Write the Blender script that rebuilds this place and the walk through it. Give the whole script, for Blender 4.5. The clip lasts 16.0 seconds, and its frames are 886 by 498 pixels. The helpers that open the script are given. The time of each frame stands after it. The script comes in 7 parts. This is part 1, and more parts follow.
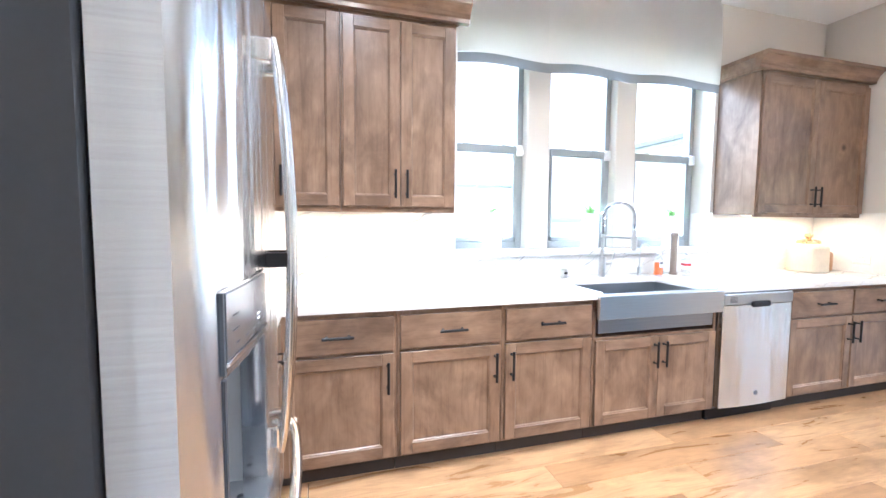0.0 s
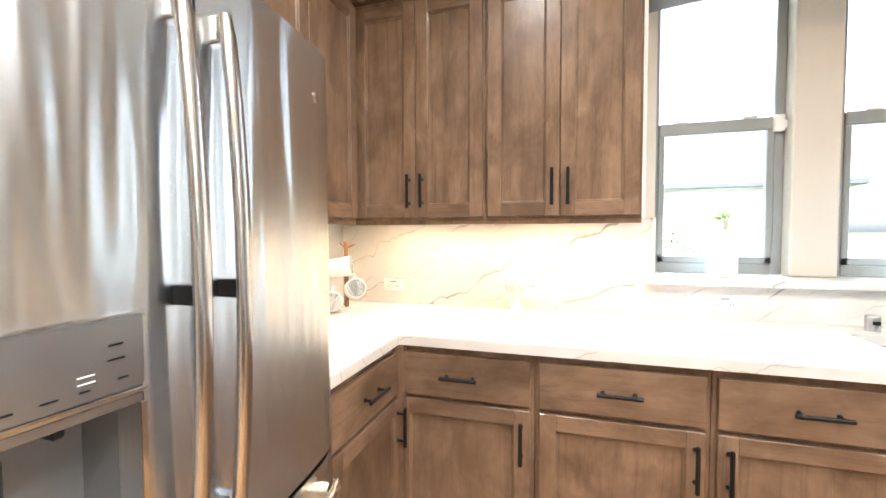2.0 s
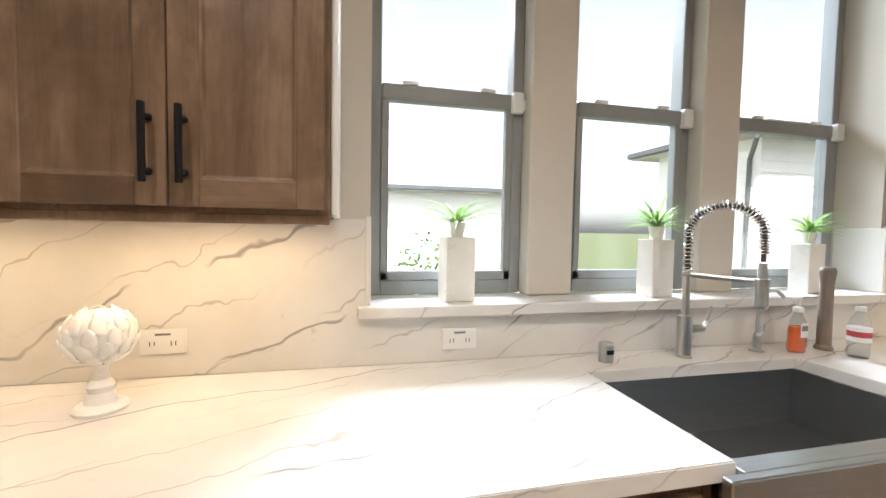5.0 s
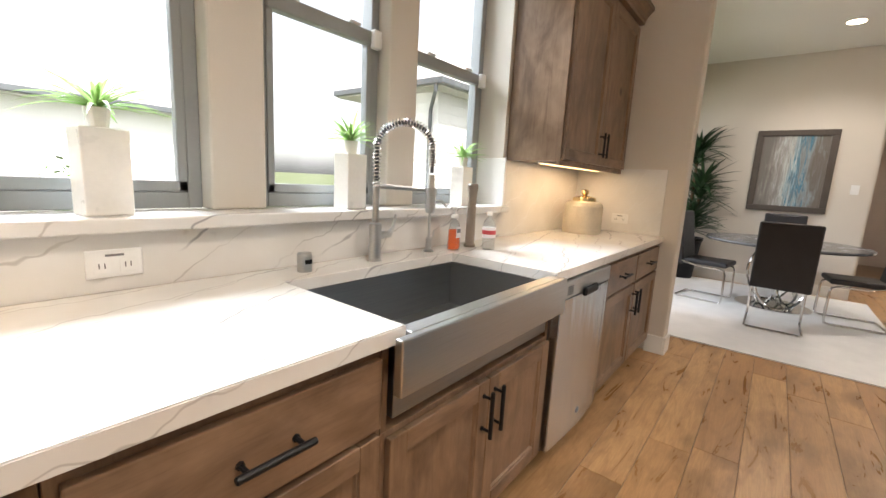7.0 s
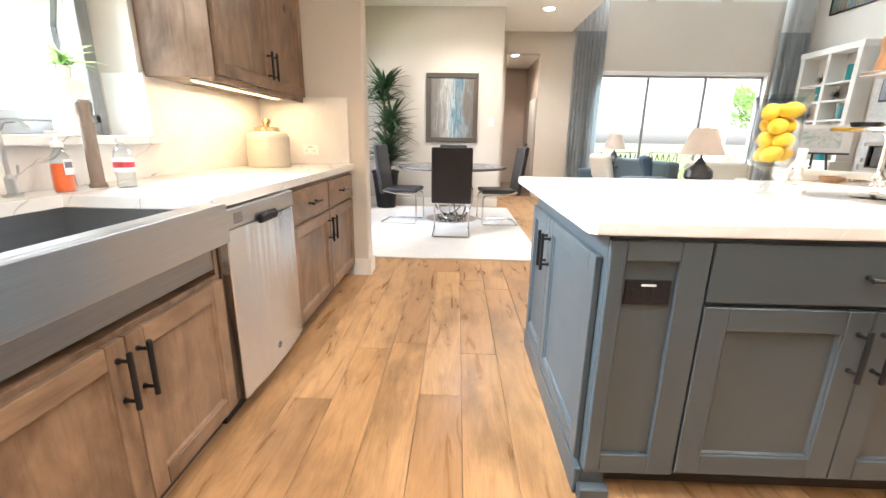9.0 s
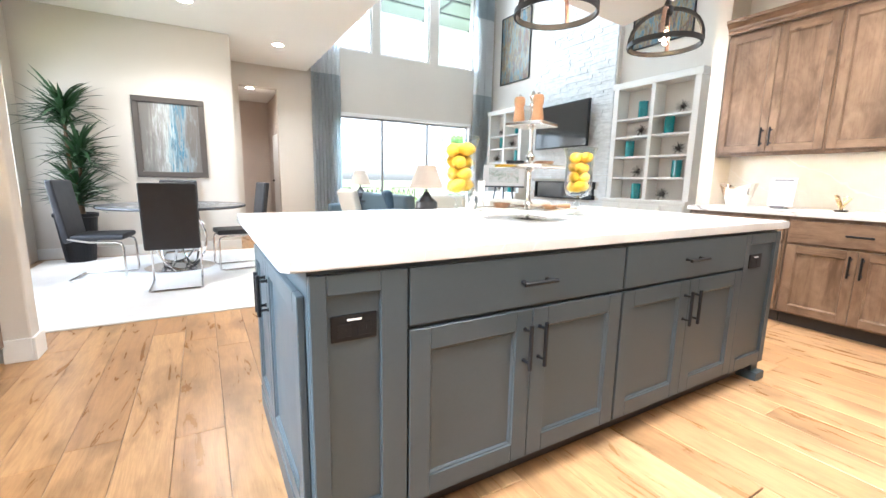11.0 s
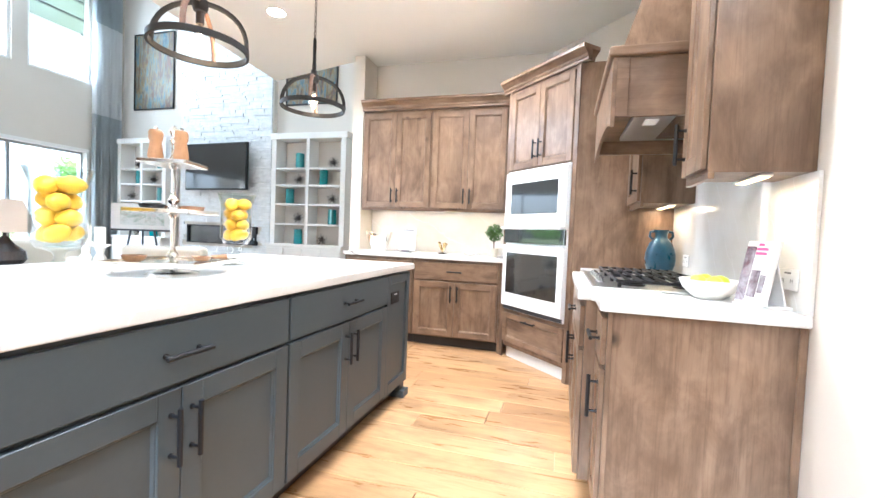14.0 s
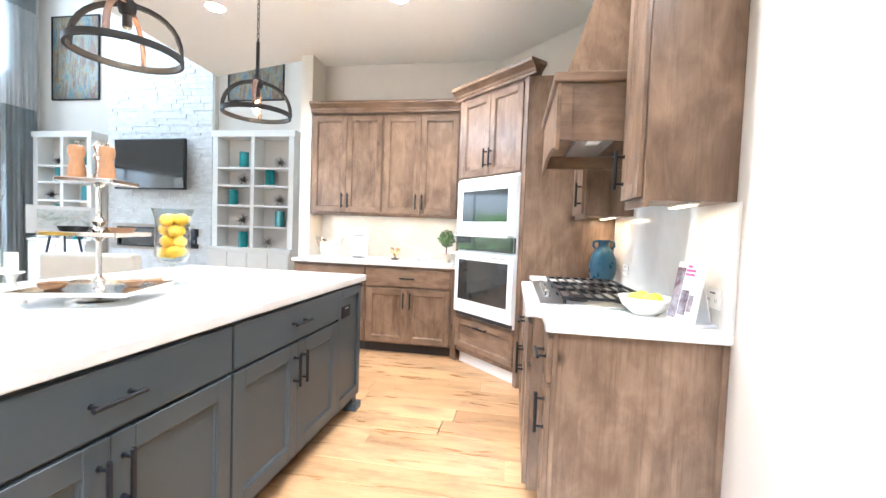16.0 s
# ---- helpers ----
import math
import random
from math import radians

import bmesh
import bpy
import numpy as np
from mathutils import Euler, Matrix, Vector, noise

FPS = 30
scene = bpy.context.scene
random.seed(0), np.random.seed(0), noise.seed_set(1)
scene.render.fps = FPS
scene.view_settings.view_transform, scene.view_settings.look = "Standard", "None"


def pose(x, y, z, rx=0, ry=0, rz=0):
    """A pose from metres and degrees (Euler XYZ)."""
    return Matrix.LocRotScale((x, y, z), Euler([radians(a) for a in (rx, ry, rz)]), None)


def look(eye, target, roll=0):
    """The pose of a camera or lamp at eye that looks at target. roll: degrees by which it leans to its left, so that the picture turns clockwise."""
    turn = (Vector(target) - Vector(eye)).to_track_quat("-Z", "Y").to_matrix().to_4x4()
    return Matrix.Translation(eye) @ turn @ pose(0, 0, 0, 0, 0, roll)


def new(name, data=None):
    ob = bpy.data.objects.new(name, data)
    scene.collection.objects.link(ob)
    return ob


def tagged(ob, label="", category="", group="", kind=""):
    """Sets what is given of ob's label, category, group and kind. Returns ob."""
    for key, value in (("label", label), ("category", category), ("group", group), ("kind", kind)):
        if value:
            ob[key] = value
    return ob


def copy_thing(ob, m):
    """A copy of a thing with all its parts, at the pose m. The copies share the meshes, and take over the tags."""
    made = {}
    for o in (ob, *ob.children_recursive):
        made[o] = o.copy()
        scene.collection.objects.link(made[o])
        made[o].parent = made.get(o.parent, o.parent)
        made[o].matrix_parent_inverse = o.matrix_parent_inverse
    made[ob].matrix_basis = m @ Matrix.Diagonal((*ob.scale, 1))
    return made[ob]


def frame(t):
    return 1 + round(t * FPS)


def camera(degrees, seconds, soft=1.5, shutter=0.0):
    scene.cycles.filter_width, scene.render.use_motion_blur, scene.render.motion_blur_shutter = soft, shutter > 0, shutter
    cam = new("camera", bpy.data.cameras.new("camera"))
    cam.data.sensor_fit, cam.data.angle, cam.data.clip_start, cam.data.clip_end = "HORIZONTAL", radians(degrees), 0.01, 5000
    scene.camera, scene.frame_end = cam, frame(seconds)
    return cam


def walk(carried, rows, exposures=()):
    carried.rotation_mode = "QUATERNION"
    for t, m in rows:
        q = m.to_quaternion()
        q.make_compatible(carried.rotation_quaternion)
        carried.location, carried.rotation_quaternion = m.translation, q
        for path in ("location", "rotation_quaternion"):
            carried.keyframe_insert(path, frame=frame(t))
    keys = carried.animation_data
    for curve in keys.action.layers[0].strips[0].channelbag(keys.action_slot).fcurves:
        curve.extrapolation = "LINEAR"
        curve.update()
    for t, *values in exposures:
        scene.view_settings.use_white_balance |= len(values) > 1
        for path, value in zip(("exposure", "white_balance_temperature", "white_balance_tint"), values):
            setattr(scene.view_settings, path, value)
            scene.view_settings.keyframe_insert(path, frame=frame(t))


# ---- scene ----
cam = camera(93.9, 16.0)
PATH = [
    (0, (0.022, 0.153, 1.323), (0.578, 2.069, 1.186), 0.4),
    (0.5, (0.127, 0.248, 1.313), (0.436, 2.22, 1.19), 0.6),
    (1, (0.234, 0.419, 1.311), (0.284, 2.416, 1.216), 0.2),
    (1.5, (0.361, 0.512, 1.303), (0.049, 2.486, 1.232), -0.6),
    (2, (0.496, 0.625, 1.331), (-0.09, 2.536, 1.25), -0.2),
    (2.5, (0.576, 0.81, 1.328), (-0.103, 2.689, 1.255), -1.3),
    (3, (0.625, 1.017, 1.35), (-0.107, 2.875, 1.245), -2.4),
    (3.5, (0.768, 1.185, 1.352), (0.003, 3.03, 1.24), -1.7),
    (4, (0.859, 1.306, 1.368), (0.315, 3.227, 1.253), -0.6),
    (4.5, (0.853, 1.447, 1.36), (0.785, 3.444, 1.276), 0.4),
    (5, (0.821, 1.523, 1.363), (1.274, 3.469, 1.267), 1.0),
    (5.2, (0.816, 1.541, 1.365), (1.461, 3.431, 1.252), 1.3),
    (7.3, (0.923, 1.535, 1.226), (2.565, 2.62, 0.869), 2.7),
    (7.5, (0.939, 1.53, 1.209), (2.645, 2.506, 0.84), 2.3),
    (8, (0.992, 1.497, 1.166), (2.849, 2.129, 0.778), 1.6),
    (8.5, (1.033, 1.437, 1.138), (2.954, 1.749, 0.679), 1.1),
    (9, (1.075, 1.353, 1.117), (3.007, 1.412, 0.604), 0.9),
    (9.5, (1.122, 1.259, 1.103), (3.05, 1.083, 0.601), 1.0),
    (9.7, (1.129, 1.239, 1.111), (3.045, 0.946, 0.62), 1.7),
    (11.8, (1.178, 1.119, 1.098), (2.629, -0.244, 0.901), 0.4),
    (12, (1.185, 1.124, 1.102), (2.557, -0.323, 0.942), 0.7),
    (12.5, (1.162, 1.126, 1.112), (2.342, -0.487, 1.027), 0.7),
    (13, (1.175, 1.111, 1.11), (2.15, -0.634, 1.055), 1.2),
    (13.5, (1.182, 1.095, 1.119), (1.955, -0.75, 1.082), 1.6),
    (14, (1.175, 1.084, 1.129), (1.726, -0.837, 1.056), 2.3),
    (14.5, (1.162, 1.081, 1.145), (1.571, -0.873, 1.036), 2.0),
    (15, (1.155, 1.082, 1.176), (1.54, -0.877, 1.064), 2.0),
    (15.5, (1.155, 1.09, 1.204), (1.53, -0.872, 1.1), 2.2),
    (16, (1.168, 1.08, 1.237), (1.501, -0.89, 1.15), 2.1),
]
EXPOSE = [(0, 2.75, 5000, 10), (0.5, 2.65, 5050, 10), (1, 2.28, 5450, 10), (2.5, 2.2, 6000, 10), (3.5, 1.75, 5950, 10), (4.2, 1.4, 6200, 11), (5, 1.05, 6400, 12), (7.5, 1.4, 6700, 13), (9, 2.25, 6350, 12), (12, 2.5, 5500, 8), (16, 2.5, 5350, 8)]
walk(cam, [(t, look(eye, aim, roll)) for t, eye, aim, roll in PATH], EXPOSE)
SKY, SUN, DAY, LED, PEND, CAN = 0.15, 5.0, (210, 150, 50, 8), 1.0, 2, 50

# ---- world, sun and large lights ----
sky = bpy.data.worlds.new("sky")
scene.world = sky
sky.use_nodes = True
wn = sky.node_tree.nodes
wt = wn.new("ShaderNodeTexSky")
wt.sky_type, wt.sun_disc = "NISHITA", False
wt.sun_elevation, wt.sun_rotation = radians(50), radians(212)
wt.air_density, wt.dust_density, wt.ozone_density = 1.0, 3.0, 1.0
haze = wn.new("ShaderNodeHueSaturation")
haze.inputs["Saturation"].default_value, haze.inputs["Value"].default_value = 0.3, 1.3
sky.node_tree.links.new(wt.outputs[0], haze.inputs["Color"])
sky.node_tree.links.new(haze.outputs[0], wn["Background"].inputs[0])
wn["Background"].inputs[1].default_value = SKY


def lamp(name, kind, m, power, color, **more):
    d = bpy.data.lights.new(name, kind)
    d.energy, d.color = power, color
    for k, v in more.items():
        if k == "size":
            d.shape, d.size, d.size_y = "RECTANGLE", v[0], v[1]
        elif k == "spread":
            d.spread = radians(v)
        elif k == "angle":
            d.angle = radians(v)
        elif k == "spot":
            d.spot_size, d.spot_blend = radians(v), 0.8
        elif k == "radius":
            d.shadow_soft_size = v
    o = new(name, d)
    o.matrix_world = m
    return o


lamp("sun", "SUN", look((0, 0, 0), (0.35, 0.55, -0.76)), SUN, (1, 0.95, 0.88), angle=6)
# added lamps stand in for sky light through the openings; the dining one is unseen
lamp("daylight_kitchen", "AREA", look((2.02, 7.0, 4.9), (2.02, 2.5, 1.5)), DAY[0], (0.80, 0.91, 1), size=(4.0, 1.6), spread=80)
lamp("daylight_slider", "AREA", look((11.2, -2.9, 3.6), (9.2, -2.9, 1.2)), DAY[1], (0.80, 0.91, 1), size=(3.2, 1.2))
lamp("daylight_clerestory", "AREA", look((10.1, -2.8, 4.6), (6.0, -2.6, 1.5)), DAY[2], (0.80, 0.91, 1), size=(3.2, 1.7))
lamp("daylight_dining", "AREA", look((6.6, 3.2, 1.7), (6.6, 1.0, 0.2)), DAY[3], (0.95, 0.97, 1), size=(2.4, 1.8))

# ---- materials ----


def nodes_of(name):
    m = bpy.data.materials.new(name)
    m.use_nodes = True
    return m, m.node_tree, m.node_tree.nodes["Principled BSDF"]


def add(nt, kind, **vals):
    n = nt.nodes.new(kind)
    for k, v in vals.items():
        n.inputs[k.replace("_", " ")].default_value = v
    return n


def coords(nt, scale=(1, 1, 1), rot=(0, 0, 0), shift=True):
    tc = nt.nodes.new("ShaderNodeTexCoord")
    mp = nt.nodes.new("ShaderNodeMapping")
    mp.inputs["Scale"].default_value = scale
    mp.inputs["Rotation"].default_value = rot
    src = tc.outputs["Object"]
    if shift:
        oi = nt.nodes.new("ShaderNodeObjectInfo")
        sc = nt.nodes.new("ShaderNodeVectorMath")
        sc.operation = "MULTIPLY_ADD"
        cb = nt.nodes.new("ShaderNodeCombineXYZ")
        for i in range(3):
            nt.links.new(oi.outputs["Random"], cb.inputs[i])
        nt.links.new(cb.outputs[0], sc.inputs[0])
        sc.inputs[1].default_value = (37, 23, 51)
        nt.links.new(src, sc.inputs[2])
        src = sc.outputs[0]
    nt.links.new(src, mp.inputs["Vector"])
    return mp.outputs[0]


def noise_tex(nt, vec, scale, detail=4, rough=0.55, dist=0.0):
    n = add(nt, "ShaderNodeTexNoise", Scale=scale, Detail=detail, Roughness=rough, Distortion=dist)
    nt.links.new(vec, n.inputs["Vector"])
    return n.outputs["Fac"]


def ramp(nt, fac, *stops):
    r = nt.nodes.new("ShaderNodeValToRGB")
    e = r.color_ramp.elements
    while len(e) < len(stops):
        e.new(0.5)
    for el, (p, c) in zip(e, stops):
        el.position = p
        el.color = (c, c, c, 1) if isinstance(c, (int, float)) else (*c, 1)
    nt.links.new(fac, r.inputs[0])
    return r.outputs[0]


def mixc(nt, fac, a, b, mode="MIX"):
    n = nt.nodes.new("ShaderNodeMix")
    n.data_type, n.blend_type = "RGBA", mode
    for sock, v in ((n.inputs[0], fac), (n.inputs[6], a), (n.inputs[7], b)):
        if isinstance(v, (int, float)):
            sock.default_value = v
        elif isinstance(v, tuple):
            sock.default_value = (*v, 1)
        else:
            nt.links.new(v, sock)
    return n.outputs[2]


def bump(nt, bsdf, height, strength, dist=0.002):
    b = add(nt, "ShaderNodeBump", Strength=strength, Distance=dist)
    nt.links.new(height, b.inputs["Height"])
    nt.links.new(b.outputs[0], bsdf.inputs["Normal"])


def plain(name, col, rough=0.5, metal=0.0, vary=0.12, big=3.0, fine=70.0, bumps=0.15, stretch=(1, 1, 1), coat=0.0, sheen=0.0):
    m, nt, b = nodes_of(name)
    v = coords(nt, stretch)
    n1, n2 = noise_tex(nt, v, big, 5), noise_tex(nt, v, fine, 3)
    lo, hi = tuple(c * (1 - vary) for c in col), tuple(min(1, c * (1 + vary)) for c in col)
    c = mixc(nt, ramp(nt, n1, (0.3, 0.0), (0.7, 1.0)), lo, hi)
    c = mixc(nt, 0.25 * min(1, vary * 4), c, ramp(nt, n2, (0.35, tuple(x * 0.7 for x in col)), (0.65, tuple(min(1, x * 1.25) for x in col))))
    nt.links.new(c, b.inputs["Base Color"])
    b.inputs["Metallic"].default_value = metal
    nt.links.new(ramp(nt, n1, (0.2, max(0.02, rough - 0.07)), (0.8, min(1, rough + 0.07))), b.inputs["Roughness"])
    b.inputs["Coat Weight"].default_value = coat
    b.inputs["Sheen Weight"].default_value = sheen
    if bumps:
        bump(nt, b, n2, bumps, 0.001)
    return m


def stained_wood(name, axis, dark, mid, light, rough=0.36):
    """Blotchy stained alder: soft clouds, a faint grain along one axis, a few knots."""
    m, nt, b = nodes_of(name)
    st, sw = [13.0, 13.0, 13.0], [1.0, 1.0, 1.0]
    st[axis], sw[axis] = 0.8, 0.5
    v, w = coords(nt, tuple(st)), coords(nt, tuple(sw))
    grain = noise_tex(nt, v, 2.6, 8, 0.66, 0.9)
    blotch = noise_tex(nt, w, 4.2, 5, 0.58, 0.8)
    cloud = noise_tex(nt, w, 10.0, 5, 0.62, 0.5)
    c = mixc(nt, ramp(nt, cloud, (0.30, 0.0), (0.72, 1.0)), mid, light)
    c = mixc(nt, ramp(nt, blotch, (0.30, 0.7), (0.54, 0.0)), c, dark)
    c = mixc(nt, ramp(nt, grain, (0.30, 0.35), (0.50, 0.0)), c, dark)
    sp = [110.0, 110.0, 110.0]
    sp[axis] = 3.5
    pores = noise_tex(nt, coords(nt, tuple(sp)), 1.6, 3, 0.6)
    c = mixc(nt, ramp(nt, pores, (0.32, 0.18), (0.46, 0.0)), c, dark)
    kn = nt.nodes.new("ShaderNodeTexVoronoi")
    kn.inputs["Scale"].default_value = 2.3
    nt.links.new(coords(nt, (1, 0.02, 1)), kn.inputs["Vector"])
    c = mixc(nt, ramp(nt, kn.outputs["Distance"], (0.02, 0.9), (0.09, 0.0)), c, tuple(x * 0.4 for x in dark))
    nt.links.new(c, b.inputs["Base Color"])
    nt.links.new(ramp(nt, grain, (0.2, rough - 0.06), (0.8, rough + 0.1)), b.inputs["Roughness"])
    b.inputs["Coat Weight"].default_value = 0.35
    b.inputs["Specular IOR Level"].default_value = 0.25
    b.inputs["Coat Roughness"].default_value = 0.22
    bump(nt, b, grain, 0.12, 0.001)
    return m


def floor_wood():
    m, nt, b = nodes_of("oak_plank")
    v, w = coords(nt, (0.8, 5, 5)), coords(nt, (1, 2.2, 1))
    oi = nt.nodes.new("ShaderNodeObjectInfo")
    grain = noise_tex(nt, v, 2.4, 8, 0.6, 1.4)
    fine = noise_tex(nt, coords(nt, (3, 60, 60)), 3.0, 3, 0.6)
    tone = ramp(nt, oi.outputs["Random"], (0.0, (0.31, 0.165, 0.074)), (0.3, (0.47, 0.268, 0.124)), (0.7, (0.57, 0.35, 0.175)), (1.0, (0.38, 0.208, 0.096)))
    c = mixc(nt, ramp(nt, grain, (0.34, 0.5), (0.56, 0.0)), tone, (0.20, 0.095, 0.036))
    c = mixc(nt, ramp(nt, fine, (0.4, 0.2), (0.6, 0.0)), c, (0.22, 0.115, 0.05))
    blot = noise_tex(nt, w, 1.9, 4, 0.6)
    c = mixc(nt, ramp(nt, blot, (0.50, 0.0), (0.72, 0.6)), c, (0.13, 0.068, 0.028))
    kn = nt.nodes.new("ShaderNodeTexVoronoi")
    kn.inputs["Scale"].default_value = 1.5
    nt.links.new(coords(nt, (0.75, 1.5, 0.01)), kn.inputs["Vector"])
    c = mixc(nt, ramp(nt, kn.outputs["Distance"], (0.06, 0.75), (0.22, 0.0)), c, (0.16, 0.075, 0.03))
    c = mixc(nt, ramp(nt, kn.outputs["Distance"], (0.028, 0.97), (0.055, 0.0)), c, (0.02, 0.010, 0.005))
    nt.links.new(c, b.inputs["Base Color"])
    b.inputs["Specular IOR Level"].default_value = 0.35
    nt.links.new(ramp(nt, grain, (0.2, 0.22), (0.8, 0.40)), b.inputs["Roughness"])
    bump(nt, b, fine, 0.12, 0.001)
    return m


def quartz(name, depth):
    m, nt, b = nodes_of(name)
    w = coords(nt, (1, 1, 1), (0, 0, 0), False)
    mask = noise_tex(nt, w, 2.4, 3, 0.5)

    def veins(across, scale, wobble, lo, hi):
        """Long, roughly parallel veins, at right angles to the direction across."""
        turn = Vector(across).normalized().rotation_difference(Vector((0, 0, 1))).to_euler()
        t = add(nt, "ShaderNodeTexWave", Scale=scale, Distortion=wobble, Detail=4.0, Detail_Scale=0.8, Detail_Roughness=0.62)
        t.wave_type, t.bands_direction = "BANDS", "Z"
        nt.links.new(coords(nt, (1, 1, 1), tuple(turn), False), t.inputs["Vector"])
        return ramp(nt, t.outputs["Fac"], (lo, 0.0), (hi, 1.0))

    cloud = ramp(nt, noise_tex(nt, w, 3.0, 4), (0.35, (0.72, 0.71, 0.69)), (0.65, (0.64, 0.62, 0.59)))
    k = mixc(nt, ramp(nt, mask, (0.46, 0.0), (0.54, 1.0)), (0.0, 0.0, 0.0), veins((-0.5, 1.5, 1.0), 1.7, 4.2, 0.9983, 0.99998))
    c = mixc(nt, k, cloud, tuple(0.80 - (0.80 - q) * depth for q in (0.20, 0.19, 0.19)))
    k2 = mixc(nt, ramp(nt, mask, (0.46, 0.8), (0.60, 0.0)), (0.0, 0.0, 0.0), veins((-0.55, 1.4, 1.0), 2.6, 5.5, 0.9982, 0.99998))
    c = mixc(nt, k2, c, tuple(0.80 - (0.80 - q) * depth for q in (0.32, 0.29, 0.26)))
    spot = noise_tex(nt, w, 9.0, 3, 0.6)
    c = mixc(nt, ramp(nt, spot, (0.70, 0.0), (0.78, 0.7 * depth)), c, (0.34, 0.33, 0.33))
    nt.links.new(c, b.inputs["Base Color"])
    b.inputs["Roughness"].default_value = 0.2
    return m


def glow(name, col, strength):
    m, nt, b = nodes_of(name)
    b.inputs["Base Color"].default_value = (*col, 1)
    b.inputs["Emission Color"].default_value = (*col, 1)
    b.inputs["Emission Strength"].default_value = strength
    return m


def clear_glass(name, tint=(1, 1, 1), gloss=0.5):
    m, nt, b = nodes_of(name)
    tr = add(nt, "ShaderNodeBsdfTransparent", Color=(*tint, 1))
    gl = add(nt, "ShaderNodeBsdfGlossy", Roughness=0.02)
    fr = nt.nodes.new("ShaderNodeLayerWeight")
    fr.inputs["Blend"].default_value = 0.35
    pw = nt.nodes.new("ShaderNodeMath")
    pw.operation = "POWER"
    pw.inputs[1].default_value = 1.7
    nt.links.new(fr.outputs["Facing"], pw.inputs[0])
    mu = nt.nodes.new("ShaderNodeMath")
    mu.operation = "MULTIPLY"
    mu.inputs[1].default_value = gloss
    nt.links.new(pw.outputs[0], mu.inputs[0])
    mx = nt.nodes.new("ShaderNodeMixShader")
    nt.links.new(mu.outputs[0], mx.inputs[0])
    nt.links.new(tr.outputs[0], mx.inputs[1])
    nt.links.new(gl.outputs[0], mx.inputs[2])
    nt.links.new(mx.outputs[0], nt.nodes["Material Output"].inputs[0])
    return m


def steel(name, col=(0.55, 0.56, 0.57), rough=0.28, axis=0, wavy=0.0):
    m, nt, b = nodes_of(name)
    st = [90.0, 90.0, 90.0]
    st[axis] = 1.5
    g = noise_tex(nt, coords(nt, tuple(st)), 3.0, 3)
    w = noise_tex(nt, coords(nt), 2.2, 3)
    nt.links.new(mixc(nt, ramp(nt, g, (0.3, 0.0), (0.7, 1.0)), tuple(c * 0.88 for c in col), col), b.inputs["Base Color"])
    b.inputs["Metallic"].default_value = 1
    nt.links.new(ramp(nt, w, (0.25, rough - 0.02), (0.75, rough + 0.025)), b.inputs["Roughness"])
    if wavy:
        g = noise_tex(nt, coords(nt, (6.0, 6.0, 0.7), (0, 0, 0), False), 1.3, 2)
        bump(nt, b, g, wavy, 0.022)
    else:
        bump(nt, b, g, 0.05, 0.0005)
    return m


def painting(name, stops, streak=(9, 1, 1.2)):
    m, nt, b = nodes_of(name)
    v = coords(nt, streak, (0, 0, 0), False)
    n = noise_tex(nt, v, 1.6, 6, 0.7, 0.8)
    k = noise_tex(nt, v, 5.0, 4, 0.7, 0.4)
    c = mixc(nt, 0.35, ramp(nt, n, *stops), ramp(nt, k, *stops))
    nt.links.new(c, b.inputs["Base Color"])
    b.inputs["Roughness"].default_value = 0.55
    bump(nt, b, k, 0.3, 0.002)
    return m


WD, WM, WL = (0.056, 0.031, 0.018), (0.160, 0.098, 0.059), (0.264, 0.172, 0.111)
WOOD = stained_wood("alder_upright", 2, WD, WM, WL)
WOODX = stained_wood("alder_level", 0, WD, WM, WL)
FLOOR = floor_wood()
QUARTZ = quartz("white_quartz", 0.8)
QUARTZI = quartz("white_quartz_plain", 0.12)
ISLAND = plain("slate_paint", (0.055, 0.068, 0.075), 0.36, vary=0.06, bumps=0.04)
WALL = plain("wall_paint", (0.60, 0.555, 0.495), 0.85, vary=0.03, big=1.0, fine=180, bumps=0.12)
CEIL = plain("ceiling_paint", (0.83, 0.82, 0.79), 0.9, vary=0.02, big=0.8, fine=160, bumps=0.15)
TRIM = plain("white_trim", (0.74, 0.73, 0.70), 0.4, vary=0.03, bumps=0.03)
BLACK = plain("black_metal", (0.009, 0.009, 0.010), 0.42, 0.0, vary=0.2, bumps=0.05)
BLACK.node_tree.nodes["Principled BSDF"].inputs["Specular IOR Level"].default_value = 0.25
ISLAND.node_tree.nodes["Principled BSDF"].inputs["Specular IOR Level"].default_value = 0.3
DARK = plain("dark_grey", (0.045, 0.05, 0.06), 0.45, vary=0.1, bumps=0.08)
# near-black: the shade under cabinets and planks is put into this colour
SHADOW = plain("toe_kick_shade", (0.035, 0.028, 0.024), 0.7, vary=0.15)
STEEL = steel("brushed_steel", (0.54, 0.555, 0.56), 0.30, 0)
STEELV = steel("brushed_steel_door", (0.68, 0.71, 0.74), 0.24, 1, 0.8)
tan = STEELV.node_tree.nodes.new("ShaderNodeTangent")
tan.direction_type, tan.axis = "RADIAL", "Z"
STEELV.node_tree.links.new(tan.outputs[0], STEELV.node_tree.nodes["Principled BSDF"].inputs["Tangent"])
STEELV.node_tree.nodes["Principled BSDF"].inputs["Anisotropic"].default_value = 0.92
STEELV.node_tree.nodes["Principled BSDF"].inputs["Anisotropic Rotation"].default_value = 0.25
HANDLEM = steel("satin_steel_handle", (0.60, 0.575, 0.55), 0.22, 2)
SINK = steel("sink_steel", (0.34, 0.35, 0.36), 0.36, 0)
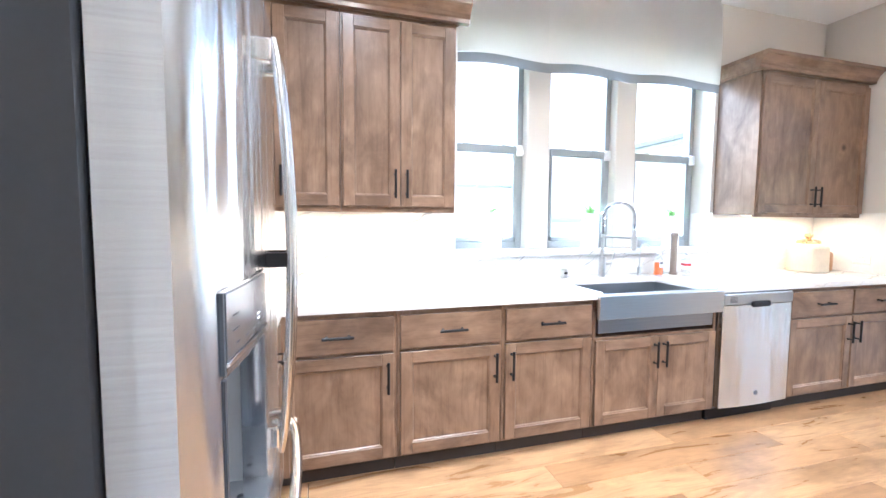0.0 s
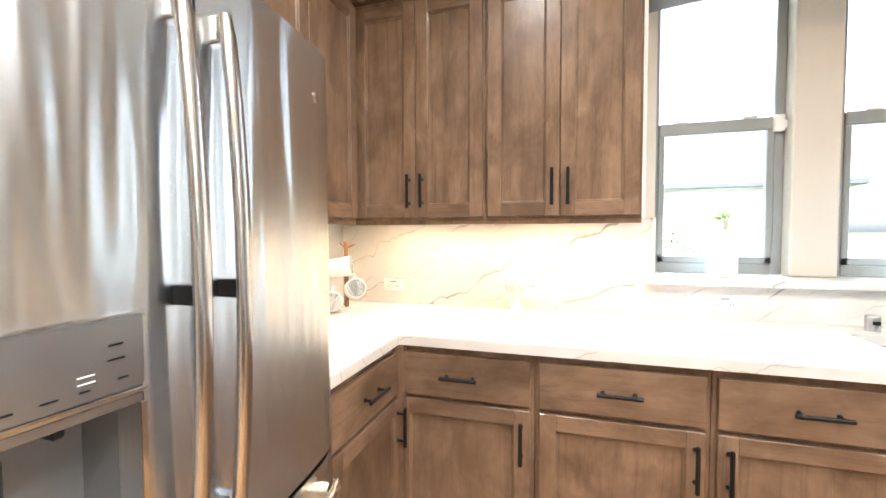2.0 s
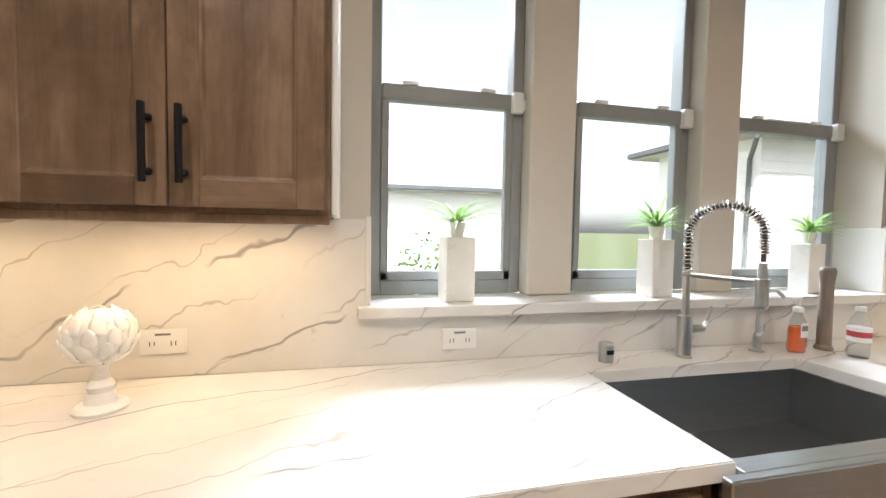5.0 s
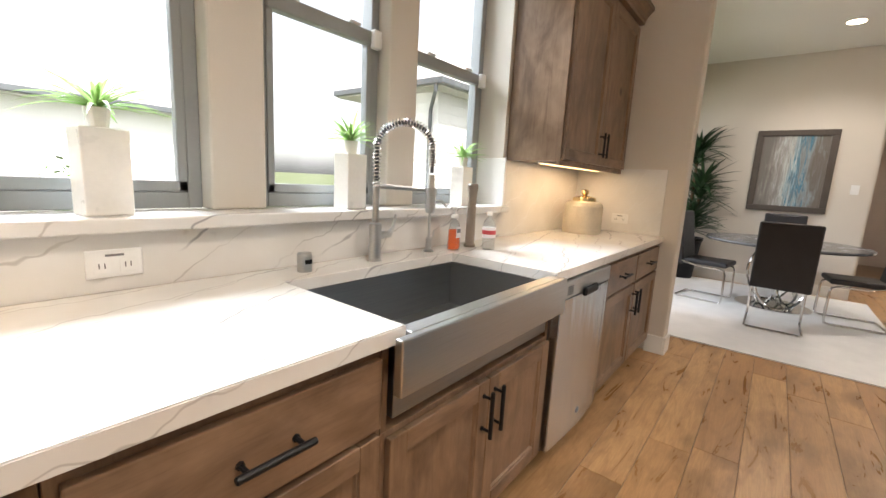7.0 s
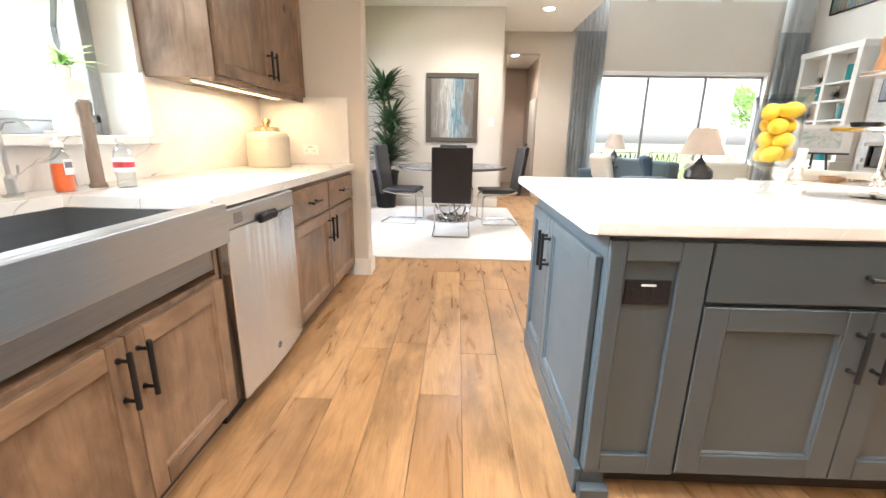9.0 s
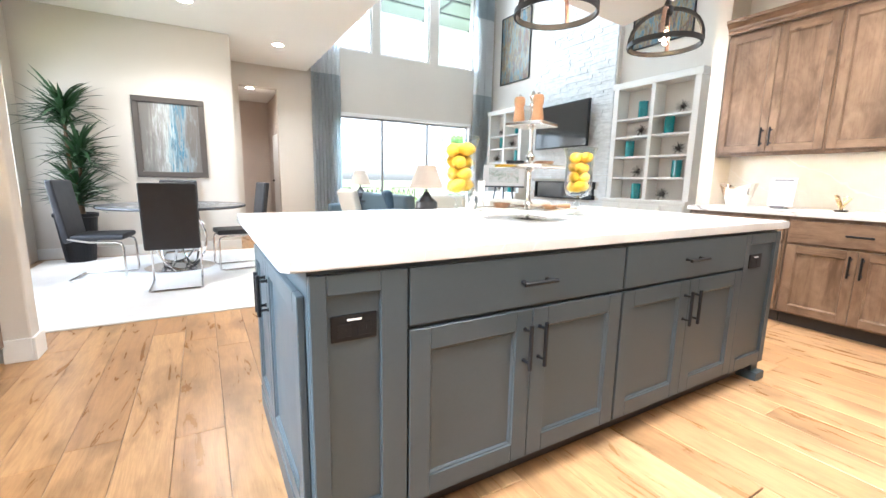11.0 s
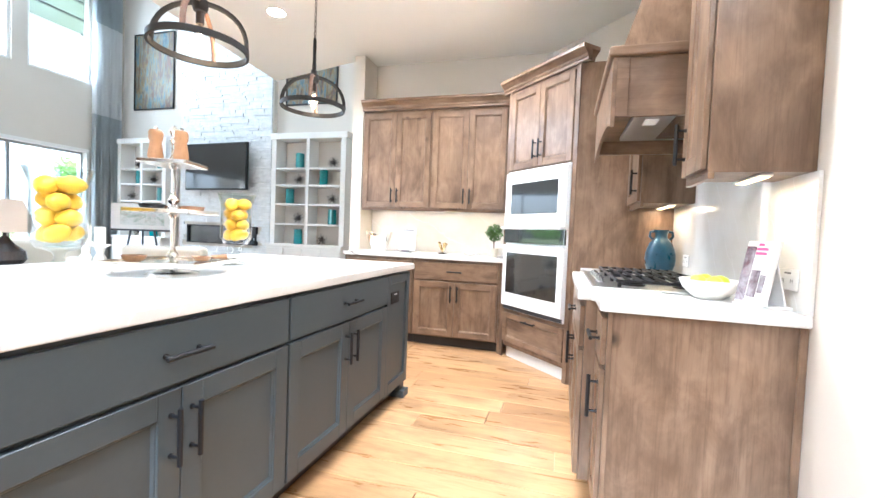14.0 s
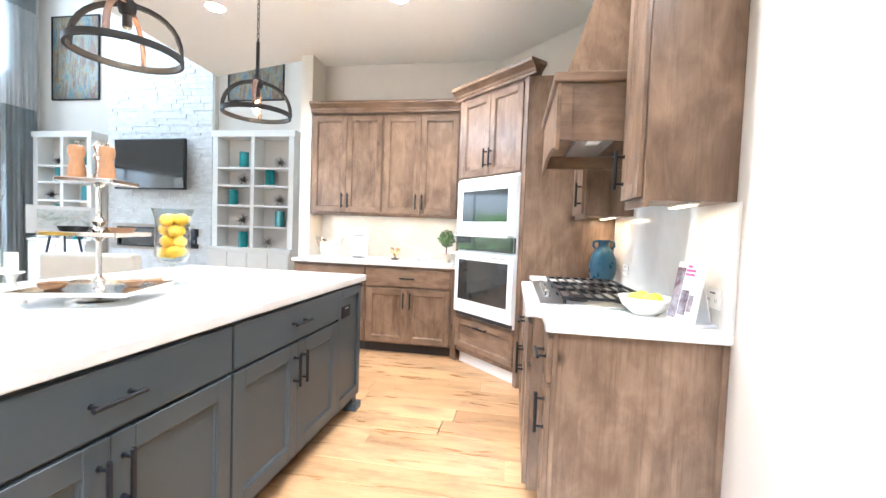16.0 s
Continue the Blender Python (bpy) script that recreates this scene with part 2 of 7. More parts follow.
CHROME = steel("chrome", (0.78, 0.77, 0.76), 0.12, 2)
SILVER = steel("polished_silver", (0.80, 0.78, 0.74), 0.14, 2)
PANE = clear_glass("window_glass", (0.97, 0.98, 0.98), 0.6)
VASEGL = clear_glass("clear_glass", (0.88, 0.91, 0.91), 1.0)
FRAME = plain("window_frame_grey", (0.26, 0.27, 0.272), 0.5, vary=0.05, bumps=0.03)
VINYL = plain("white_plastic", (0.75, 0.75, 0.74), 0.35, vary=0.03, bumps=0.02)
CERAM = plain("white_ceramic", (0.76, 0.74, 0.70), 0.3, vary=0.06, big=6, bumps=0.1)
OVENW = plain("white_enamel", (0.80, 0.82, 0.84), 0.2, vary=0.02, bumps=0.0, coat=0.4)
OVENG = plain("black_oven_glass", (0.012, 0.014, 0.016), 0.06, vary=0.1, bumps=0.0, coat=1.0)
OVENG.node_tree.nodes["Principled BSDF"].inputs["IOR"].default_value = 1.75
FABRIC = plain("shade_linen", (0.74, 0.72, 0.69), 0.95, vary=0.05, big=2, fine=260, bumps=0.3)
FABEDGE = plain("shade_band", (0.27, 0.27, 0.265), 0.95, vary=0.06, fine=260, bumps=0.3)
CURT = plain("curtain_grey", (0.54, 0.585, 0.60), 0.95, vary=0.07, fine=240, bumps=0.25)
CURTW = plain("curtain_white", (0.88, 0.89, 0.89), 0.95, vary=0.04, fine=240, bumps=0.25)


def sheer(m, tint, k):
    """Lets part of the light through a cloth."""
    nt = m.node_tree
    b, out = nt.nodes["Principled BSDF"], nt.nodes["Material Output"]
    tr = add(nt, "ShaderNodeBsdfTranslucent", Color=(*tint, 1))
    mx = add(nt, "ShaderNodeMixShader", Fac=k)
    nt.links.new(b.outputs[0], mx.inputs[1])
    nt.links.new(tr.outputs[0], mx.inputs[2])
    nt.links.new(mx.outputs[0], out.inputs[0])


sheer(FABRIC, (0.80, 0.80, 0.80), 0.2)
sheer(CURTW, (0.88, 0.89, 0.89), 0.25)
sheer(CURT, (0.60, 0.65, 0.66), 0.15)
LEAF = plain("leaf_green", (0.07, 0.15, 0.035), 0.45, vary=0.4, big=9, bumps=0.1)
LEAFL = plain("fern_green", (0.18, 0.32, 0.09), 0.45, vary=0.35, big=9, bumps=0.1)
sheer(LEAFL, (0.40, 0.60, 0.20), 0.4)
LEAFD = plain("dracaena_green", (0.028, 0.065, 0.025), 0.4, vary=0.4, big=7, bumps=0.1)
BARK = plain("bark_brown", (0.13, 0.085, 0.05), 0.85, vary=0.3, big=12, bumps=0.6)
LEATHER = plain("black_leather", (0.022, 0.022, 0.026), 0.42, vary=0.2, big=8, fine=140, bumps=0.35)
LEMON = plain("lemon_skin", (0.85, 0.49, 0.03), 0.42, vary=0.12, big=10, fine=120, bumps=0.5)
LIME = plain("lime_skin", (0.36, 0.50, 0.03), 0.4, vary=0.12, big=10, fine=120, bumps=0.4)
MILLW = stained_wood("mill_wood", 2, (0.102, 0.045, 0.018), (0.30, 0.15, 0.07), (0.42, 0.23, 0.115), 0.4)
TEAL = plain("teal_glaze", (0.003, 0.050, 0.090), 0.3, vary=0.25, big=14, bumps=0.25)
TEALG = plain("turquoise_glass", (0.015, 0.20, 0.21), 0.15, vary=0.3, big=5, bumps=0.0, coat=0.5)
STONEW = plain("ledge_stone", (0.68, 0.69, 0.69), 0.9, vary=0.16, big=7, fine=40, bumps=0.8)
RUG = plain("rug_ivory", (0.70, 0.68, 0.66), 0.98, vary=0.06, big=5, fine=300, bumps=0.6, sheen=0.2)
SOFA = plain("sofa_blue_grey", (0.085, 0.125, 0.15), 0.95, vary=0.1, fine=220, bumps=0.4, sheen=0.2)
PILLOW = plain("navy_pillow", (0.05, 0.085, 0.12), 0.95, vary=0.12, fine=200, bumps=0.4)
CREAM = plain("cream_upholstery", (0.66, 0.62, 0.54), 0.92, vary=0.05, fine=220, bumps=0.35)
TABLE = plain("dark_table_top", (0.10, 0.10, 0.105), 0.25, vary=0.15, big=6, bumps=0.05)
BRONZE = plain("oiled_bronze", (0.035, 0.026, 0.022), 0.45, 0.7, vary=0.25, bumps=0.1)
IRON = plain("blackened_iron", (0.014, 0.012, 0.011), 0.55, vary=0.25, bumps=0.1)
IRON.node_tree.nodes["Principled BSDF"].inputs["Specular IOR Level"].default_value = 0.2
COPPER = plain("worn_wood_strap", (0.12, 0.058, 0.032), 0.5, vary=0.35, big=14, stretch=(1, 1, 4), bumps=0.2)
STONEWARE = plain("beige_stoneware", (0.55, 0.49, 0.39), 0.5, vary=0.1, big=6, bumps=0.25)
BRASS = steel("pale_gold", (0.72, 0.56, 0.33), 0.25, 2)
ORANGE = plain("orange_soap", (0.80, 0.16, 0.05), 0.2, vary=0.08, bumps=0.0)
WATER = clear_glass("bottle_plastic", (0.90, 0.93, 0.95), 0.9)
LABEL = plain("label_paper", (0.72, 0.70, 0.72), 0.5, vary=0.06, bumps=0.0)
REDINK = plain("label_red", (0.45, 0.05, 0.06), 0.5, vary=0.1, bumps=0.0)
INK = plain("grey_print", (0.16, 0.16, 0.17), 0.5, vary=0.1, bumps=0.0)
PINK = plain("pink_print", (0.62, 0.10, 0.28), 0.5, vary=0.1, bumps=0.0)
PAPER = plain("white_paper", (0.78, 0.78, 0.78), 0.6, vary=0.04, bumps=0.05)
SHADEF = plain("lamp_shade_linen", (0.62, 0.54, 0.47), 0.9, vary=0.05, fine=220, bumps=0.3)
SMOKE = plain("smoke_ceramic", (0.05, 0.05, 0.055), 0.2, vary=0.3, big=6, bumps=0.05, coat=0.4)
SCREEN = plain("tv_screen", (0.008, 0.010, 0.012), 0.09, vary=0.1, bumps=0.0)
SCREEN.node_tree.nodes["Principled BSDF"].inputs["IOR"].default_value = 1.9
SIDING = plain("lap_siding", (0.80, 0.80, 0.79), 0.7, vary=0.05, big=2, stretch=(0.3, 1, 1), bumps=0.15)
SHINGLE = plain("roof_shingle", (0.48, 0.47, 0.46), 0.9, vary=0.25, big=5, fine=30, bumps=0.6)
EAVE = plain("dark_gutter", (0.10, 0.11, 0.12), 0.5, vary=0.1)
GRASS = plain("lawn", (0.11, 0.135, 0.06), 0.95, vary=0.3, big=1.5, fine=50, bumps=0.8)
PATIO = plain("patio_concrete", (0.42, 0.41, 0.39), 0.85, vary=0.12, big=2, bumps=0.3)
PORCH = plain("porch_ceiling_paint", (0.30, 0.35, 0.33), 0.8, vary=0.06, bumps=0.05)
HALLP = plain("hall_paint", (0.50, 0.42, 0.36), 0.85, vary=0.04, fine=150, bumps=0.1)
BULB = glow("bulb_filament", (1.0, 0.62, 0.30), 14.0)
CANL = glow("downlight_lens", (1.0, 0.84, 0.62), 28.0)
STRIP = glow("led_strip", (1.0, 0.66, 0.30), 2.0)


def banded_painting(name, stops, half):
    """Upright bands of colour across the canvas, dragged into streaks."""
    m, nt, b = nodes_of(name)
    tc = nt.nodes.new("ShaderNodeTexCoord")
    sep = nt.nodes.new("ShaderNodeSeparateXYZ")
    nt.links.new(tc.outputs["Object"], sep.inputs[0])
    n = noise_tex(nt, coords(nt, (9, 9, 1.3), (0, 0, 0), False), 1.7, 6, 0.7, 0.6)
    k = noise_tex(nt, coords(nt, (26, 26, 2.0), (0, 0, 0), False), 2.0, 5, 0.7, 0.3)
    u = nt.nodes.new("ShaderNodeMapRange")
    u.inputs[1].default_value, u.inputs[2].default_value = -half, half
    nt.links.new(sep.outputs[0], u.inputs[0])
    w = nt.nodes.new("ShaderNodeMath")
    w.operation = "MULTIPLY_ADD"
    w.inputs[1].default_value = 1.1
    nt.links.new(n, w.inputs[0])
    nt.links.new(u.outputs[0], w.inputs[2])
    o = nt.nodes.new("ShaderNodeMath")
    o.operation = "SUBTRACT"
    o.inputs[1].default_value = 0.55
    nt.links.new(w.outputs[0], o.inputs[0])
    c = ramp(nt, o.outputs[0], *stops)
    c = mixc(nt, ramp(nt, k, (0.40, 0.55), (0.60, 0.0)), c, (0.16, 0.15, 0.14))
    nt.links.new(c, b.inputs["Base Color"])
    b.inputs["Roughness"].default_value = 0.55
    bump(nt, b, k, 0.3, 0.002)
    return m


ART1 = banded_painting("blue_abstract", ((0.08, (0.16, 0.145, 0.13)), (0.28, (0.30, 0.285, 0.26)), (0.42, (0.50, 0.52, 0.51)), (0.53, (0.26, 0.38, 0.44)), (0.62, (0.02, 0.15, 0.24)), (0.72, (0.25, 0.30, 0.32)), (0.9, (0.13, 0.11, 0.095))), 0.34)
ART2 = painting("ochre_abstract", ((0.32, (0.010, 0.045, 0.065)), (0.41, (0.03, 0.12, 0.17)), (0.46, (0.17, 0.18, 0.15)), (0.50, (0.22, 0.13, 0.025)), (0.55, (0.05, 0.05, 0.035)), (0.62, (0.13, 0.035, 0.015)), (0.72, (0.02, 0.015, 0.012))), (6, 6, 1.4))
PLAN = painting("site_plan", ((0.3, (0.74, 0.76, 0.76)), (0.52, (0.66, 0.68, 0.68)), (0.58, (0.30, 0.42, 0.36)), (0.64, (0.48, 0.36, 0.33))), (3, 3, 3))
COVER = painting("cookbook_cover", ((0.3, (0.42, 0.42, 0.46)), (0.45, (0.28, 0.26, 0.30)), (0.55, (0.08, 0.05, 0.07)), (0.65, (0.17, 0.05, 0.06))), (6, 6, 6))

# ---- mesh helpers ----


def thing(name, label, category, m=None, group="", kind=""):
    o = new(name)
    o.empty_display_size = 0.1
    o.matrix_basis = m or Matrix()
    return tagged(o, label, category, group, kind)


def part(name, bm, material, parent=None, label=""):
    me = bpy.data.meshes.new(name)
    bm.to_mesh(me)
    bm.free()
    me.materials.append(material)
    o = new(name, me)
    o.parent = parent
    return tagged(o, label)


def smooth(ob, deg=40):
    for p in ob.data.polygons:
        p.use_smooth = True
    ob.data.set_sharp_from_angle(angle=radians(deg))
    return ob


def box(x0, x1, y0, y1, z0, z1, bevel=0.0, seg=1, bm=None):
    b = bmesh.new()
    m = Matrix.Translation(((x0 + x1) / 2, (y0 + y1) / 2, (z0 + z1) / 2)) @ Matrix.Diagonal((abs(x1 - x0), abs(y1 - y0), abs(z1 - z0), 1))
    bmesh.ops.create_cube(b, size=1, matrix=m)
    if bevel:
        bmesh.ops.bevel(b, geom=list(b.edges), offset=bevel, segments=seg, affect="EDGES", profile=0.5)
    return join(bm, b)


def join(bm, b):
    if bm is None:
        return b
    me = bpy.data.meshes.new("tmp")
    b.to_mesh(me)
    b.free()
    bm.from_mesh(me)
    bpy.data.meshes.remove(me)
    return bm


def lathe(profile, n=24, bm=None, at=(0, 0, 0), squash=1.0):
    b = bmesh.new()
    rings = []
    for r, z in profile:
        rings.append([b.verts.new((at[0] + r * math.cos(2 * math.pi * i / n), at[1] + r * squash * math.sin(2 * math.pi * i / n), at[2] + z)) for i in range(n)])
    for a, c in zip(rings, rings[1:]):
        for i in range(n):
            b.faces.new((a[i], a[(i + 1) % n], c[(i + 1) % n], c[i]))
    open_ring = profile[0] == profile[-1]
    if profile[0][0] > 1e-4 and not open_ring:
        b.faces.new(rings[0][::-1])
    if profile[-1][0] > 1e-4 and not open_ring:
        b.faces.new(rings[-1])
    bmesh.ops.remove_doubles(b, verts=b.verts, dist=1e-5)
    return join(bm, b)


def tube(pts, r, n=8, bm=None, closed=False, flat=1.0):
    b = bmesh.new()
    pts = [Vector(p) for p in pts]
    rings, side = [], None
    for i, p in enumerate(pts):
        a = pts[i - 1] if (i or closed) else p
        c = pts[(i + 1) % len(pts)] if (i + 1 < len(pts) or closed) else p
        d = (c - a).normalized()
        if side is None:
            side = d.orthogonal().normalized()
        side = (side - d * side.dot(d)).normalized()
        up = d.cross(side)
        rr = r[i] if isinstance(r, (list, tuple)) else r
        rings.append([b.verts.new(p + side * rr * math.cos(2 * math.pi * k / n) + up * rr * flat * math.sin(2 * math.pi * k / n)) for k in range(n)])
    pairs = list(zip(rings, rings[1:])) + ([(rings[-1], rings[0])] if closed else [])
    for a, c in pairs:
        for k in range(n):
            b.faces.new((a[k], a[(k + 1) % n], c[(k + 1) % n], c[k]))
    if not closed:
        b.faces.new(rings[0][::-1])
        b.faces.new(rings[-1])
    bmesh.ops.recalc_face_normals(b, faces=b.faces)
    return join(bm, b)


def prism(outline, z0, z1, bm=None, axis="z"):
    """An outline of (a, b) pairs drawn out along an axis."""
    b = bmesh.new()
    put = {"z": lambda p, h: (p[0], p[1], h), "x": lambda p, h: (h, p[0], p[1]), "y": lambda p, h: (p[0], h, p[1])}[axis]
    lo = [b.verts.new(put(p, z0)) for p in outline]
    hi = [b.verts.new(put(p, z1)) for p in outline]
    k = len(lo)
    for i in range(k):
        b.faces.new((lo[i], lo[(i + 1) % k], hi[(i + 1) % k], hi[i]))
    b.faces.new(lo[::-1])
    b.faces.new(hi)
    bmesh.ops.recalc_face_normals(b, faces=b.faces)
    return join(bm, b)


def blade(bm, base, yaw, length, width, rise, droop, n=6):
    """One bent, pointed leaf."""
    b = Vector(base)
    out = Vector((math.cos(yaw), math.sin(yaw), 0))
    sd = Vector((-out.y, out.x, 0))
    last = None
    for i in range(n + 1):
        t = i / n
        p = b + out * length * t * math.cos(rise * (1 - 0.3 * t)) + Vector((0, 0, length * (math.sin(rise) * t - droop * t * t)))
        w = width * (math.sin(math.pi * min(1, 0.15 + 0.85 * t)) ** 0.7 if t < 1 else 0.02) / 2
        cur = (bm.verts.new(p - sd * w), bm.verts.new(p - Vector((0, 0, w * 0.35))), bm.verts.new(p + sd * w))
        if last:
            bm.faces.new((last[0], last[1], cur[1], cur[0]))
            bm.faces.new((last[1], last[2], cur[2], cur[1]))
        last = cur


def clumps(bm, centre, radius, count, size, squash=1.0, rng=None):
    """Small leaves strewn through a ball-like crown."""
    for _ in range(count):
        d = Vector((rng.gauss(0, 1), rng.gauss(0, 1), rng.gauss(0, 1))).normalized()
        r = radius * (0.55 + 0.5 * rng.random() ** 0.6) * (1 + 0.18 * noise.noise(d * 2.3 + Vector(centre)))
        p = Vector(centre) + Vector((d.x * r, d.y * r, d.z * r * squash))
        u = (d + Vector((rng.uniform(-1, 1), rng.uniform(-1, 1), rng.uniform(-1, 1))) * 0.8).normalized()
        a = u.orthogonal().normalized()
        c = u.cross(a)
        s = size * rng.uniform(0.6, 1.3)
        bm.faces.new([bm.verts.new(p + a * s), bm.verts.new(p + c * s * 0.5), bm.verts.new(p - a * s), bm.verts.new(p - c * s * 0.5)])


def structure(name, bm, material, label="", parent=None):
    o = part(name, bm, material, parent, label)
    if parent is None:
        tagged(o, kind="structure")
    return o

# ---- structure ----
CZ, TALL = 3.10, 5.95
NY, WX, RX = 2.887, -0.85, 0.40  # kitchen north wall, fridge wall, range wall

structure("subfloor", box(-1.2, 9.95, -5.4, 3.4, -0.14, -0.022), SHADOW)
bm = box(WX - 0.15, 0.895, NY, NY + 0.27, 0, CZ)
box(3.15, 4.53, NY, NY + 0.27, 0, CZ, bm=bm)
box(0.895, 3.15, NY, NY + 0.27, 0, 1.07, bm=bm)
box(0.895, 3.15, NY, NY + 0.27, 2.62, CZ, bm=bm)
structure("wall_north", bm, WALL)
structure("wall_west", box(WX - 0.15, WX, -0.12, NY, 0, CZ), WALL)
structure("wall_return", box(WX, RX - 0.152, -0.14, 0.0, 0, CZ), WALL)
structure("wall_range", box(RX - 0.15, RX, -2.54, 0.22, 0, CZ, 0.01, 2), WALL)
structure("wall_diagonal", prism([(RX, -2.54), (RX - 0.15, -2.6), (1.30, -3.665), (1.36, -3.515)], 0, CZ), WALL)
structure("wall_south", box(1.36, 3.53, -3.665, -3.515, 0, CZ), WALL)
structure("wall_stub", box(3.40, 3.53, -3.515, -3.20, 0, CZ), WALL)
structure("wall_stub_living", box(3.40, 3.53, -5.15, -3.665, 0, TALL), WALL)
structure("wall_pillar", box(4.38, 4.52, 2.07, NY, 0, CZ, 0.012, 2), WALL)
structure("wall_dining_east", box(8.2, 8.35, 0.66, 3.12, 0, CZ), WALL)
structure("wall_passage", box(8.35, 9.7, 0.66, 0.81, 0, CZ), WALL)
# the opening here is unseen, added so that daylight reaches the rug
bm = box(4.53, 5.3, 3.0, 3.15, 0, CZ)
box(7.9, 8.2, 3.0, 3.15, 0, CZ, bm=bm)
box(5.3, 7.9, 3.0, 3.15, 2.7, CZ, bm=bm)
box(5.3, 7.9, 3.0, 3.15, 0, 0.7, bm=bm)
structure("wall_dining_north", bm, WALL)
# east wall with hall opening, slider and three high windows
EX, ET = 9.7, 9.88
SL = (-4.51, -1.23, 2.42)
HI = ((-2.08, -0.96), (-3.40, -2.23), (-4.58, -3.60))
HZ = (3.62, 5.62)
bm = box(EX, ET, 0.454, 0.66, 0, CZ)
box(EX, ET, -0.19, 0.454, 2.72, CZ, bm=bm)
box(EX, ET, -1.23, -0.19, 0, CZ, bm=bm)
box(EX, ET, -5.15, SL[0], 0, CZ, bm=bm)
box(EX, ET, SL[0], SL[1], SL[2], CZ, bm=bm)
box(EX, ET, -5.15, 0.66, CZ, HZ[0], bm=bm)
box(EX, ET, -5.15, 0.66, HZ[1], TALL, bm=bm)
for a, c in ((-5.15, -4.58), (-3.60, -3.40), (-2.23, -2.08), (-0.96, 0.66)):
    box(EX, ET, a, c, HZ[0], HZ[1], bm=bm)
structure("wall_east", bm, WALL)
structure("wall_living_south", box(3.53, ET, -5.30, -5.15, 0, TALL), WALL)
structure("wall_chimney", box(6.08, 8.12, -5.15, -5.06, 0, TALL), WALL)
# ceilings: the low one over kitchen and dining, with its edge to the tall room
structure("ceiling", prism([(WX - 0.15, 3.15), (ET, 3.15), (ET, -0.74), (4.70, -0.74), (4.98, -3.72), (3.53, -3.32), (3.53, -3.66), (1.30, -3.66), (0.2, -2.6), (0.2, -0.14), (WX - 0.15, -0.14)], CZ, CZ + 0.12), CEIL)
structure("wall_upper_edge", prism([(4.70, -0.74), (ET, -0.74), (ET, -0.64), (4.61, -0.64), (4.88, -3.75), (3.43, -3.34), (3.43, -3.20), (3.36, -3.20), (3.36, -3.42), (3.50, -3.42), (4.98, -3.82)], CZ + 0.12, TALL), CEIL)
structure("ceiling_living", box(3.4, ET, -5.3, -0.64, TALL, TALL + 0.12), CEIL)
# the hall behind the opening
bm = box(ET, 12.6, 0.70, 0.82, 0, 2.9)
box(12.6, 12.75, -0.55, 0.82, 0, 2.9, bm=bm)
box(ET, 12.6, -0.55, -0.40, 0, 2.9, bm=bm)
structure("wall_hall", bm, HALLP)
structure("ceiling_hall", box(ET, 12.75, -0.55, 0.82, 2.9, 3.0), CEIL)
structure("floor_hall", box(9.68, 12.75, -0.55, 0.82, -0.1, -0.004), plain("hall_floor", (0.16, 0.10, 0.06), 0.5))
d = thing("hall_door", "white panelled hall door standing ajar", "door", pose(10.9, -0.398, 0.0))
part("leaf", box(0, 0.82, 0.0, 0.04, 0.01, 2.04, 0.003), TRIM, d)
part("knob", lathe([(0.0, 0), (0.02, 0.005), (0.028, 0.03), (0.0, 0.05)], 12, at=(0.75, 0.06, 1.0)), BRONZE, d)
d = thing("hall_picture", "small dark framed picture on the hall wall", "picture", pose(11.4, -0.396, 1.35))
part("frame", box(-0.2, 0.2, 0, 0.02, -0.28, 0.28, 0.004), DARK, d)
part("print", box(-0.16, 0.16, 0.02, 0.024, -0.24, 0.24), PAPER, d)

# baseboards
for x0, x1, y0, y1 in ((4.362, 4.38, 2.07, 2.20), (4.362, 4.538, 2.052, 2.07), (8.182, 8.2, 0.66, 3.0),
                           (RX, RX + 0.018, -0.44, 0.22), (9.682, 9.7, -1.23, -0.19)):
    bm = box(x0, x1, y0, y1, 0, 0.14, 0.004, 2)
    structure("baseboard", bm, TRIM)


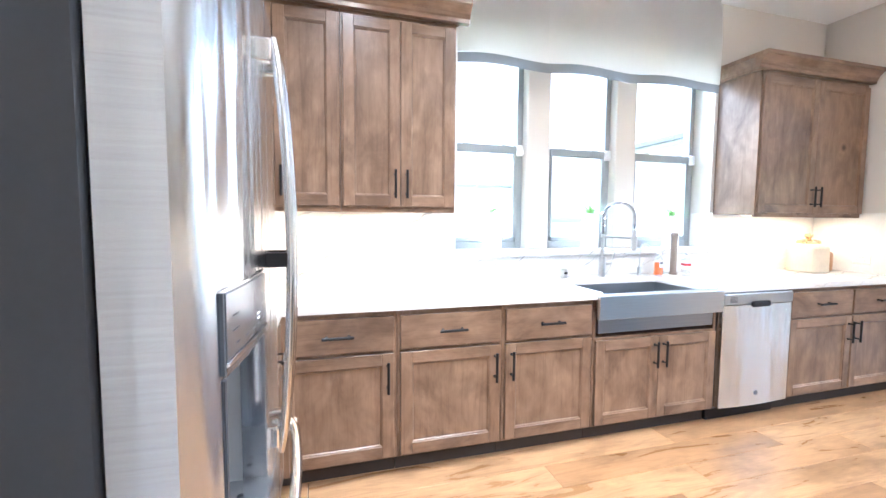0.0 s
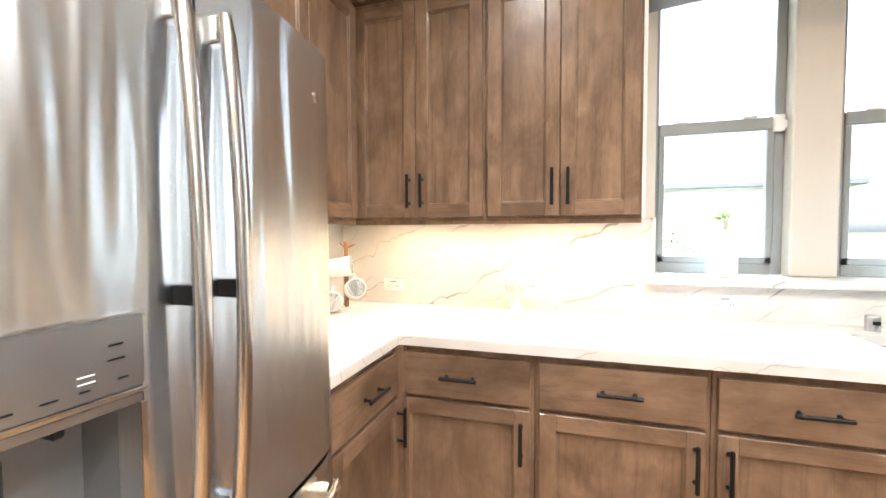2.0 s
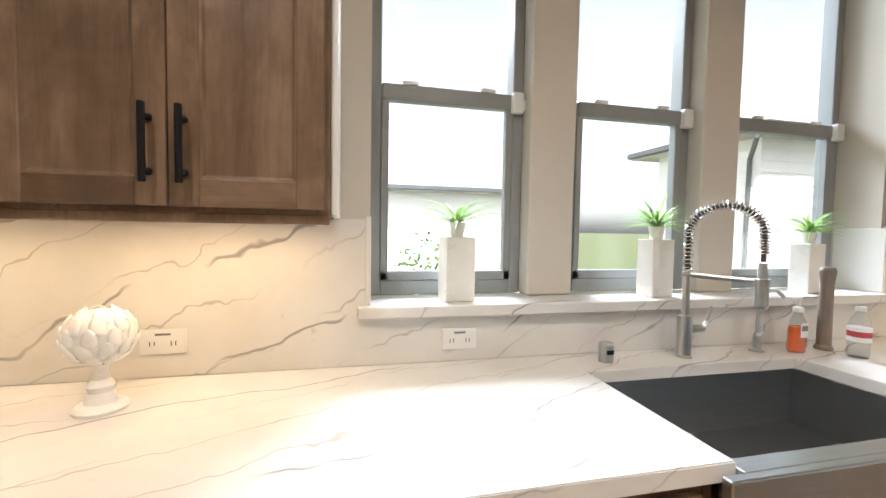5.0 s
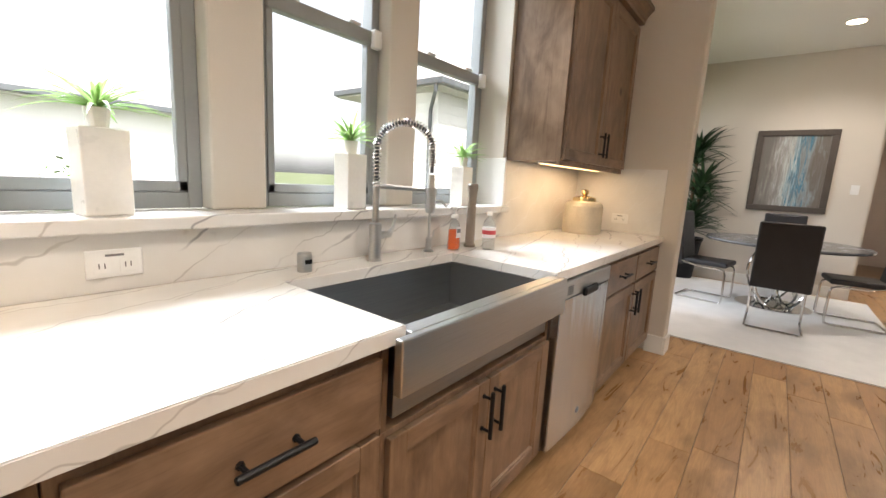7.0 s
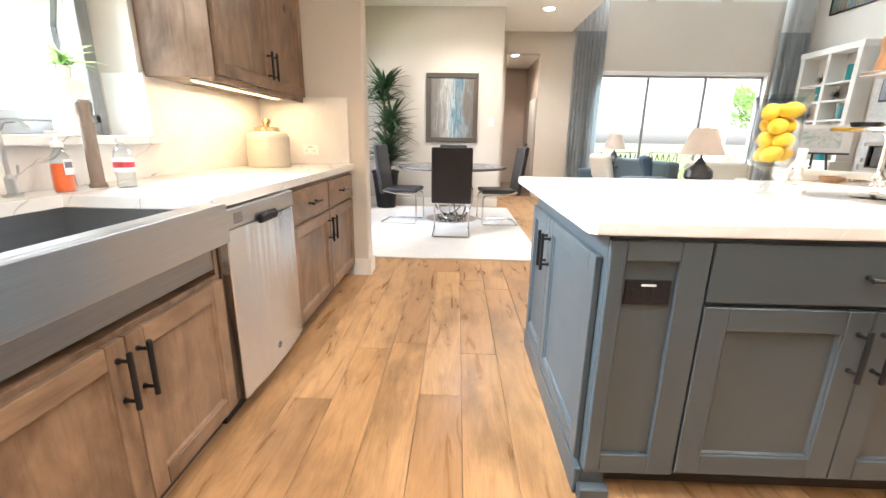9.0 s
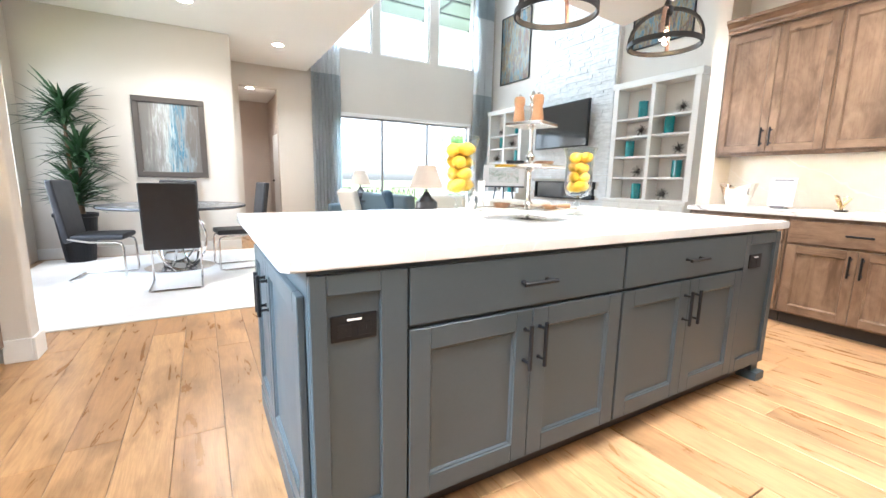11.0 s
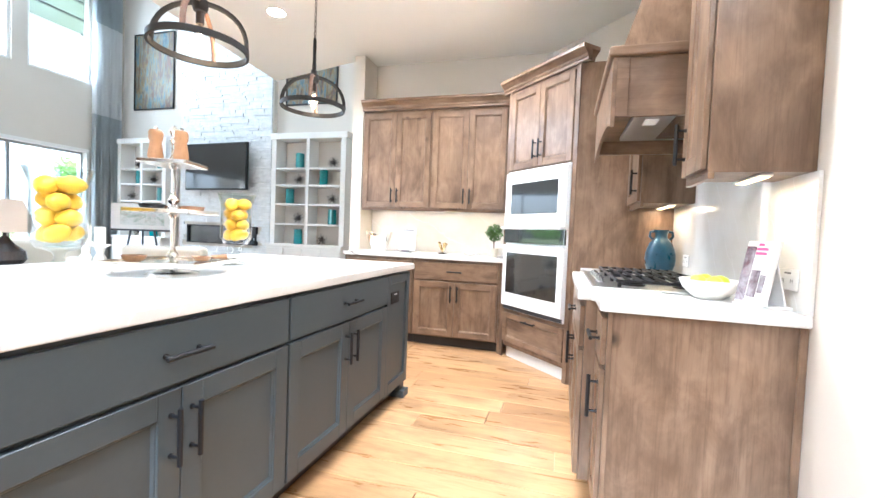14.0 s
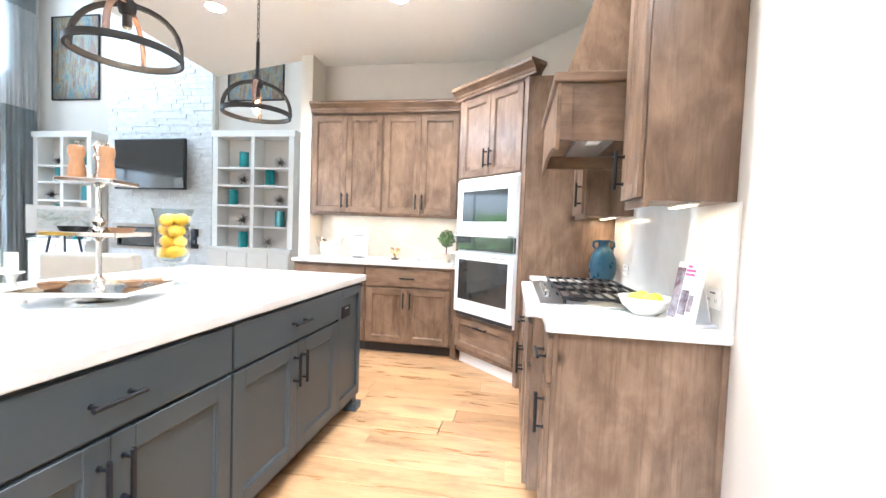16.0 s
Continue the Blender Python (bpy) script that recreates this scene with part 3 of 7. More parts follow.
# ---- window joinery ----
def sash_window(name, x0, x1, z0, z1, rail, y):
    w = thing(name, "grey framed single-hung window with clear panes", "window", kind="structure")
    t = 0.045
    bm = box(x0, x0 + t, y, y + 0.07, z0, z1, 0.004)
    box(x1 - t, x1, y, y + 0.07, z0, z1, 0.004, bm=bm)
    box(x0 + t, x1 - t, y, y + 0.07, z1 - t, z1, 0.004, bm=bm)
    box(x0 + t, x1 - t, y, y + 0.07, z0, z0 + 0.055, 0.004, bm=bm)
    part("window_frame", bm, FRAME, w)
    bm = box(x0 + t, x1 - t, y - 0.012, y + 0.03, rail - 0.03, rail + 0.03, 0.005)
    box(x0 + t, x0 + t + 0.028, y - 0.004, y + 0.03, z0 + 0.055, rail - 0.03, 0.003, bm=bm)
    box(x1 - t - 0.028, x1 - t, y - 0.004, y + 0.03, z0 + 0.055, rail - 0.03, 0.003, bm=bm)
    box(x0 + t, x1 - t, y - 0.004, y + 0.03, z0 + 0.055, z0 + 0.09, 0.003, bm=bm)
    part("sash", bm, FRAME, w)
    bm = box(x1 - t - 0.012, x1 - 0.012, y - 0.035, y - 0.004, rail - 0.045, rail + 0.035, 0.006, 2)
    box(x1 - 0.012, x1 + 0.004, y - 0.022, y - 0.006, rail - 0.03, rail + 0.01, 0.003, bm=bm)
    part("latch", bm, VINYL, w, "white plastic window sensor")
    for k in (0.25, 0.75):
        part("sash_lock", box(x0 + (x1 - x0) * k - 0.03, x0 + (x1 - x0) * k + 0.03, y - 0.02, y + 0.0, rail + 0.03, rail + 0.042, 0.004), VINYL, w)
    for a, c, dy in ((z0 + 0.09, rail - 0.03, 0.012), (rail + 0.03, z1 - t, 0.045)):
        p = part("pane", box(x0 + t + 0.02, x1 - t - 0.02, y + dy, y + dy + 0.005, a, c), PANE, w)
        p.visible_shadow = False


for i, (a, c) in enumerate(((0.897, 1.50), (1.69, 2.285), (2.475, 3.148))):
    sash_window("window_%d" % (i + 1), a, c, 1.112, 2.62, 1.862, 3.075)
structure("window_post", box(1.50, 1.69, 3.0, 3.157, 1.112, 2.62, 0.008, 2), WALL)
structure("window_post", box(2.285, 2.475, 3.0, 3.157, 1.112, 2.62, 0.008, 2), WALL)
structure("window_sill", box(0.855, 3.19, 2.838, 3.075, 1.072, 1.112, 0.006, 2), QUARTZ)
structure("reveal_trim", box(0.880, 0.897, 2.866, 3.07, 1.112, 1.40, 0.002), TRIM)
structure("reveal_trim", box(3.148, 3.165, 2.866, 3.07, 1.112, 1.40, 0.002), TRIM)

# roman shade: three linen panels with a darker band
sh = thing("roman_shade", "cream linen roman shade with a taupe hem, raised", "window shade")
xs = (0.84, 1.55, 2.26, 3.10)
for a, c in zip(xs, xs[1:]):
    for nm, top, bot, m in (("fabric", 3.06, 2.425, FABRIC), ("hem_band", 2.425, 2.36, FABEDGE)):
        bm = bmesh.new()
        rows = []
        for j in range(9):
            z = top + (bot - top) * j / 8
            row = []
            for i in range(13):
                u = i / 12
                sag = -0.014 * math.sin(math.pi * u) * (1 if nm == "hem_band" else j / 8)
                yy = 2.845 - 0.012 * math.sin(math.pi * u * 2 + z * 5) - (0.035 if nm == "hem_band" else 0.02 + 0.02 * j / 8)
                row.append(bm.verts.new((a + (c - a) * u, yy, z - sag)))
            rows.append(row)
        for r0, r1 in zip(rows, rows[1:]):
            for i in range(12):
                bm.faces.new((r0[i], r0[i + 1], r1[i + 1], r1[i]))
        bmesh.ops.solidify(bm, geom=bm.faces, thickness=0.006)
        smooth(part(nm, bm, m, sh))
part("head_rail", box(0.84, 3.10, 2.83, 2.885, 3.06, 3.095, 0.004), FABRIC, sh)

# sliding door and high windows of the tall room
w = thing("sliding_door", "dark framed sliding patio door with three tall panes", "sliding door", kind="structure")
part("outer_frame", box(9.66, 9.9, SL[0], SL[1], SL[2] - 0.06, SL[2], 0.004), TRIM, w)
for y0, y1 in ((SL[0], SL[0] + 0.05), (SL[1] - 0.05, SL[1])):
    part("jamb", box(9.66, 9.9, y0, y1, 0, SL[2] - 0.06, 0.004), TRIM, w)
ys = [SL[0] + 0.05, -3.39, -2.30, SL[1] - 0.05]
for y0, y1 in zip(ys, ys[1:]):
    bm = box(9.76, 9.81, y0, y0 + 0.022, 0.03, SL[2] - 0.06, 0.004)
    box(9.76, 9.81, y1 - 0.022, y1, 0.03, SL[2] - 0.06, 0.004, bm=bm)
    box(9.76, 9.81, y0 + 0.022, y1 - 0.022, SL[2] - 0.10, SL[2] - 0.06, 0.004, bm=bm)
    box(9.76, 9.81, y0 + 0.022, y1 - 0.022, 0.03, 0.12, 0.004, bm=bm)
    s = part("door_panel", bm, FRAME, w)
    p = part("pane", box(9.78, 9.785, y0 + 0.022, y1 - 0.022, 0.12, SL[2] - 0.10), PANE, s)
    p.visible_shadow = False
for y0, y1 in HI:
    w = thing("window_4", "white framed high window with one clear pane", "window", kind="structure")
    bm = box(9.74, 9.86, y0, y0 + 0.05, HZ[0], HZ[1], 0.004)
    box(9.74, 9.86, y1 - 0.05, y1, HZ[0], HZ[1], 0.004, bm=bm)
    box(9.74, 9.86, y0 + 0.05, y1 - 0.05, HZ[0], HZ[0] + 0.05, 0.004, bm=bm)
    box(9.74, 9.86, y0 + 0.05, y1 - 0.05, HZ[1] - 0.05, HZ[1], 0.004, bm=bm)
    part("window_frame", bm, TRIM, w)
    p = part("pane", box(9.79, 9.796, y0 + 0.05, y1 - 0.05, HZ[0] + 0.05, HZ[1] - 0.05), PANE, w)
    p.visible_shadow = False


# ---- cabinetry: local x along the front, front at y = 0 facing -y ----
PULL = {}


def pull(kind, x, z, parent, ln=0.16, y=-0.021):
    key = (kind, ln)
    if key not in PULL:
        bm = bmesh.new()
        h = ln / 2
        e = (lambda t, o: (t, o, 0)) if kind == "h" else (lambda t, o: (0, o, t))
        tube([e(-h, -0.034), e(-h + 0.002, -0.034), e(h - 0.002, -0.034), e(h, -0.034)], [0.006, 0.0075, 0.0075, 0.006], 10, bm)
        for s in (-0.7 * h, 0.7 * h):
            tube([e(s, 0.001), e(s, -0.004), e(s, -0.0045), e(s, -0.032)], [0.008, 0.008, 0.005, 0.005], 8, bm)
        me = bpy.data.meshes.new("handle")
        bm.to_mesh(me)
        bm.free()
        me.materials.append(BLACK)
        PULL[key] = me
    o = new("handle", PULL[key])
    o.location = (x, y, z)
    o.parent = parent
    return tagged(o, "black bar pull")


def shaker(parent, x0, x1, z0, z1, material, handle=None, hz=None, name="door", panel_in=0.06):
    s = panel_in
    bm = bmesh.new()
    loops = []
    for k, yy in ((0.0, -0.016), (0.005, -0.0145), (0.010, -0.008), (0.012, -0.008)):
        loops.append([bm.verts.new((a, yy, e)) for a, e in ((x0 + s + k, z0 + s + k), (x1 - s - k, z0 + s + k), (x1 - s - k, z1 - s - k), (x0 + s + k, z1 - s - k))])
    for p0, p1 in zip(loops, loops[1:]):
        for i in range(4):
            bm.faces.new((p0[i], p0[(i + 1) % 4], p1[(i + 1) % 4], p1[i]))
    bm.faces.new(loops[-1])
    back = [bm.verts.new((q.co.x, -0.0025, q.co.z)) for q in loops[0]]
    for i in range(4):
        bm.faces.new((back[i], back[(i + 1) % 4], loops[0][(i + 1) % 4], loops[0][i]))
    bm.faces.new(back[::-1])
    bmesh.ops.recalc_face_normals(bm, faces=bm.faces)
    d = part(name, bm, material, parent)
    level = WOODX if material is WOOD else material
    for a, c, e, f, nm, mt in ((x0, x0 + s, z0, z1, "stile", material), (x1 - s, x1, z0, z1, "stile", material), (x0 + s, x1 - s, z0, z0 + s, "rail", level), (x0 + s, x1 - s, z1 - s, z1, "rail", level)):
        part(nm, box(a, c, -0.021, -0.001, e, f, 0.0022), mt, d)
    if handle == "l":
        pull("v", x0 + 0.032, hz, d)
    elif handle == "r":
        pull("v", x1 - 0.032, hz, d)
    elif handle == "h":
        pull("h", (x0 + x1) / 2, hz, d)
    return d


def slab(parent, x0, x1, z0, z1, material, ln=0.15, handle=True):
    d = part("drawer_front", box(x0, x1, -0.021, -0.001, z0, z1, 0.003, 2), material, parent)
    if handle:
        pull("h", (x0 + x1) / 2, (z0 + z1) / 2, d, ln)
    return d


def carcass(parent, w, depth, z0, z1, material, toe=True):
    lo = 0.10 if toe and z0 < 0.01 else z0
    part("body", box(0, w, 0.0, depth, lo, z1, 0.0015), material, parent)
    if toe and z0 < 0.01:
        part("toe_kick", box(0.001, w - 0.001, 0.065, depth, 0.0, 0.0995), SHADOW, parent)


def base_unit(m, w, depth, doors, material=(WOOD, WOODX), drawers=1, hand="r", label="", group="base cabinets", top=0.874):
    c = thing("base_cabinet", label or "brown stained alder base cabinet with shaker door and black pulls", "cabinet", m, group)
    carcass(c, w, depth, 0, top, material[0])
    g = 0.016
    if drawers:
        slab(c, g, w - g, 0.672, 0.845, material[1])
    zt = 0.655 if drawers else 0.845
    if doors == 1:
        shaker(c, g, w - g, 0.115, zt, material[0], hand, zt - 0.115)
    elif doors == 2:
        h = w / 2
        shaker(c, g, h - 0.0015, 0.115, zt, material[0], "r", zt - 0.115)
        shaker(c, h + 0.0015, w - g, 0.115, zt, material[0], "l", zt - 0.115)
    return c


def wall_unit(m, w, depth, doors=2, z0=1.39, z1=2.46, material=WOOD, label="", hand="r"):
    c = thing("wall_cabinet", label or "brown stained alder wall cabinet with shaker doors", "cabinet", m, "wall cabinets")
    part("body", box(0, w, 0.0, depth, z0, z1, 0.0015), material, c)
    part("light_rail", box(0, w, 0.0, 0.02, z0 - 0.022, z0, 0.002), material, c)
    g = 0.012
    if doors == 2:
        h = w / 2
        shaker(c, g, h - 0.0015, z0 + 0.012, z1 - 0.03, material, "r", z0 + 0.138)
        shaker(c, h + 0.0015, w - g, z0 + 0.012, z1 - 0.03, material, "l", z0 + 0.138)
    else:
        shaker(c, g, w - g, z0 + 0.012, z1 - 0.03, material, hand, z0 + 0.138)
    return c


CROWN = [(0.02, 0.0), (-0.018, 0.0), (-0.018, 0.022), (-0.026, 0.030), (-0.030, 0.046), (-0.062, 0.080), (-0.072, 0.084), (-0.072, 0.112), (0.02, 0.112)]


def crown(m, w, z, left=0.0, right=0.0, depth=0.32):
    """A crown moulding along a cabinet's top, with returns along its sides."""
    c = thing("crown_moulding", "brown stained stepped crown moulding on the cabinets", "moulding", m)
    part("front", prism(CROWN, -0.072 if left else 0, w + (0.072 if right else 0), axis="x"), WOODX, c).location.z = z
    if left:
        part("side", prism([(a, b) for a, b in CROWN], 0.02, depth, axis="y"), WOOD, c).location.z = z
    if right:
        part("side", prism([(w - a, b) for a, b in CROWN], 0.02, depth, axis="y"), WOOD, c).location.z = z
    return c


def strip_light(m, w, k=1.0):
    c = thing("under_cabinet_light", "slim warm led strip under the wall cabinet", "light", m, "under cabinet lights")
    part("housing", box(0, w, -0.02, 0.02, -0.008, 0), VINYL, c)
    part("diffuser", box(0.01, w - 0.01, -0.014, 0.014, -0.011, -0.008), STRIP, c)
    p = (m @ Vector((w / 2, 0, -0.016)))
    lamp("led_lamp", "AREA", Matrix.Translation(p) @ m.to_3x3().to_4x4(), LED * w * k, (1, 0.72, 0.42), size=(w - 0.04, 0.03))


FY = 2.20  # face of the north base run
for a, c, hand in ((-0.205, 0.374, "r"), (0.376, 0.954, "r"), (0.956, 1.530, "l")):
    base_unit(pose(a, FY, 0), c - a, 0.66, 1, hand=hand)
sb = thing("sink_cabinet", "brown stained alder sink base with two shaker doors under the apron", "cabinet", pose(1.532, FY, 0), "base cabinets")
carcass(sb, 0.928, 0.66, 0, 0.64, WOOD)
for nm, a, c in (("side", 0, 0.02), ("side", 0.908, 0.928)):
    part(nm, box(a, c, 0, 0.66, 0.6405, 0.874), WOOD, sb)
shaker(sb, 0.016, 0.462, 0.115, 0.625, WOOD, "r", 0.52)
shaker(sb, 0.465, 0.912, 0.115, 0.625, WOOD, "l", 0.52)
rb = thing("base_cabinet", "brown stained alder base cabinet with two drawers and two doors", "cabinet", pose(3.085, FY, 0), "base cabinets")
carcass(rb, 1.275, 0.66, 0, 0.874, WOOD)
for a, c, hh in ((0.02, 0.632, "r"), (0.648, 1.25, "l")):
    slab(rb, a, c, 0.672, 0.845, WOODX)
    shaker(rb, a, c, 0.115, 0.655, WOOD, hh, 0.54)
# fridge-side run facing the room
base_unit(pose(-0.19, 1.656, 0, 0, 0, 90), 0.544, 0.64, 1, hand="r")
part("corner_post", box(-0.19, -0.145, 2.16, FY, 0.10, 0.874), WOOD, tagged(new("corner_filler"), "brown stained corner filler strip between base runs", "cabinet"))

# north wall cabinets
UY = 2.53
wall_unit(pose(-0.558, UY, 0), 0.678, 0.35)
wall_unit(pose(0.122, UY, 0), 0.66, 0.35)
wall_unit(pose(-0.558 + 0.018, 1.70, 0, 0, 0, 90), 0.80, 0.30)
crown(pose(-0.558, UY - 0.02, 0), 1.34, 2.46, 0, 1, 0.37)
crown(pose(-0.52, 1.72, 0, 0, 0, 90), 0.81, 2.46, 0, 0)
part("end_strip", box(0.783, 0.80, 2.55, 2.885, 1.39, 2.46, 0.002), TRIM, tagged(new("scribe_strip"), "pale painted strip beside the wall cabinet", "trim"))
wall_unit(pose(3.175, UY, 0), 1.18, 0.35)
crown(pose(3.175, UY - 0.02, 0), 1.20, 2.46, 1, 0, 0.37)
for x, w, k in ((-0.50, 0.6, 1.2), (0.16, 0.58, 1.9), (3.25, 1.0, 1.5)):
    strip_light(pose(x, 2.68, 1.388), w, k)
strip_light(pose(-0.70, 1.80, 1.388, 0, 0, 90), 0.7)

# worktops and splashbacks
TOP = [(WX + 0.002, 1.652), (-0.165, 1.652), (-0.165, 2.168), (1.575, 2.168), (1.575, 2.69), (2.43, 2.69), (2.43, 2.168), (4.378, 2.168), (4.378, 2.874), (WX + 0.002, 2.874)]
wtop = thing("worktop", "white quartz worktop with soft grey veins", "countertop")
bm = prism(TOP, 0.8745, 0.914)
bmesh.ops.bevel(bm, geom=[e for e in bm.edges if e.verts[0].co.z > 0.9 and e.verts[1].co.z > 0.9], offset=0.003, segments=2, affect="EDGES")
part("slab", bm, QUARTZ, wtop)
sp = thing("splashback", "white quartz splashback with long grey veins", "splashback", kind="structure")
part("panel", box(WX + 0.014, 0.880, 2.875, NY - 0.001, 0.9145, 1.39), QUARTZ, sp)
part("panel", box(0.880, 3.165, 2.875, NY - 0.001, 0.9145, 1.0715), QUARTZ, sp)
part("panel", box(3.165, 4.378, 2.875, NY - 0.001, 0.9145, 1.41), QUARTZI, sp)
part("panel", box(4.366, 4.3795, 2.20, 2.8745, 0.9145, 1.41), QUARTZI, sp)
part("panel", box(WX + 0.001, WX + 0.0135, 1.652, 2.8745, 0.9145, 1.39), QUARTZI, sp)


def outlet(m, label="white double outlet with a usb slot on the splashback", mat=VINYL, wide=0.124):
    o = thing("wall_outlet", label, "outlet", m, "wall outlets")
    part("plate", box(-wide / 2, wide / 2, -0.006, 0, -0.037, 0.037, 0.003, 2), mat, o)
    for x in (-0.028, 0.028):
        part("socket", box(x - 0.018, x + 0.018, -0.0075, -0.006, -0.024, 0.012, 0.0006), mat, o)
        for dx in (-0.006, 0.006):
            part("slot", box(x + dx - 0.0012, x + dx + 0.0012, -0.0078, -0.0075, -0.012, 0.002), BLACK, o)
    part("indicator", box(-0.02, 0.02, -0.008, -0.006, 0.019, 0.025), INK if mat is VINYL else PAPER, o)
    return o


outlet(pose(1.198, 2.875, 0.99))
outlet(pose(0.30, 2.875, 1.02))
outlet(pose(-0.50, 2.875, 1.02))
outlet(pose(WX + 0.0135, 1.98, 1.0, 0, 0, 90))
outlet(pose(4.366, 2.50, 1.02, 0, 0, -90))

# apron sink
s = thing("apron_sink", "brushed stainless farmhouse sink with a deep bowl", "sink")
bm = box(1.523, 2.437, 2.128, 2.152, 0.762, 0.900, 0.004, 2)
box(1.579, 2.427, 2.152, 2.20, 0.872, 0.900, 0.002, bm=bm)
part("apron", bm, STEEL, s)
bm = box(1.572, 2.434, 2.20, 2.70, 0.664, 0.8735)
bm.faces.ensure_lookup_table()
bmesh.ops.delete(bm, geom=[q for q in bm.faces if q.normal.z > 0.5], context="FACES")
bmesh.ops.solidify(bm, geom=bm.faces, thickness=0.01)
part("bowl", bm, SINK, s)
part("drain", lathe([(0.045, 0), (0.045, 0.003), (0.03, 0.004), (0.03, 0.001), (0.0, 0.001)], 20, at=(2.0, 2.5, 0.664)), CHROME, s)

# dishwasher
d = thing("dishwasher", "stainless steel dishwasher with a dark pocket handle", "dishwasher", pose(2.465, FY, 0))
part("tub", box(0.004, 0.604, 0.0, 0.58, 0.10, 0.868), DARK, d)
part("toe_kick", box(0.004, 0.604, 0.05, 0.58, 0.0, 0.0995), BLACK, d)
bm = prism([(0.004, -0.002), (0.004, -0.040)] + [(0.008 + 0.592 * i / 14, -0.043 - 0.014 * math.sin(math.pi * i / 14)) for i in range(15)] + [(0.604, -0.040), (0.604, -0.002)], 0.118, 0.79)
smooth(part("door_panel", bm, STEELV, d), 30)
bm = box(0.004, 0.604, -0.048, -0.001, 0.793, 0.868, 0.006, 2)
ctl = part("control_panel", bm, STEEL, d)
part("pocket_handle", box(0.225, 0.385, -0.067, -0.046, 0.775, 0.815, 0.012, 3), BLACK, d)
for k in range(5):
    part("vent_slot", box(0.05, 0.11, -0.0492, -0.0478, 0.81 + k * 0.008, 0.813 + k * 0.008), BLACK, ctl)
part("emblem", lathe([(0.016, 0), (0.016, 0.002), (0.0, 0.002)], 16), INK, d).matrix_basis = pose(0.30, -0.057, 0.20, 90)

# refrigerator
F = thing("refrigerator", "stainless french-door refrigerator with curved handles and a water dispenser", "refrigerator", pose(-0.195, 0.698, 0, 0, 0, 90))
FW = 0.942
part("cabinet_body", box(0.006, FW - 0.006, 0.034, 0.64, 0.03, 1.785, 0.006), DARK, F, "dark grey painted cabinet sides")


def curved_door(x0, x1, z0, z1, hole=None):
    bm = bmesh.new()
    n = 14

    def front(x):
        u = (x - FW / 2) / (FW / 2)
        return -0.098 + 0.042 * u * u + (0.010 if abs(u) > 0.985 else 0)
    cuts = [x0 + (x1 - x0) * i / n for i in range(n + 1)]
    zs = [z0, z1]
    if hole:
        cuts = sorted(set(cuts + [hole[0], hole[1]]))
        zs = sorted([z0, z1, hole[2], hole[3]])
    grid = [[bm.verts.new((x, front(x), z)) for z in zs] for x in cuts]
    for i in range(len(cuts) - 1):
        for j in range(len(zs) - 1):
            if hole and hole[0] - 1e-6 <= cuts[i] < hole[1] - 1e-6 and zs[j] == hole[2]:
                continue
            bm.faces.new((grid[i][j], grid[i + 1][j], grid[i + 1][j + 1], grid[i][j + 1]))
    ext = bmesh.ops.extrude_edge_only(bm, edges=[e for e in bm.edges if e.is_boundary])
    for v in ext["geom"]:
        if isinstance(v, bmesh.types.BMVert):
            v.co.y = 0.028
    bmesh.ops.recalc_face_normals(bm, faces=bm.faces)
    return bm


HX = (0.112, 0.370)
ld = smooth(part("left_door", curved_door(0.004, FW / 2 - 0.003, 0.735, 1.80, (HX[0], HX[1], 0.72 + 0.05, 1.10)), STEELV, F), 30)
rd = smooth(part("right_door", curved_door(FW / 2 + 0.003, FW - 0.004, 0.735, 1.80), STEELV, F), 30)
fd = smooth(part("freezer_drawer", curved_door(0.004, FW - 0.004, 0.06, 0.722), STEELV, F), 30)
part("gasket", box(FW / 2 - 0.003, FW / 2 + 0.003, -0.075, 0.01, 0.735, 1.80), BLACK, F)
part("gasket", box(0.01, FW - 0.01, -0.045, 0.01, 0.722, 0.735), BLACK, F)


def bowed(x0, x1, z0, z1, out, thick, bevel=0.003):
    """A strip that follows the bow of the doors, standing out by a given amount."""
    n = 12
    xs = [x0 + (x1 - x0) * i / n for i in range(n + 1)]
    f = [-0.098 + 0.042 * ((x - FW / 2) / (FW / 2)) ** 2 - out for x in xs]
    bm = prism([(x, y) for x, y in zip(xs, f)] + [(x, y + thick) for x, y in reversed(list(zip(xs, f)))], z0, z1)
    if bevel:
        bmesh.ops.bevel(bm, geom=[e for e in bm.edges if e.calc_face_angle(0) > 1.0], offset=bevel, segments=2, affect="EDGES")
    return bm


PANELM = plain("brushed_grey_panel", (0.34, 0.35, 0.365), 0.24, 0.85, vary=0.05, bumps=0.0)
RECESS = plain("recess_grey", (0.21, 0.215, 0.22), 0.45, 0.1, vary=0.04, bumps=0.0)
cp = smooth(part("dispenser_panel", bowed(HX[0] + 0.001, HX[1] - 0.001, 1.112, 1.216, 0.006, 0.05), PANELM, ld), 30)
part("panel_rim", bowed(HX[0] - 0.004, HX[1] + 0.004, 1.2165, 1.220, 0.004, 0.04, 0), CHROME, ld)
part("panel_rim", bowed(HX[0] - 0.006, HX[0] + 0.0005, 1.095, 1.2165, 0.005, 0.04, 0), DARK, ld)
part("chrome_lip", bowed(HX[0], HX[1], 1.104, 1.1115, 0.009, 0.05, 0.002), CHROME, ld)
part("lower_lip", bowed(HX[0] + 0.004, HX[1] - 0.004, 1.088, 1.1035, 0.004, 0.06, 0.002), PANELM, ld)
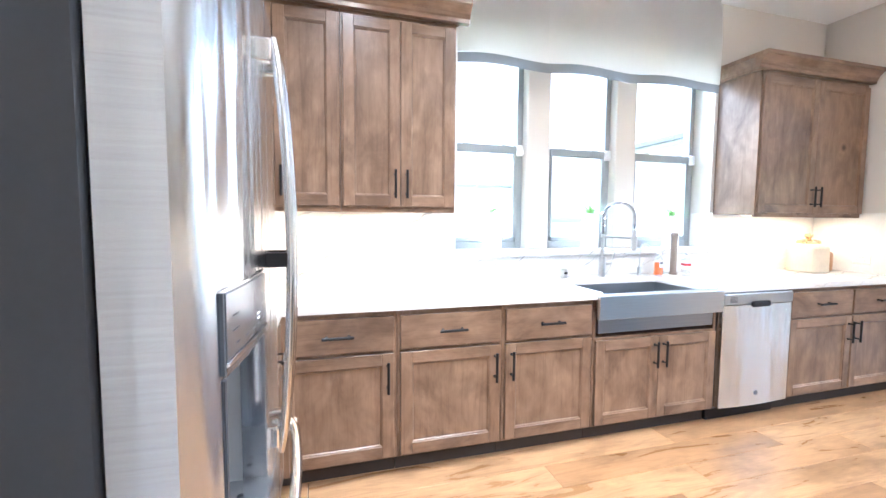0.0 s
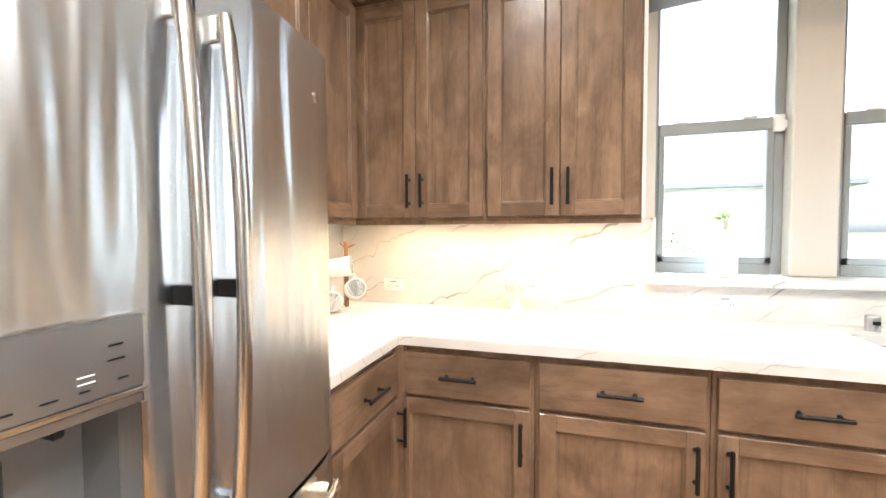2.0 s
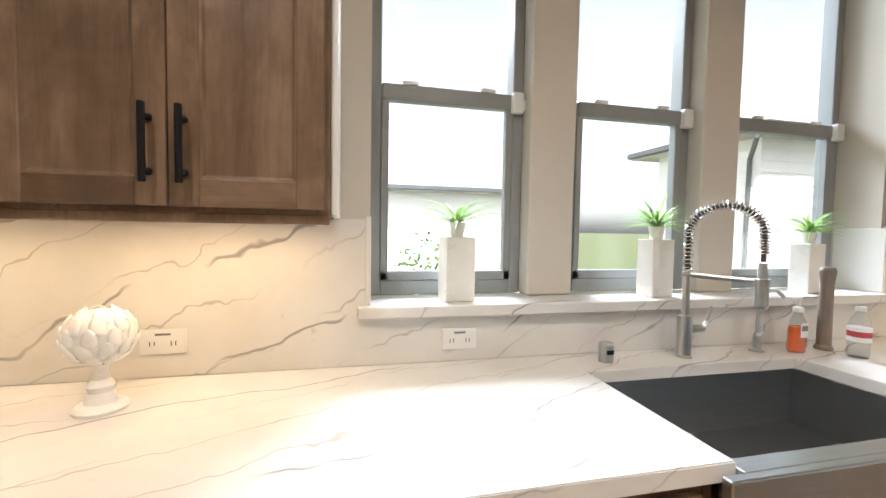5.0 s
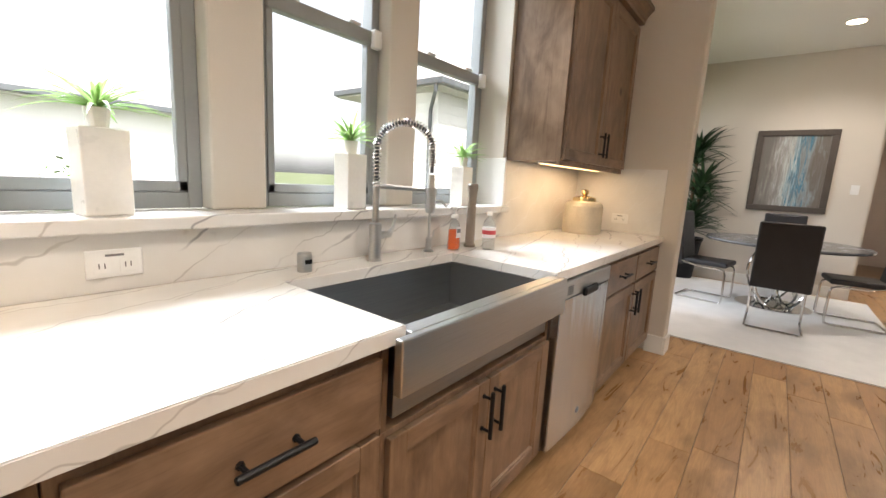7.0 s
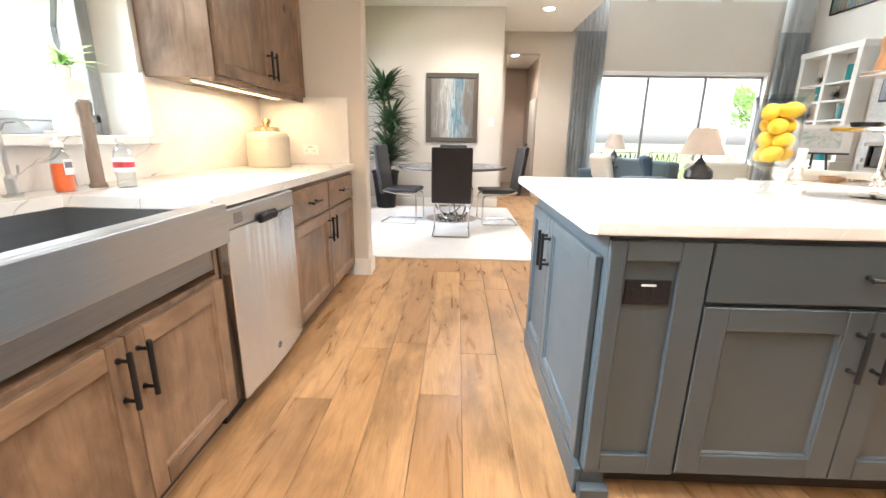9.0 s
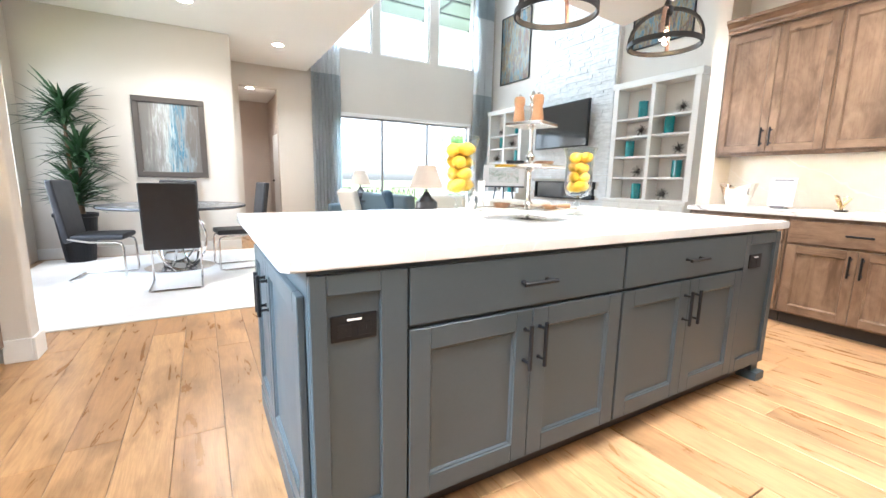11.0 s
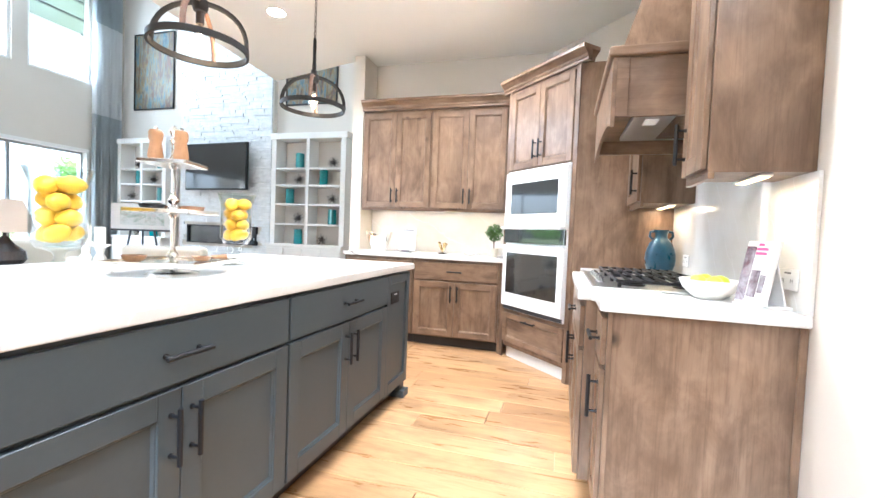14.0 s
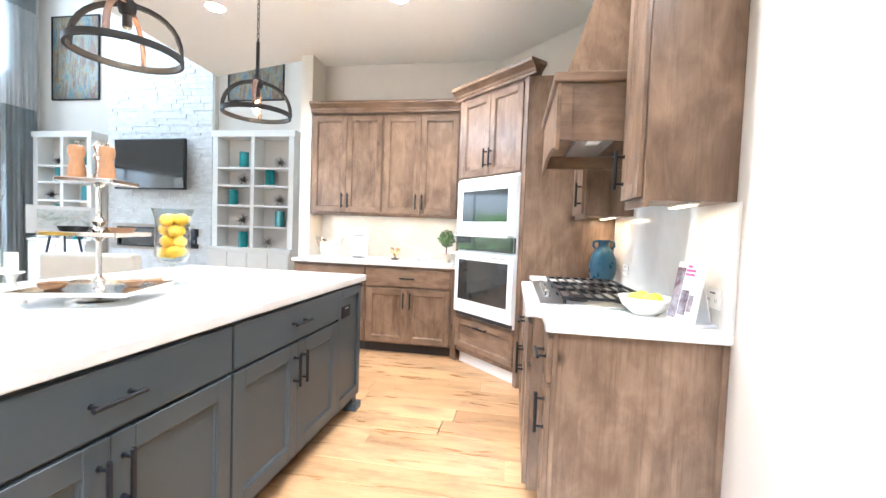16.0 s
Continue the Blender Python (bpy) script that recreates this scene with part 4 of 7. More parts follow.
for x, z, w_ in ((0.155, 1.176, 0.030), (0.155, 1.153, 0.032), (0.162, 1.130, 0.018), (0.214, 1.128, 0.018), (0.255, 1.128, 0.018), (0.292, 1.128, 0.012), (0.330, 1.180, 0.018), (0.330, 1.160, 0.022), (0.338, 1.132, 0.014)):
    part("key_legend", bowed(x - w_ / 2, x + w_ / 2, z - 0.0013, z + 0.0013, 0.0066, 0.002, 0), BLACK, cp)
for z in (1.147, 1.138):
    part("indicator", bowed(0.284, 0.304, z - 0.001, z + 0.001, 0.0066, 0.002, 0), PAPER, cp)
bm = box(HX[0], HX[1], -0.052, 0.036, 0.766, 1.098)
bmesh.ops.delete(bm, geom=[q for q in bm.faces if q.normal.y < -0.5], context="FACES")
bmesh.ops.solidify(bm, geom=bm.faces, thickness=0.006)
part("dispenser_recess", bm, RECESS, ld)
part("recess_frame", bowed(HX[1] - 0.007, HX[1] + 0.003, 0.768, 1.088, 0.003, 0.05, 0.002), CHROME, ld)
part("recess_frame", bowed(HX[0] - 0.003, HX[0] + 0.007, 0.768, 1.088, 0.003, 0.05, 0.002), DARK, ld)
part("ice_chute", box(0.262, 0.278, -0.085, -0.04, 1.074, 1.088, 0.003), BLACK, ld)
part("water_paddle", box(0.20, 0.26, 0.005, 0.014, 0.90, 1.04, 0.004), DARK, ld)
dg = part("drip_tray", bowed(HX[0] + 0.004, HX[1] - 0.004, 0.770, 0.782, 0.010, 0.11, 0.003), PANELM, ld)
for k in range(5):
    part("drain_hole", lathe([(0.006, 0), (0.006, 0.0006), (0, 0.0006)], 12, at=(0.19 + 0.03 * k, -0.055, 0.7822)), BLACK, dg)
tg = part("paper_tag", box(0.135, 0.172, -0.052, -0.0505, 0.86, 1.086), PAPER, ld)
part("tag_print", box(0.160, 0.166, -0.0527, -0.0521, 0.95, 1.02), INK, tg)
for hx, dd in ((FW / 2 - 0.043, ld), (FW / 2 + 0.043, rd)):
    bm = bmesh.new()
    tube([(hx, -0.120 - 0.028 * math.sin(math.pi * i / 24) ** 0.8, 0.80 + 0.905 * i / 24) for i in range(25)], [0.008] + [0.0105] * 23 + [0.008], 14, bm)
    for q in bm.verts:
        q.co.x = hx + (q.co.x - hx) * 1.55
    h_ = smooth(part("handle", bm, HANDLEM, dd), 60)
    for z in (0.835, 1.68):
        part("mount", box(hx - 0.013, hx + 0.013, -0.118, -0.085, z - 0.024, z + 0.024, 0.005, 2), CHROME, h_)
    part("bracket", box(hx - 0.008, hx + 0.008, -0.142, -0.088, 1.218, 1.250, 0.002), BLACK, h_)
bm = bmesh.new()
tube([(0.07 + (FW - 0.14) * i / 16, -0.10 - 0.045 * math.sin(math.pi * i / 16) ** 0.5, 0.665) for i in range(17)], 0.014, 10, bm)
h_ = smooth(part("handle", bm, HANDLEM, fd))
for x in (0.11, FW - 0.11):
    part("mount", box(x - 0.02, x + 0.02, -0.13, -0.055, 0.653, 0.677, 0.004, 2), CHROME, h_)
em = part("emblem", lathe([(0.014, 0), (0.014, 0.002), (0.011, 0.0022), (0.011, 0.003), (0.0, 0.003)], 20), CHROME, rd)
em.matrix_basis = pose(0.853, -0.0706, 1.674, 90, 0, 7)
for x in (0.06, FW - 0.06):
    part("hinge_cover", box(x - 0.04, x + 0.04, -0.03, 0.08, 1.786, 1.81, 0.006, 2), DARK, F)
    part("foot", box(x - 0.03, x + 0.03, 0.0, 0.06, 0.0, 0.032), BLACK, F)
    part("foot", box(x - 0.03, x + 0.03, 0.56, 0.62, 0.0, 0.032), BLACK, F)

# ---- island ----
IM = pose(2.195, 0.93, 0, 0, 0, -90)  # local x runs south, local y runs east
I = thing("island", "slate grey painted kitchen island with drawers, doors and end panels", "kitchen island", IM)
IL, ID = 2.53, 1.03
part("body", box(0, IL, 0.0, ID, 0.10, 0.874, 0.002), ISLAND, I)
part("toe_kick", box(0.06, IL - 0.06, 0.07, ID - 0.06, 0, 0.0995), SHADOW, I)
for x0, x1, s, e in ((0.0, 0.272, 0.045, 0.081), (2.16, 2.53, 0.05, 0.05)):
    bm = box(x0, x0 + s, -0.02, 0, 0.105, 0.86, 0.003)
    box(x1 - e, x1, -0.02, 0, 0.105, 0.86, 0.003, bm=bm)
    box(x0 + s, x1 - e, -0.02, 0, 0.803, 0.86, 0.003, bm=bm)
    box(x0 + s, x1 - e, -0.02, 0, 0.105, 0.175, 0.003, bm=bm)
    box(x0 + s, x1 - e, -0.006, 0, 0.175, 0.803, bm=bm)
    part("end_panel", bm, ISLAND, I)
for x in (0.0, IL - 0.07):
    part("foot", prism([(x, 0.0), (x + 0.07, 0.0), (x + 0.07, 0.1), (x, 0.1)], 0, 0.104), ISLAND, I)
    part("foot_skirt", box(x - 0.012, x + 0.082, -0.034, 0.10, 0.0, 0.05, 0.004), ISLAND, I)
for a in (0.278, 1.225):
    b_ = a + 0.94
    slab(I, a, b_ - 0.006, 0.688, 0.858, ISLAND)
    mid = (a + b_) / 2
    shaker(I, a, mid - 0.0045, 0.115, 0.674, ISLAND, "r", 0.55, panel_in=0.07)
    shaker(I, mid - 0.0015, b_ - 0.006, 0.115, 0.674, ISLAND, "l", 0.55, panel_in=0.07)
# doors on the north end
E_ = thing("island_end_doors", "slate grey shaker doors on the island's end", "cabinet door", pose(2.195 + ID, 0.9305, 0, 0, 0, 180))
shaker(E_, 0.02, 0.40, 0.115, 0.80, ISLAND, "r", 0.66)
shaker(E_, 0.403, 1.0, 0.115, 0.80, ISLAND, "l", 0.66)
part("base_strip", box(0, ID, -0.022, 0, 0.0, 0.10, 0.004), ISLAND, E_)
it = thing("island_worktop", "white quartz island worktop with a thick eased edge", "countertop")
bm = prism([(2.165, -1.66), (3.54, -1.66), (3.54, 0.975), (3.52, 0.995), (2.185, 0.995), (2.165, 0.975)], 0.8745, 0.914)
bmesh.ops.bevel(bm, geom=[e for e in bm.edges if abs(e.verts[0].co.z - e.verts[1].co.z) < 1e-4], offset=0.004, segments=2, affect="EDGES")
part("slab", bm, QUARTZI, it)
for x in (0.118, 2.30):
    outlet(IM @ pose(x, -0.0065, 0.71), "black double outlet set in the island panel", BLACK, 0.128)

# ---- range run ----
GREY = (WOOD, WOODX)
RM = pose(1.0, -0.76, 0, 0, 0, 90)
base_unit(pose(1.0, -0.755, 0, 0, 0, 90), 0.242, 0.595, 1, label="brown stained narrow base cabinet with a drawer and a door")
base_unit(pose(1.065, -1.79, 0, 0, 0, 90), 1.03, 0.66, 2, label="brown stained cooktop cabinet, set slightly forward")
base_unit(pose(1.0, -2.235, 0, 0, 0, 90), 0.44, 0.595, 1, label="brown stained base cabinet beside the oven tower")
ep = thing("end_panel", "brown stained flat end panel of the range run", "cabinet panel")
part("panel", box(0.425, 0.985, -0.5125, -0.510, 0.0, 0.874), WOOD, ep)
part("edge_strip", box(0.985, 1.003, -0.5125, -0.502, 0.0, 0.874, 0.002), WOOD, ep)
part("edge_strip", box(0.402, 0.425, -0.5125, -0.502, 0.0, 0.874, 0.002), WOOD, ep)
rt = thing("range_worktop", "white quartz worktop stepping forward at the cooktop", "countertop")
bm = prism([(RX + 0.002, -0.488), (1.02, -0.488), (1.032, -0.50), (1.032, -0.735), (1.045, -0.755), (1.10, -0.755), (1.10, -1.80), (1.032, -1.82), (1.032, -2.236), (RX + 0.002, -2.236)], 0.8745, 0.914)
bmesh.ops.bevel(bm, geom=[e for e in bm.edges if abs(e.verts[0].co.z - e.verts[1].co.z) < 1e-4], offset=0.003, segments=2, affect="EDGES")
part("slab", bm, QUARTZI, rt)
sp = thing("range_splashback", "white quartz splashback behind the cooktop", "splashback", kind="structure")
part("panel", box(RX + 0.001, RX + 0.013, -2.236, -1.7205, 0.9145, 1.375), QUARTZI, sp)
part("panel", box(RX + 0.001, RX + 0.013, -1.72, -0.80, 0.9145, 1.66), QUARTZI, sp)
part("panel", box(RX + 0.001, RX + 0.013, -0.7995, -0.49, 0.9145, 1.375), QUARTZI, sp)
outlet(pose(RX + 0.0135, -0.62, 1.02, 0, 0, 90))
outlet(pose(RX + 0.0135, -1.86, 1.02, 0, 0, 90))

# cooktop
c = thing("gas_cooktop", "stainless gas cooktop with black cast-iron grates", "cooktop", pose(0.77, -1.305, 0.914))
part("tray", box(-0.265, 0.265, -0.455, 0.455, 0.0, 0.012, 0.005, 2), STEEL, c)
for gy in (-0.30, 0.0, 0.30):
    bm = bmesh.new()
    for x in (-0.235, 0.165):
        box(x - 0.005, x + 0.005, gy - 0.147, gy + 0.147, 0.034, 0.048, 0.002, bm=bm)
    for k in range(1, 8):
        x = -0.235 + 0.40 * k / 8
        box(x - 0.004, x + 0.004, gy - 0.145, gy + 0.145, 0.037, 0.050, 0.002, bm=bm)
    for y in (gy - 0.14, gy + 0.14):
        box(-0.235, 0.165, y - 0.004, y + 0.004, 0.034, 0.047, 0.002, bm=bm)
    for x in (-0.225, 0.155):
        for y in (gy - 0.135, gy + 0.135):
            box(x - 0.007, x + 0.007, y - 0.007, y + 0.007, 0.012, 0.036, bm=bm)
    part("grate", bm, BLACK, c)
for x, y, r in ((-0.13, -0.30, 0.04), (0.08, -0.30, 0.032), (-0.03, 0.0, 0.055), (-0.13, 0.30, 0.032), (0.08, 0.30, 0.04)):
    b_ = part("burner", lathe([(r + 0.012, 0), (r + 0.012, 0.006), (r, 0.008), (r, 0.016), (r * 0.9, 0.022), (0, 0.022)], 20, at=(x, y, 0.012)), BLACK, c)
for k in range(5):
    part("knob", lathe([(0.019, 0), (0.018, 0.004), (0.015, 0.006), (0.014, 0.024), (0.0, 0.026)], 16, at=(0.215, -0.24 + 0.12 * k, 0.012)), CHROME, c)

# hood
h = thing("range_hood", "brown stained wooden range hood tapering up to the ceiling", "range hood")
Y0, Y1, XF = -1.70, -0.84, 0.985


def taper(z0, z1, a, b_):
    """a, b_: (front x, south y, north y) at the bottom and at the top."""
    bm = bmesh.new()
    lo = [bm.verts.new((x, y, z0)) for x, y in ((RX + 0.003, a[1]), (a[0], a[1]), (a[0], a[2]), (RX + 0.003, a[2]))]
    hi = [bm.verts.new((x, y, z1)) for x, y in ((RX + 0.003, b_[1]), (b_[0], b_[1]), (b_[0], b_[2]), (RX + 0.003, b_[2]))]
    for i in range(4):
        bm.faces.new((lo[i], lo[(i + 1) % 4], hi[(i + 1) % 4], hi[i]))
    bm.faces.new(lo[::-1])
    bm.faces.new(hi)
    bmesh.ops.recalc_face_normals(bm, faces=bm.faces)
    return bm


chim = part("chimney", taper(1.955, CZ - 0.002, (XF - 0.02, Y0 + 0.02, Y1 - 0.02), (0.60, -1.45, -1.09)), WOOD, h)
for y, dy in ((Y1, 1), (Y0, -1)):
    bm = box(RX + 0.003, XF, min(y, y - dy * 0.02), max(y, y - dy * 0.02), 1.66, 1.91, 0.002)
    box(XF - 0.05, XF, min(y, y + dy * 0.008), max(y, y + dy * 0.008), 1.66, 1.91, 0.002, bm=bm)
    part("side_panel", bm, WOODX, h)
part("front_panel", box(XF, XF + 0.018, Y0 - 0.008, Y1 + 0.008, 1.70, 1.91, 0.002), WOODX, h)
arch = [(Y0 - 0.008 + 0.876 * i / 16, 1.70) for i in range(17)]
low = [(Y1 + 0.008 - 0.876 * i / 16, 1.615 + 0.055 * math.sin(math.pi * i / 16) ** 0.6) for i in range(17)]
part("valance", prism(arch + low, XF, XF + 0.018, axis="x"), WOODX, h)
part("band", box(RX + 0.003, XF + 0.035, Y0 - 0.022, Y1 + 0.022, 1.91, 1.955, 0.008, 2), WOODX, h)
bm = box(RX + 0.003, XF, Y0 + 0.02, Y1 - 0.02, 1.74, 1.752)
part("soffit", bm, WOODX, h)
ins = part("vent_insert", box(0.50, 0.88, -1.56, -0.98, 1.715, 1.739, 0.004), STEEL, h, "stainless extractor insert")
part("filter", box(0.53, 0.70, -1.50, -1.04, 1.711, 1.7148), CHROME, ins)
part("lens", box(0.76, 0.82, -1.20, -1.10, 1.711, 1.7148), PAPER, ins)

# wall cabinets each side of the hood
wall_unit(pose(0.71, -0.785, 0, 0, 0, 90), 0.26, 0.308, 1, z0=1.375, z1=2.62, label="brown stained tall narrow wall cabinet beside the hood", hand="l")
wall_unit(pose(0.71, -2.235, 0, 0, 0, 90), 0.44, 0.308, 1, z0=1.375, z1=2.46, label="brown stained wall cabinet between hood and oven tower", hand="r")
crown(pose(0.69, -0.785, 0, 0, 0, 90), 0.26, 2.62, 0, 1, 0.28)
strip_light(pose(0.53, -0.77, 1.373, 0, 0, 90), 0.22)
strip_light(pose(0.52, -2.20, 1.373, 0, 0, 90), 0.38)

# ---- oven tower across the corner ----
TW = 0.863
T = thing("oven_tower", "brown stained corner tower holding a microwave and oven", "cabinet", pose(1.70, -2.85, 0, 0, 0, 135))
bm = prism([(0, 0.03), (0, 0.0), (TW, 0.0), (TW, 0.03), (TW - 0.03, 0.05), (TW - 0.45, 0.45), (0.45, 0.45)], 0.11, 2.46)
part("body", bm, WOOD, T)
for x0, x1 in ((0.0, 0.045), (TW - 0.045, TW)):
    part("stile", box(x0, x1, -0.012, -0.0005, 0.0, 2.46, 0.002), WOOD, T)
part("toe_kick", box(0.05, TW - 0.05, 0.04, 0.4, 0, 0.11), TRIM, T)
shaker(T, 0.05, TW / 2 - 0.0015, 1.735, 2.43, WOOD, "r", 1.88)
shaker(T, TW / 2 + 0.0015, TW - 0.05, 1.735, 2.43, WOOD, "l", 1.88)
dr = shaker(T, 0.05, TW - 0.05, 0.155, 0.425, WOODX, None, 0.3, name="drawer_front", panel_in=0.05)
pull("h", TW / 2, 0.385, dr)
tp = thing("tower_side_panel", "brown stained flat side panel of the oven tower", "cabinet panel")
part("panel", prism([(RX + 0.004, -2.2375), (1.09, -2.2375), (1.105, -2.245), (1.03, -2.32), (RX + 0.004, -2.32)], 0.0, 2.46), WOOD, tp)
crown(pose(1.70, -2.85, 0, 0, 0, 135) @ pose(0, -0.0, 0), TW, 2.46, 1, 1, 0.10)
O = thing("double_oven", "white built-in microwave and oven with black glass", "oven", pose(1.70, -2.85, 0, 0, 0, 135))
OX0, OX1 = 0.05, TW - 0.05
part("surround", box(OX0, OX1, -0.022, -0.001, 0.46, 1.72, 0.004), OVENW, O)
md = part("microwave_door", box(OX0 + 0.004, OX1 - 0.004, -0.05, -0.0225, 1.22, 1.70, 0.006, 2), OVENW, O)
part("glass", box(OX0 + 0.09, OX1 - 0.09, -0.052, -0.0505, 1.33, 1.60, 0.001), OVENG, md)
part("control_panel", box(OX0 + 0.004, OX1 - 0.004, -0.046, -0.0225, 1.075, 1.20, 0.004, 2), OVENG, O)
od = part("oven_door", box(OX0 + 0.004, OX1 - 0.004, -0.052, -0.0225, 0.50, 1.055, 0.006, 2), OVENW, O)
part("glass", box(OX0 + 0.06, OX1 - 0.06, -0.0545, -0.0525, 0.62, 0.985, 0.001), OVENG, od)
for z, dd in ((1.205, md), (1.035, od)):
    bm = bmesh.new()
    tube([(OX0 + 0.03, -0.095, z), (OX1 - 0.03, -0.095, z)], 0.011, 10, bm)
    for x in (OX0 + 0.06, OX1 - 0.06):
        tube([(x, -0.05, z), (x, -0.092, z)], 0.008, 8, bm)
    part("handle", bm, OVENW, dd)
part("vent_grille", box(OX0 + 0.01, OX1 - 0.01, -0.03, -0.0225, 0.465, 0.495), DARK, O)

# ---- south run ----
SY = -2.86
for a, c, n in ((3.385, 2.61, 2), (2.605, 1.735, 2)):
    base_unit(pose(a, SY, 0, 0, 0, 180), a - c, 0.64, n)
st = thing("filler_panel", "brown stained filler strip beside the oven tower", "cabinet panel")
part("strip", box(1.70, 1.733, -3.40, SY, 0.0, 0.874, 0.002), WOOD, st)
for a, c in ((3.385, 2.57), (2.568, 1.755)):
    wall_unit(pose(a, -3.19, 0, 0, 0, 180), a - c, 0.322)
crown(pose(3.385, -3.17, 0, 0, 0, 180), 1.66, 2.46, 0, 0)
s2 = thing("south_worktop", "white quartz worktop under the far wall cabinets", "countertop")
part("slab", box(1.68, 3.398, -3.513, -2.828, 0.8745, 0.914, 0.003, 2), QUARTZ, s2)
sp = thing("south_splashback", "white quartz splashback lit by warm strips", "splashback", kind="structure")
part("panel", box(1.40, 3.398, -3.514, -3.502, 0.9145, 1.39), QUARTZI, sp)
for x in (3.33, 2.51):
    strip_light(pose(x, -3.34, 1.388, 0, 0, 180), 0.72, 0.3)


# ---- pendants and downlights ----
def pendant(x, y):
    p = thing("pendant_light", "oiled bronze orb pendant with crossed straps and a bare bulb", "pendant light", pose(x, y, 0), "pendants over the island")
    zr, zt, R = 1.955, 2.15, 0.205
    part("canopy", lathe([(0.065, CZ - 0.022), (0.062, CZ - 0.004), (0.05, CZ - 0.001), (0, CZ - 0.001)], 24), BRONZE, p)
    n = 22
    for k in range(n):
        z = CZ - 0.03 - (CZ - 0.03 - 2.42) * k / (n - 1)
        u = [(0.008 * math.cos(a), 0.0, 0.017 * math.sin(a)) for a in [2 * math.pi * i / 10 for i in range(10)]]
        if k % 2:
            u = [(0, q[0], q[2]) for q in u]
        part("chain_link", tube([(a, b, z + c_) for a, b, c_ in u], 0.0026, 5, closed=True), BRONZE, p)
    part("stem", lathe([(0.006, 2.42), (0.009, 2.415), (0.011, 2.40), (0.011, 2.25), (0.014, 2.24), (0.012, 2.20), (0.0, 2.20)][::-1], 12), IRON, p)
    part("hub", lathe([(0.0, 2.115), (0.028, 2.12), (0.034, 2.14), (0.034, 2.17), (0.022, 2.18), (0.018, 2.205), (0.0, 2.205)], 20), IRON, p)
    ring = lathe([(R - 0.006, zr - 0.014), (R + 0.006, zr - 0.014), (R + 0.006, zr + 0.014), (R - 0.006, zr + 0.014), (R - 0.006, zr - 0.014)], 48)
    smooth(part("ring", ring, IRON, p))
    for a, mt_ in ((0.5, IRON), (0.5 + math.pi / 2, COPPER)):
        pts = []
        for i in range(17):
            t = math.pi * i / 16
            pts.append((R * math.cos(t) * math.cos(a), R * math.cos(t) * math.sin(a), zr + (zt - zr + 0.01) * math.sin(t) ** 0.8))
        smooth(part("strap", tube(pts, 0.012, 6, flat=0.3), mt_, p))
    part("socket", lathe([(0.016, 2.06), (0.018, 2.065), (0.018, 2.115), (0.0, 2.115)], 16), BRONZE, p)
    b_ = part("bulb", lathe([(0.0, 1.945), (0.018, 1.95), (0.030, 1.975), (0.028, 2.01), (0.015, 2.05), (0.013, 2.06)], 16), VASEGL, p)
    b_.visible_shadow = False
    part("filament", tube([(0.008 * math.cos(k * 1.1), 0.008 * math.sin(k * 1.1), 1.965 + k * 0.005) for k in range(16)], 0.004, 6), BULB, p)
    lamp("pendant_lamp", "POINT", pose(x, y, 2.0), PEND, (1, 0.72, 0.42), radius=0.03)


for y in (0.43, -0.485, -1.405):
    pendant(2.85, y)


def downlight(x, y, power, CZ=CZ):
    d = thing("recessed_downlight", "white recessed ceiling downlight, lit; some are added fill lights", "ceiling light", pose(x, y, CZ), "downlights")
    part("trim_ring", lathe([(0.075, -0.001), (0.085, -0.004), (0.09, -0.001), (0.09, 0.0)], 28), TRIM, d)
    part("lens", lathe([(0.074, -0.002), (0.0, -0.003)], 24), CANL, d)
    lamp("downlight_lamp", "SPOT", look((x, y, CZ - 0.03), (x, y, 0)), power, (1, 0.94, 0.86), spot=140, radius=0.06)


# the last four are unseen, added to fill the kitchen with light
for x, y, p in ((2.16, -2.22, 1.0), (3.80, -2.20, 1.0), (7.16, 1.17, 0.9), (8.30, -0.02, 0.8), (2.16, 0.6, 0.8), (1.5, -0.7, 1.0), (0.25, 1.25, 0.8), (1.25, 1.45, 0.4)):
    downlight(x, y, CAN * p)
# unseen fixture, added to brighten the dark hall
downlight(10.9, 0.15, CAN * 0.5, 2.9)

# ---- dining area ----
r = thing("area_rug", "ivory low-pile area rug under the dining table", "rug")
part("rug_sheet", box(4.90, 8.05, 0.50, 2.90, 0.0, 0.013, 0.005, 2), RUG, r)
t = thing("dining_table", "round dining table with a dark top and looped chrome base", "table", pose(6.95, 1.42, 0.013))
part("tabletop", lathe([(0.0, 0.715), (0.70, 0.715), (0.74, 0.722), (0.75, 0.735), (0.74, 0.75), (0.0, 0.75)], 48), TABLE, t)
part("apron", lathe([(0.0, 0.69), (0.22, 0.69), (0.24, 0.715), (0, 0.715)], 32), BRONZE, t)
for k in range(4):
    a = k * math.pi / 2 + 0.4
    pts = [(math.cos(a) * 0.30 + 0.26 * math.cos(q) * math.cos(a + 1.57), math.sin(a) * 0.30 * 0.4 + 0.26 * math.cos(q) * math.sin(a + 1.57), 0.36 + 0.34 * math.sin(q)) for q in [2 * math.pi * i / 24 for i in range(24)]]
    smooth(part("base_loop", tube(pts, 0.014, 8, closed=True), CHROME, t))
part("base_plate", lathe([(0.0, 0.0), (0.36, 0.0), (0.36, 0.014), (0.34, 0.02), (0, 0.02)], 36), CHROME, t)
g = thing("centrepiece", "low green succulent centrepiece in a bowl on the dining table", "plant", pose(6.75, 1.42, 0.763))
part("bowl", lathe([(0.0, 0.0), (0.10, 0.0), (0.17, 0.06), (0.16, 0.06), (0.09, 0.015), (0, 0.015)], 24), BRASS, g)
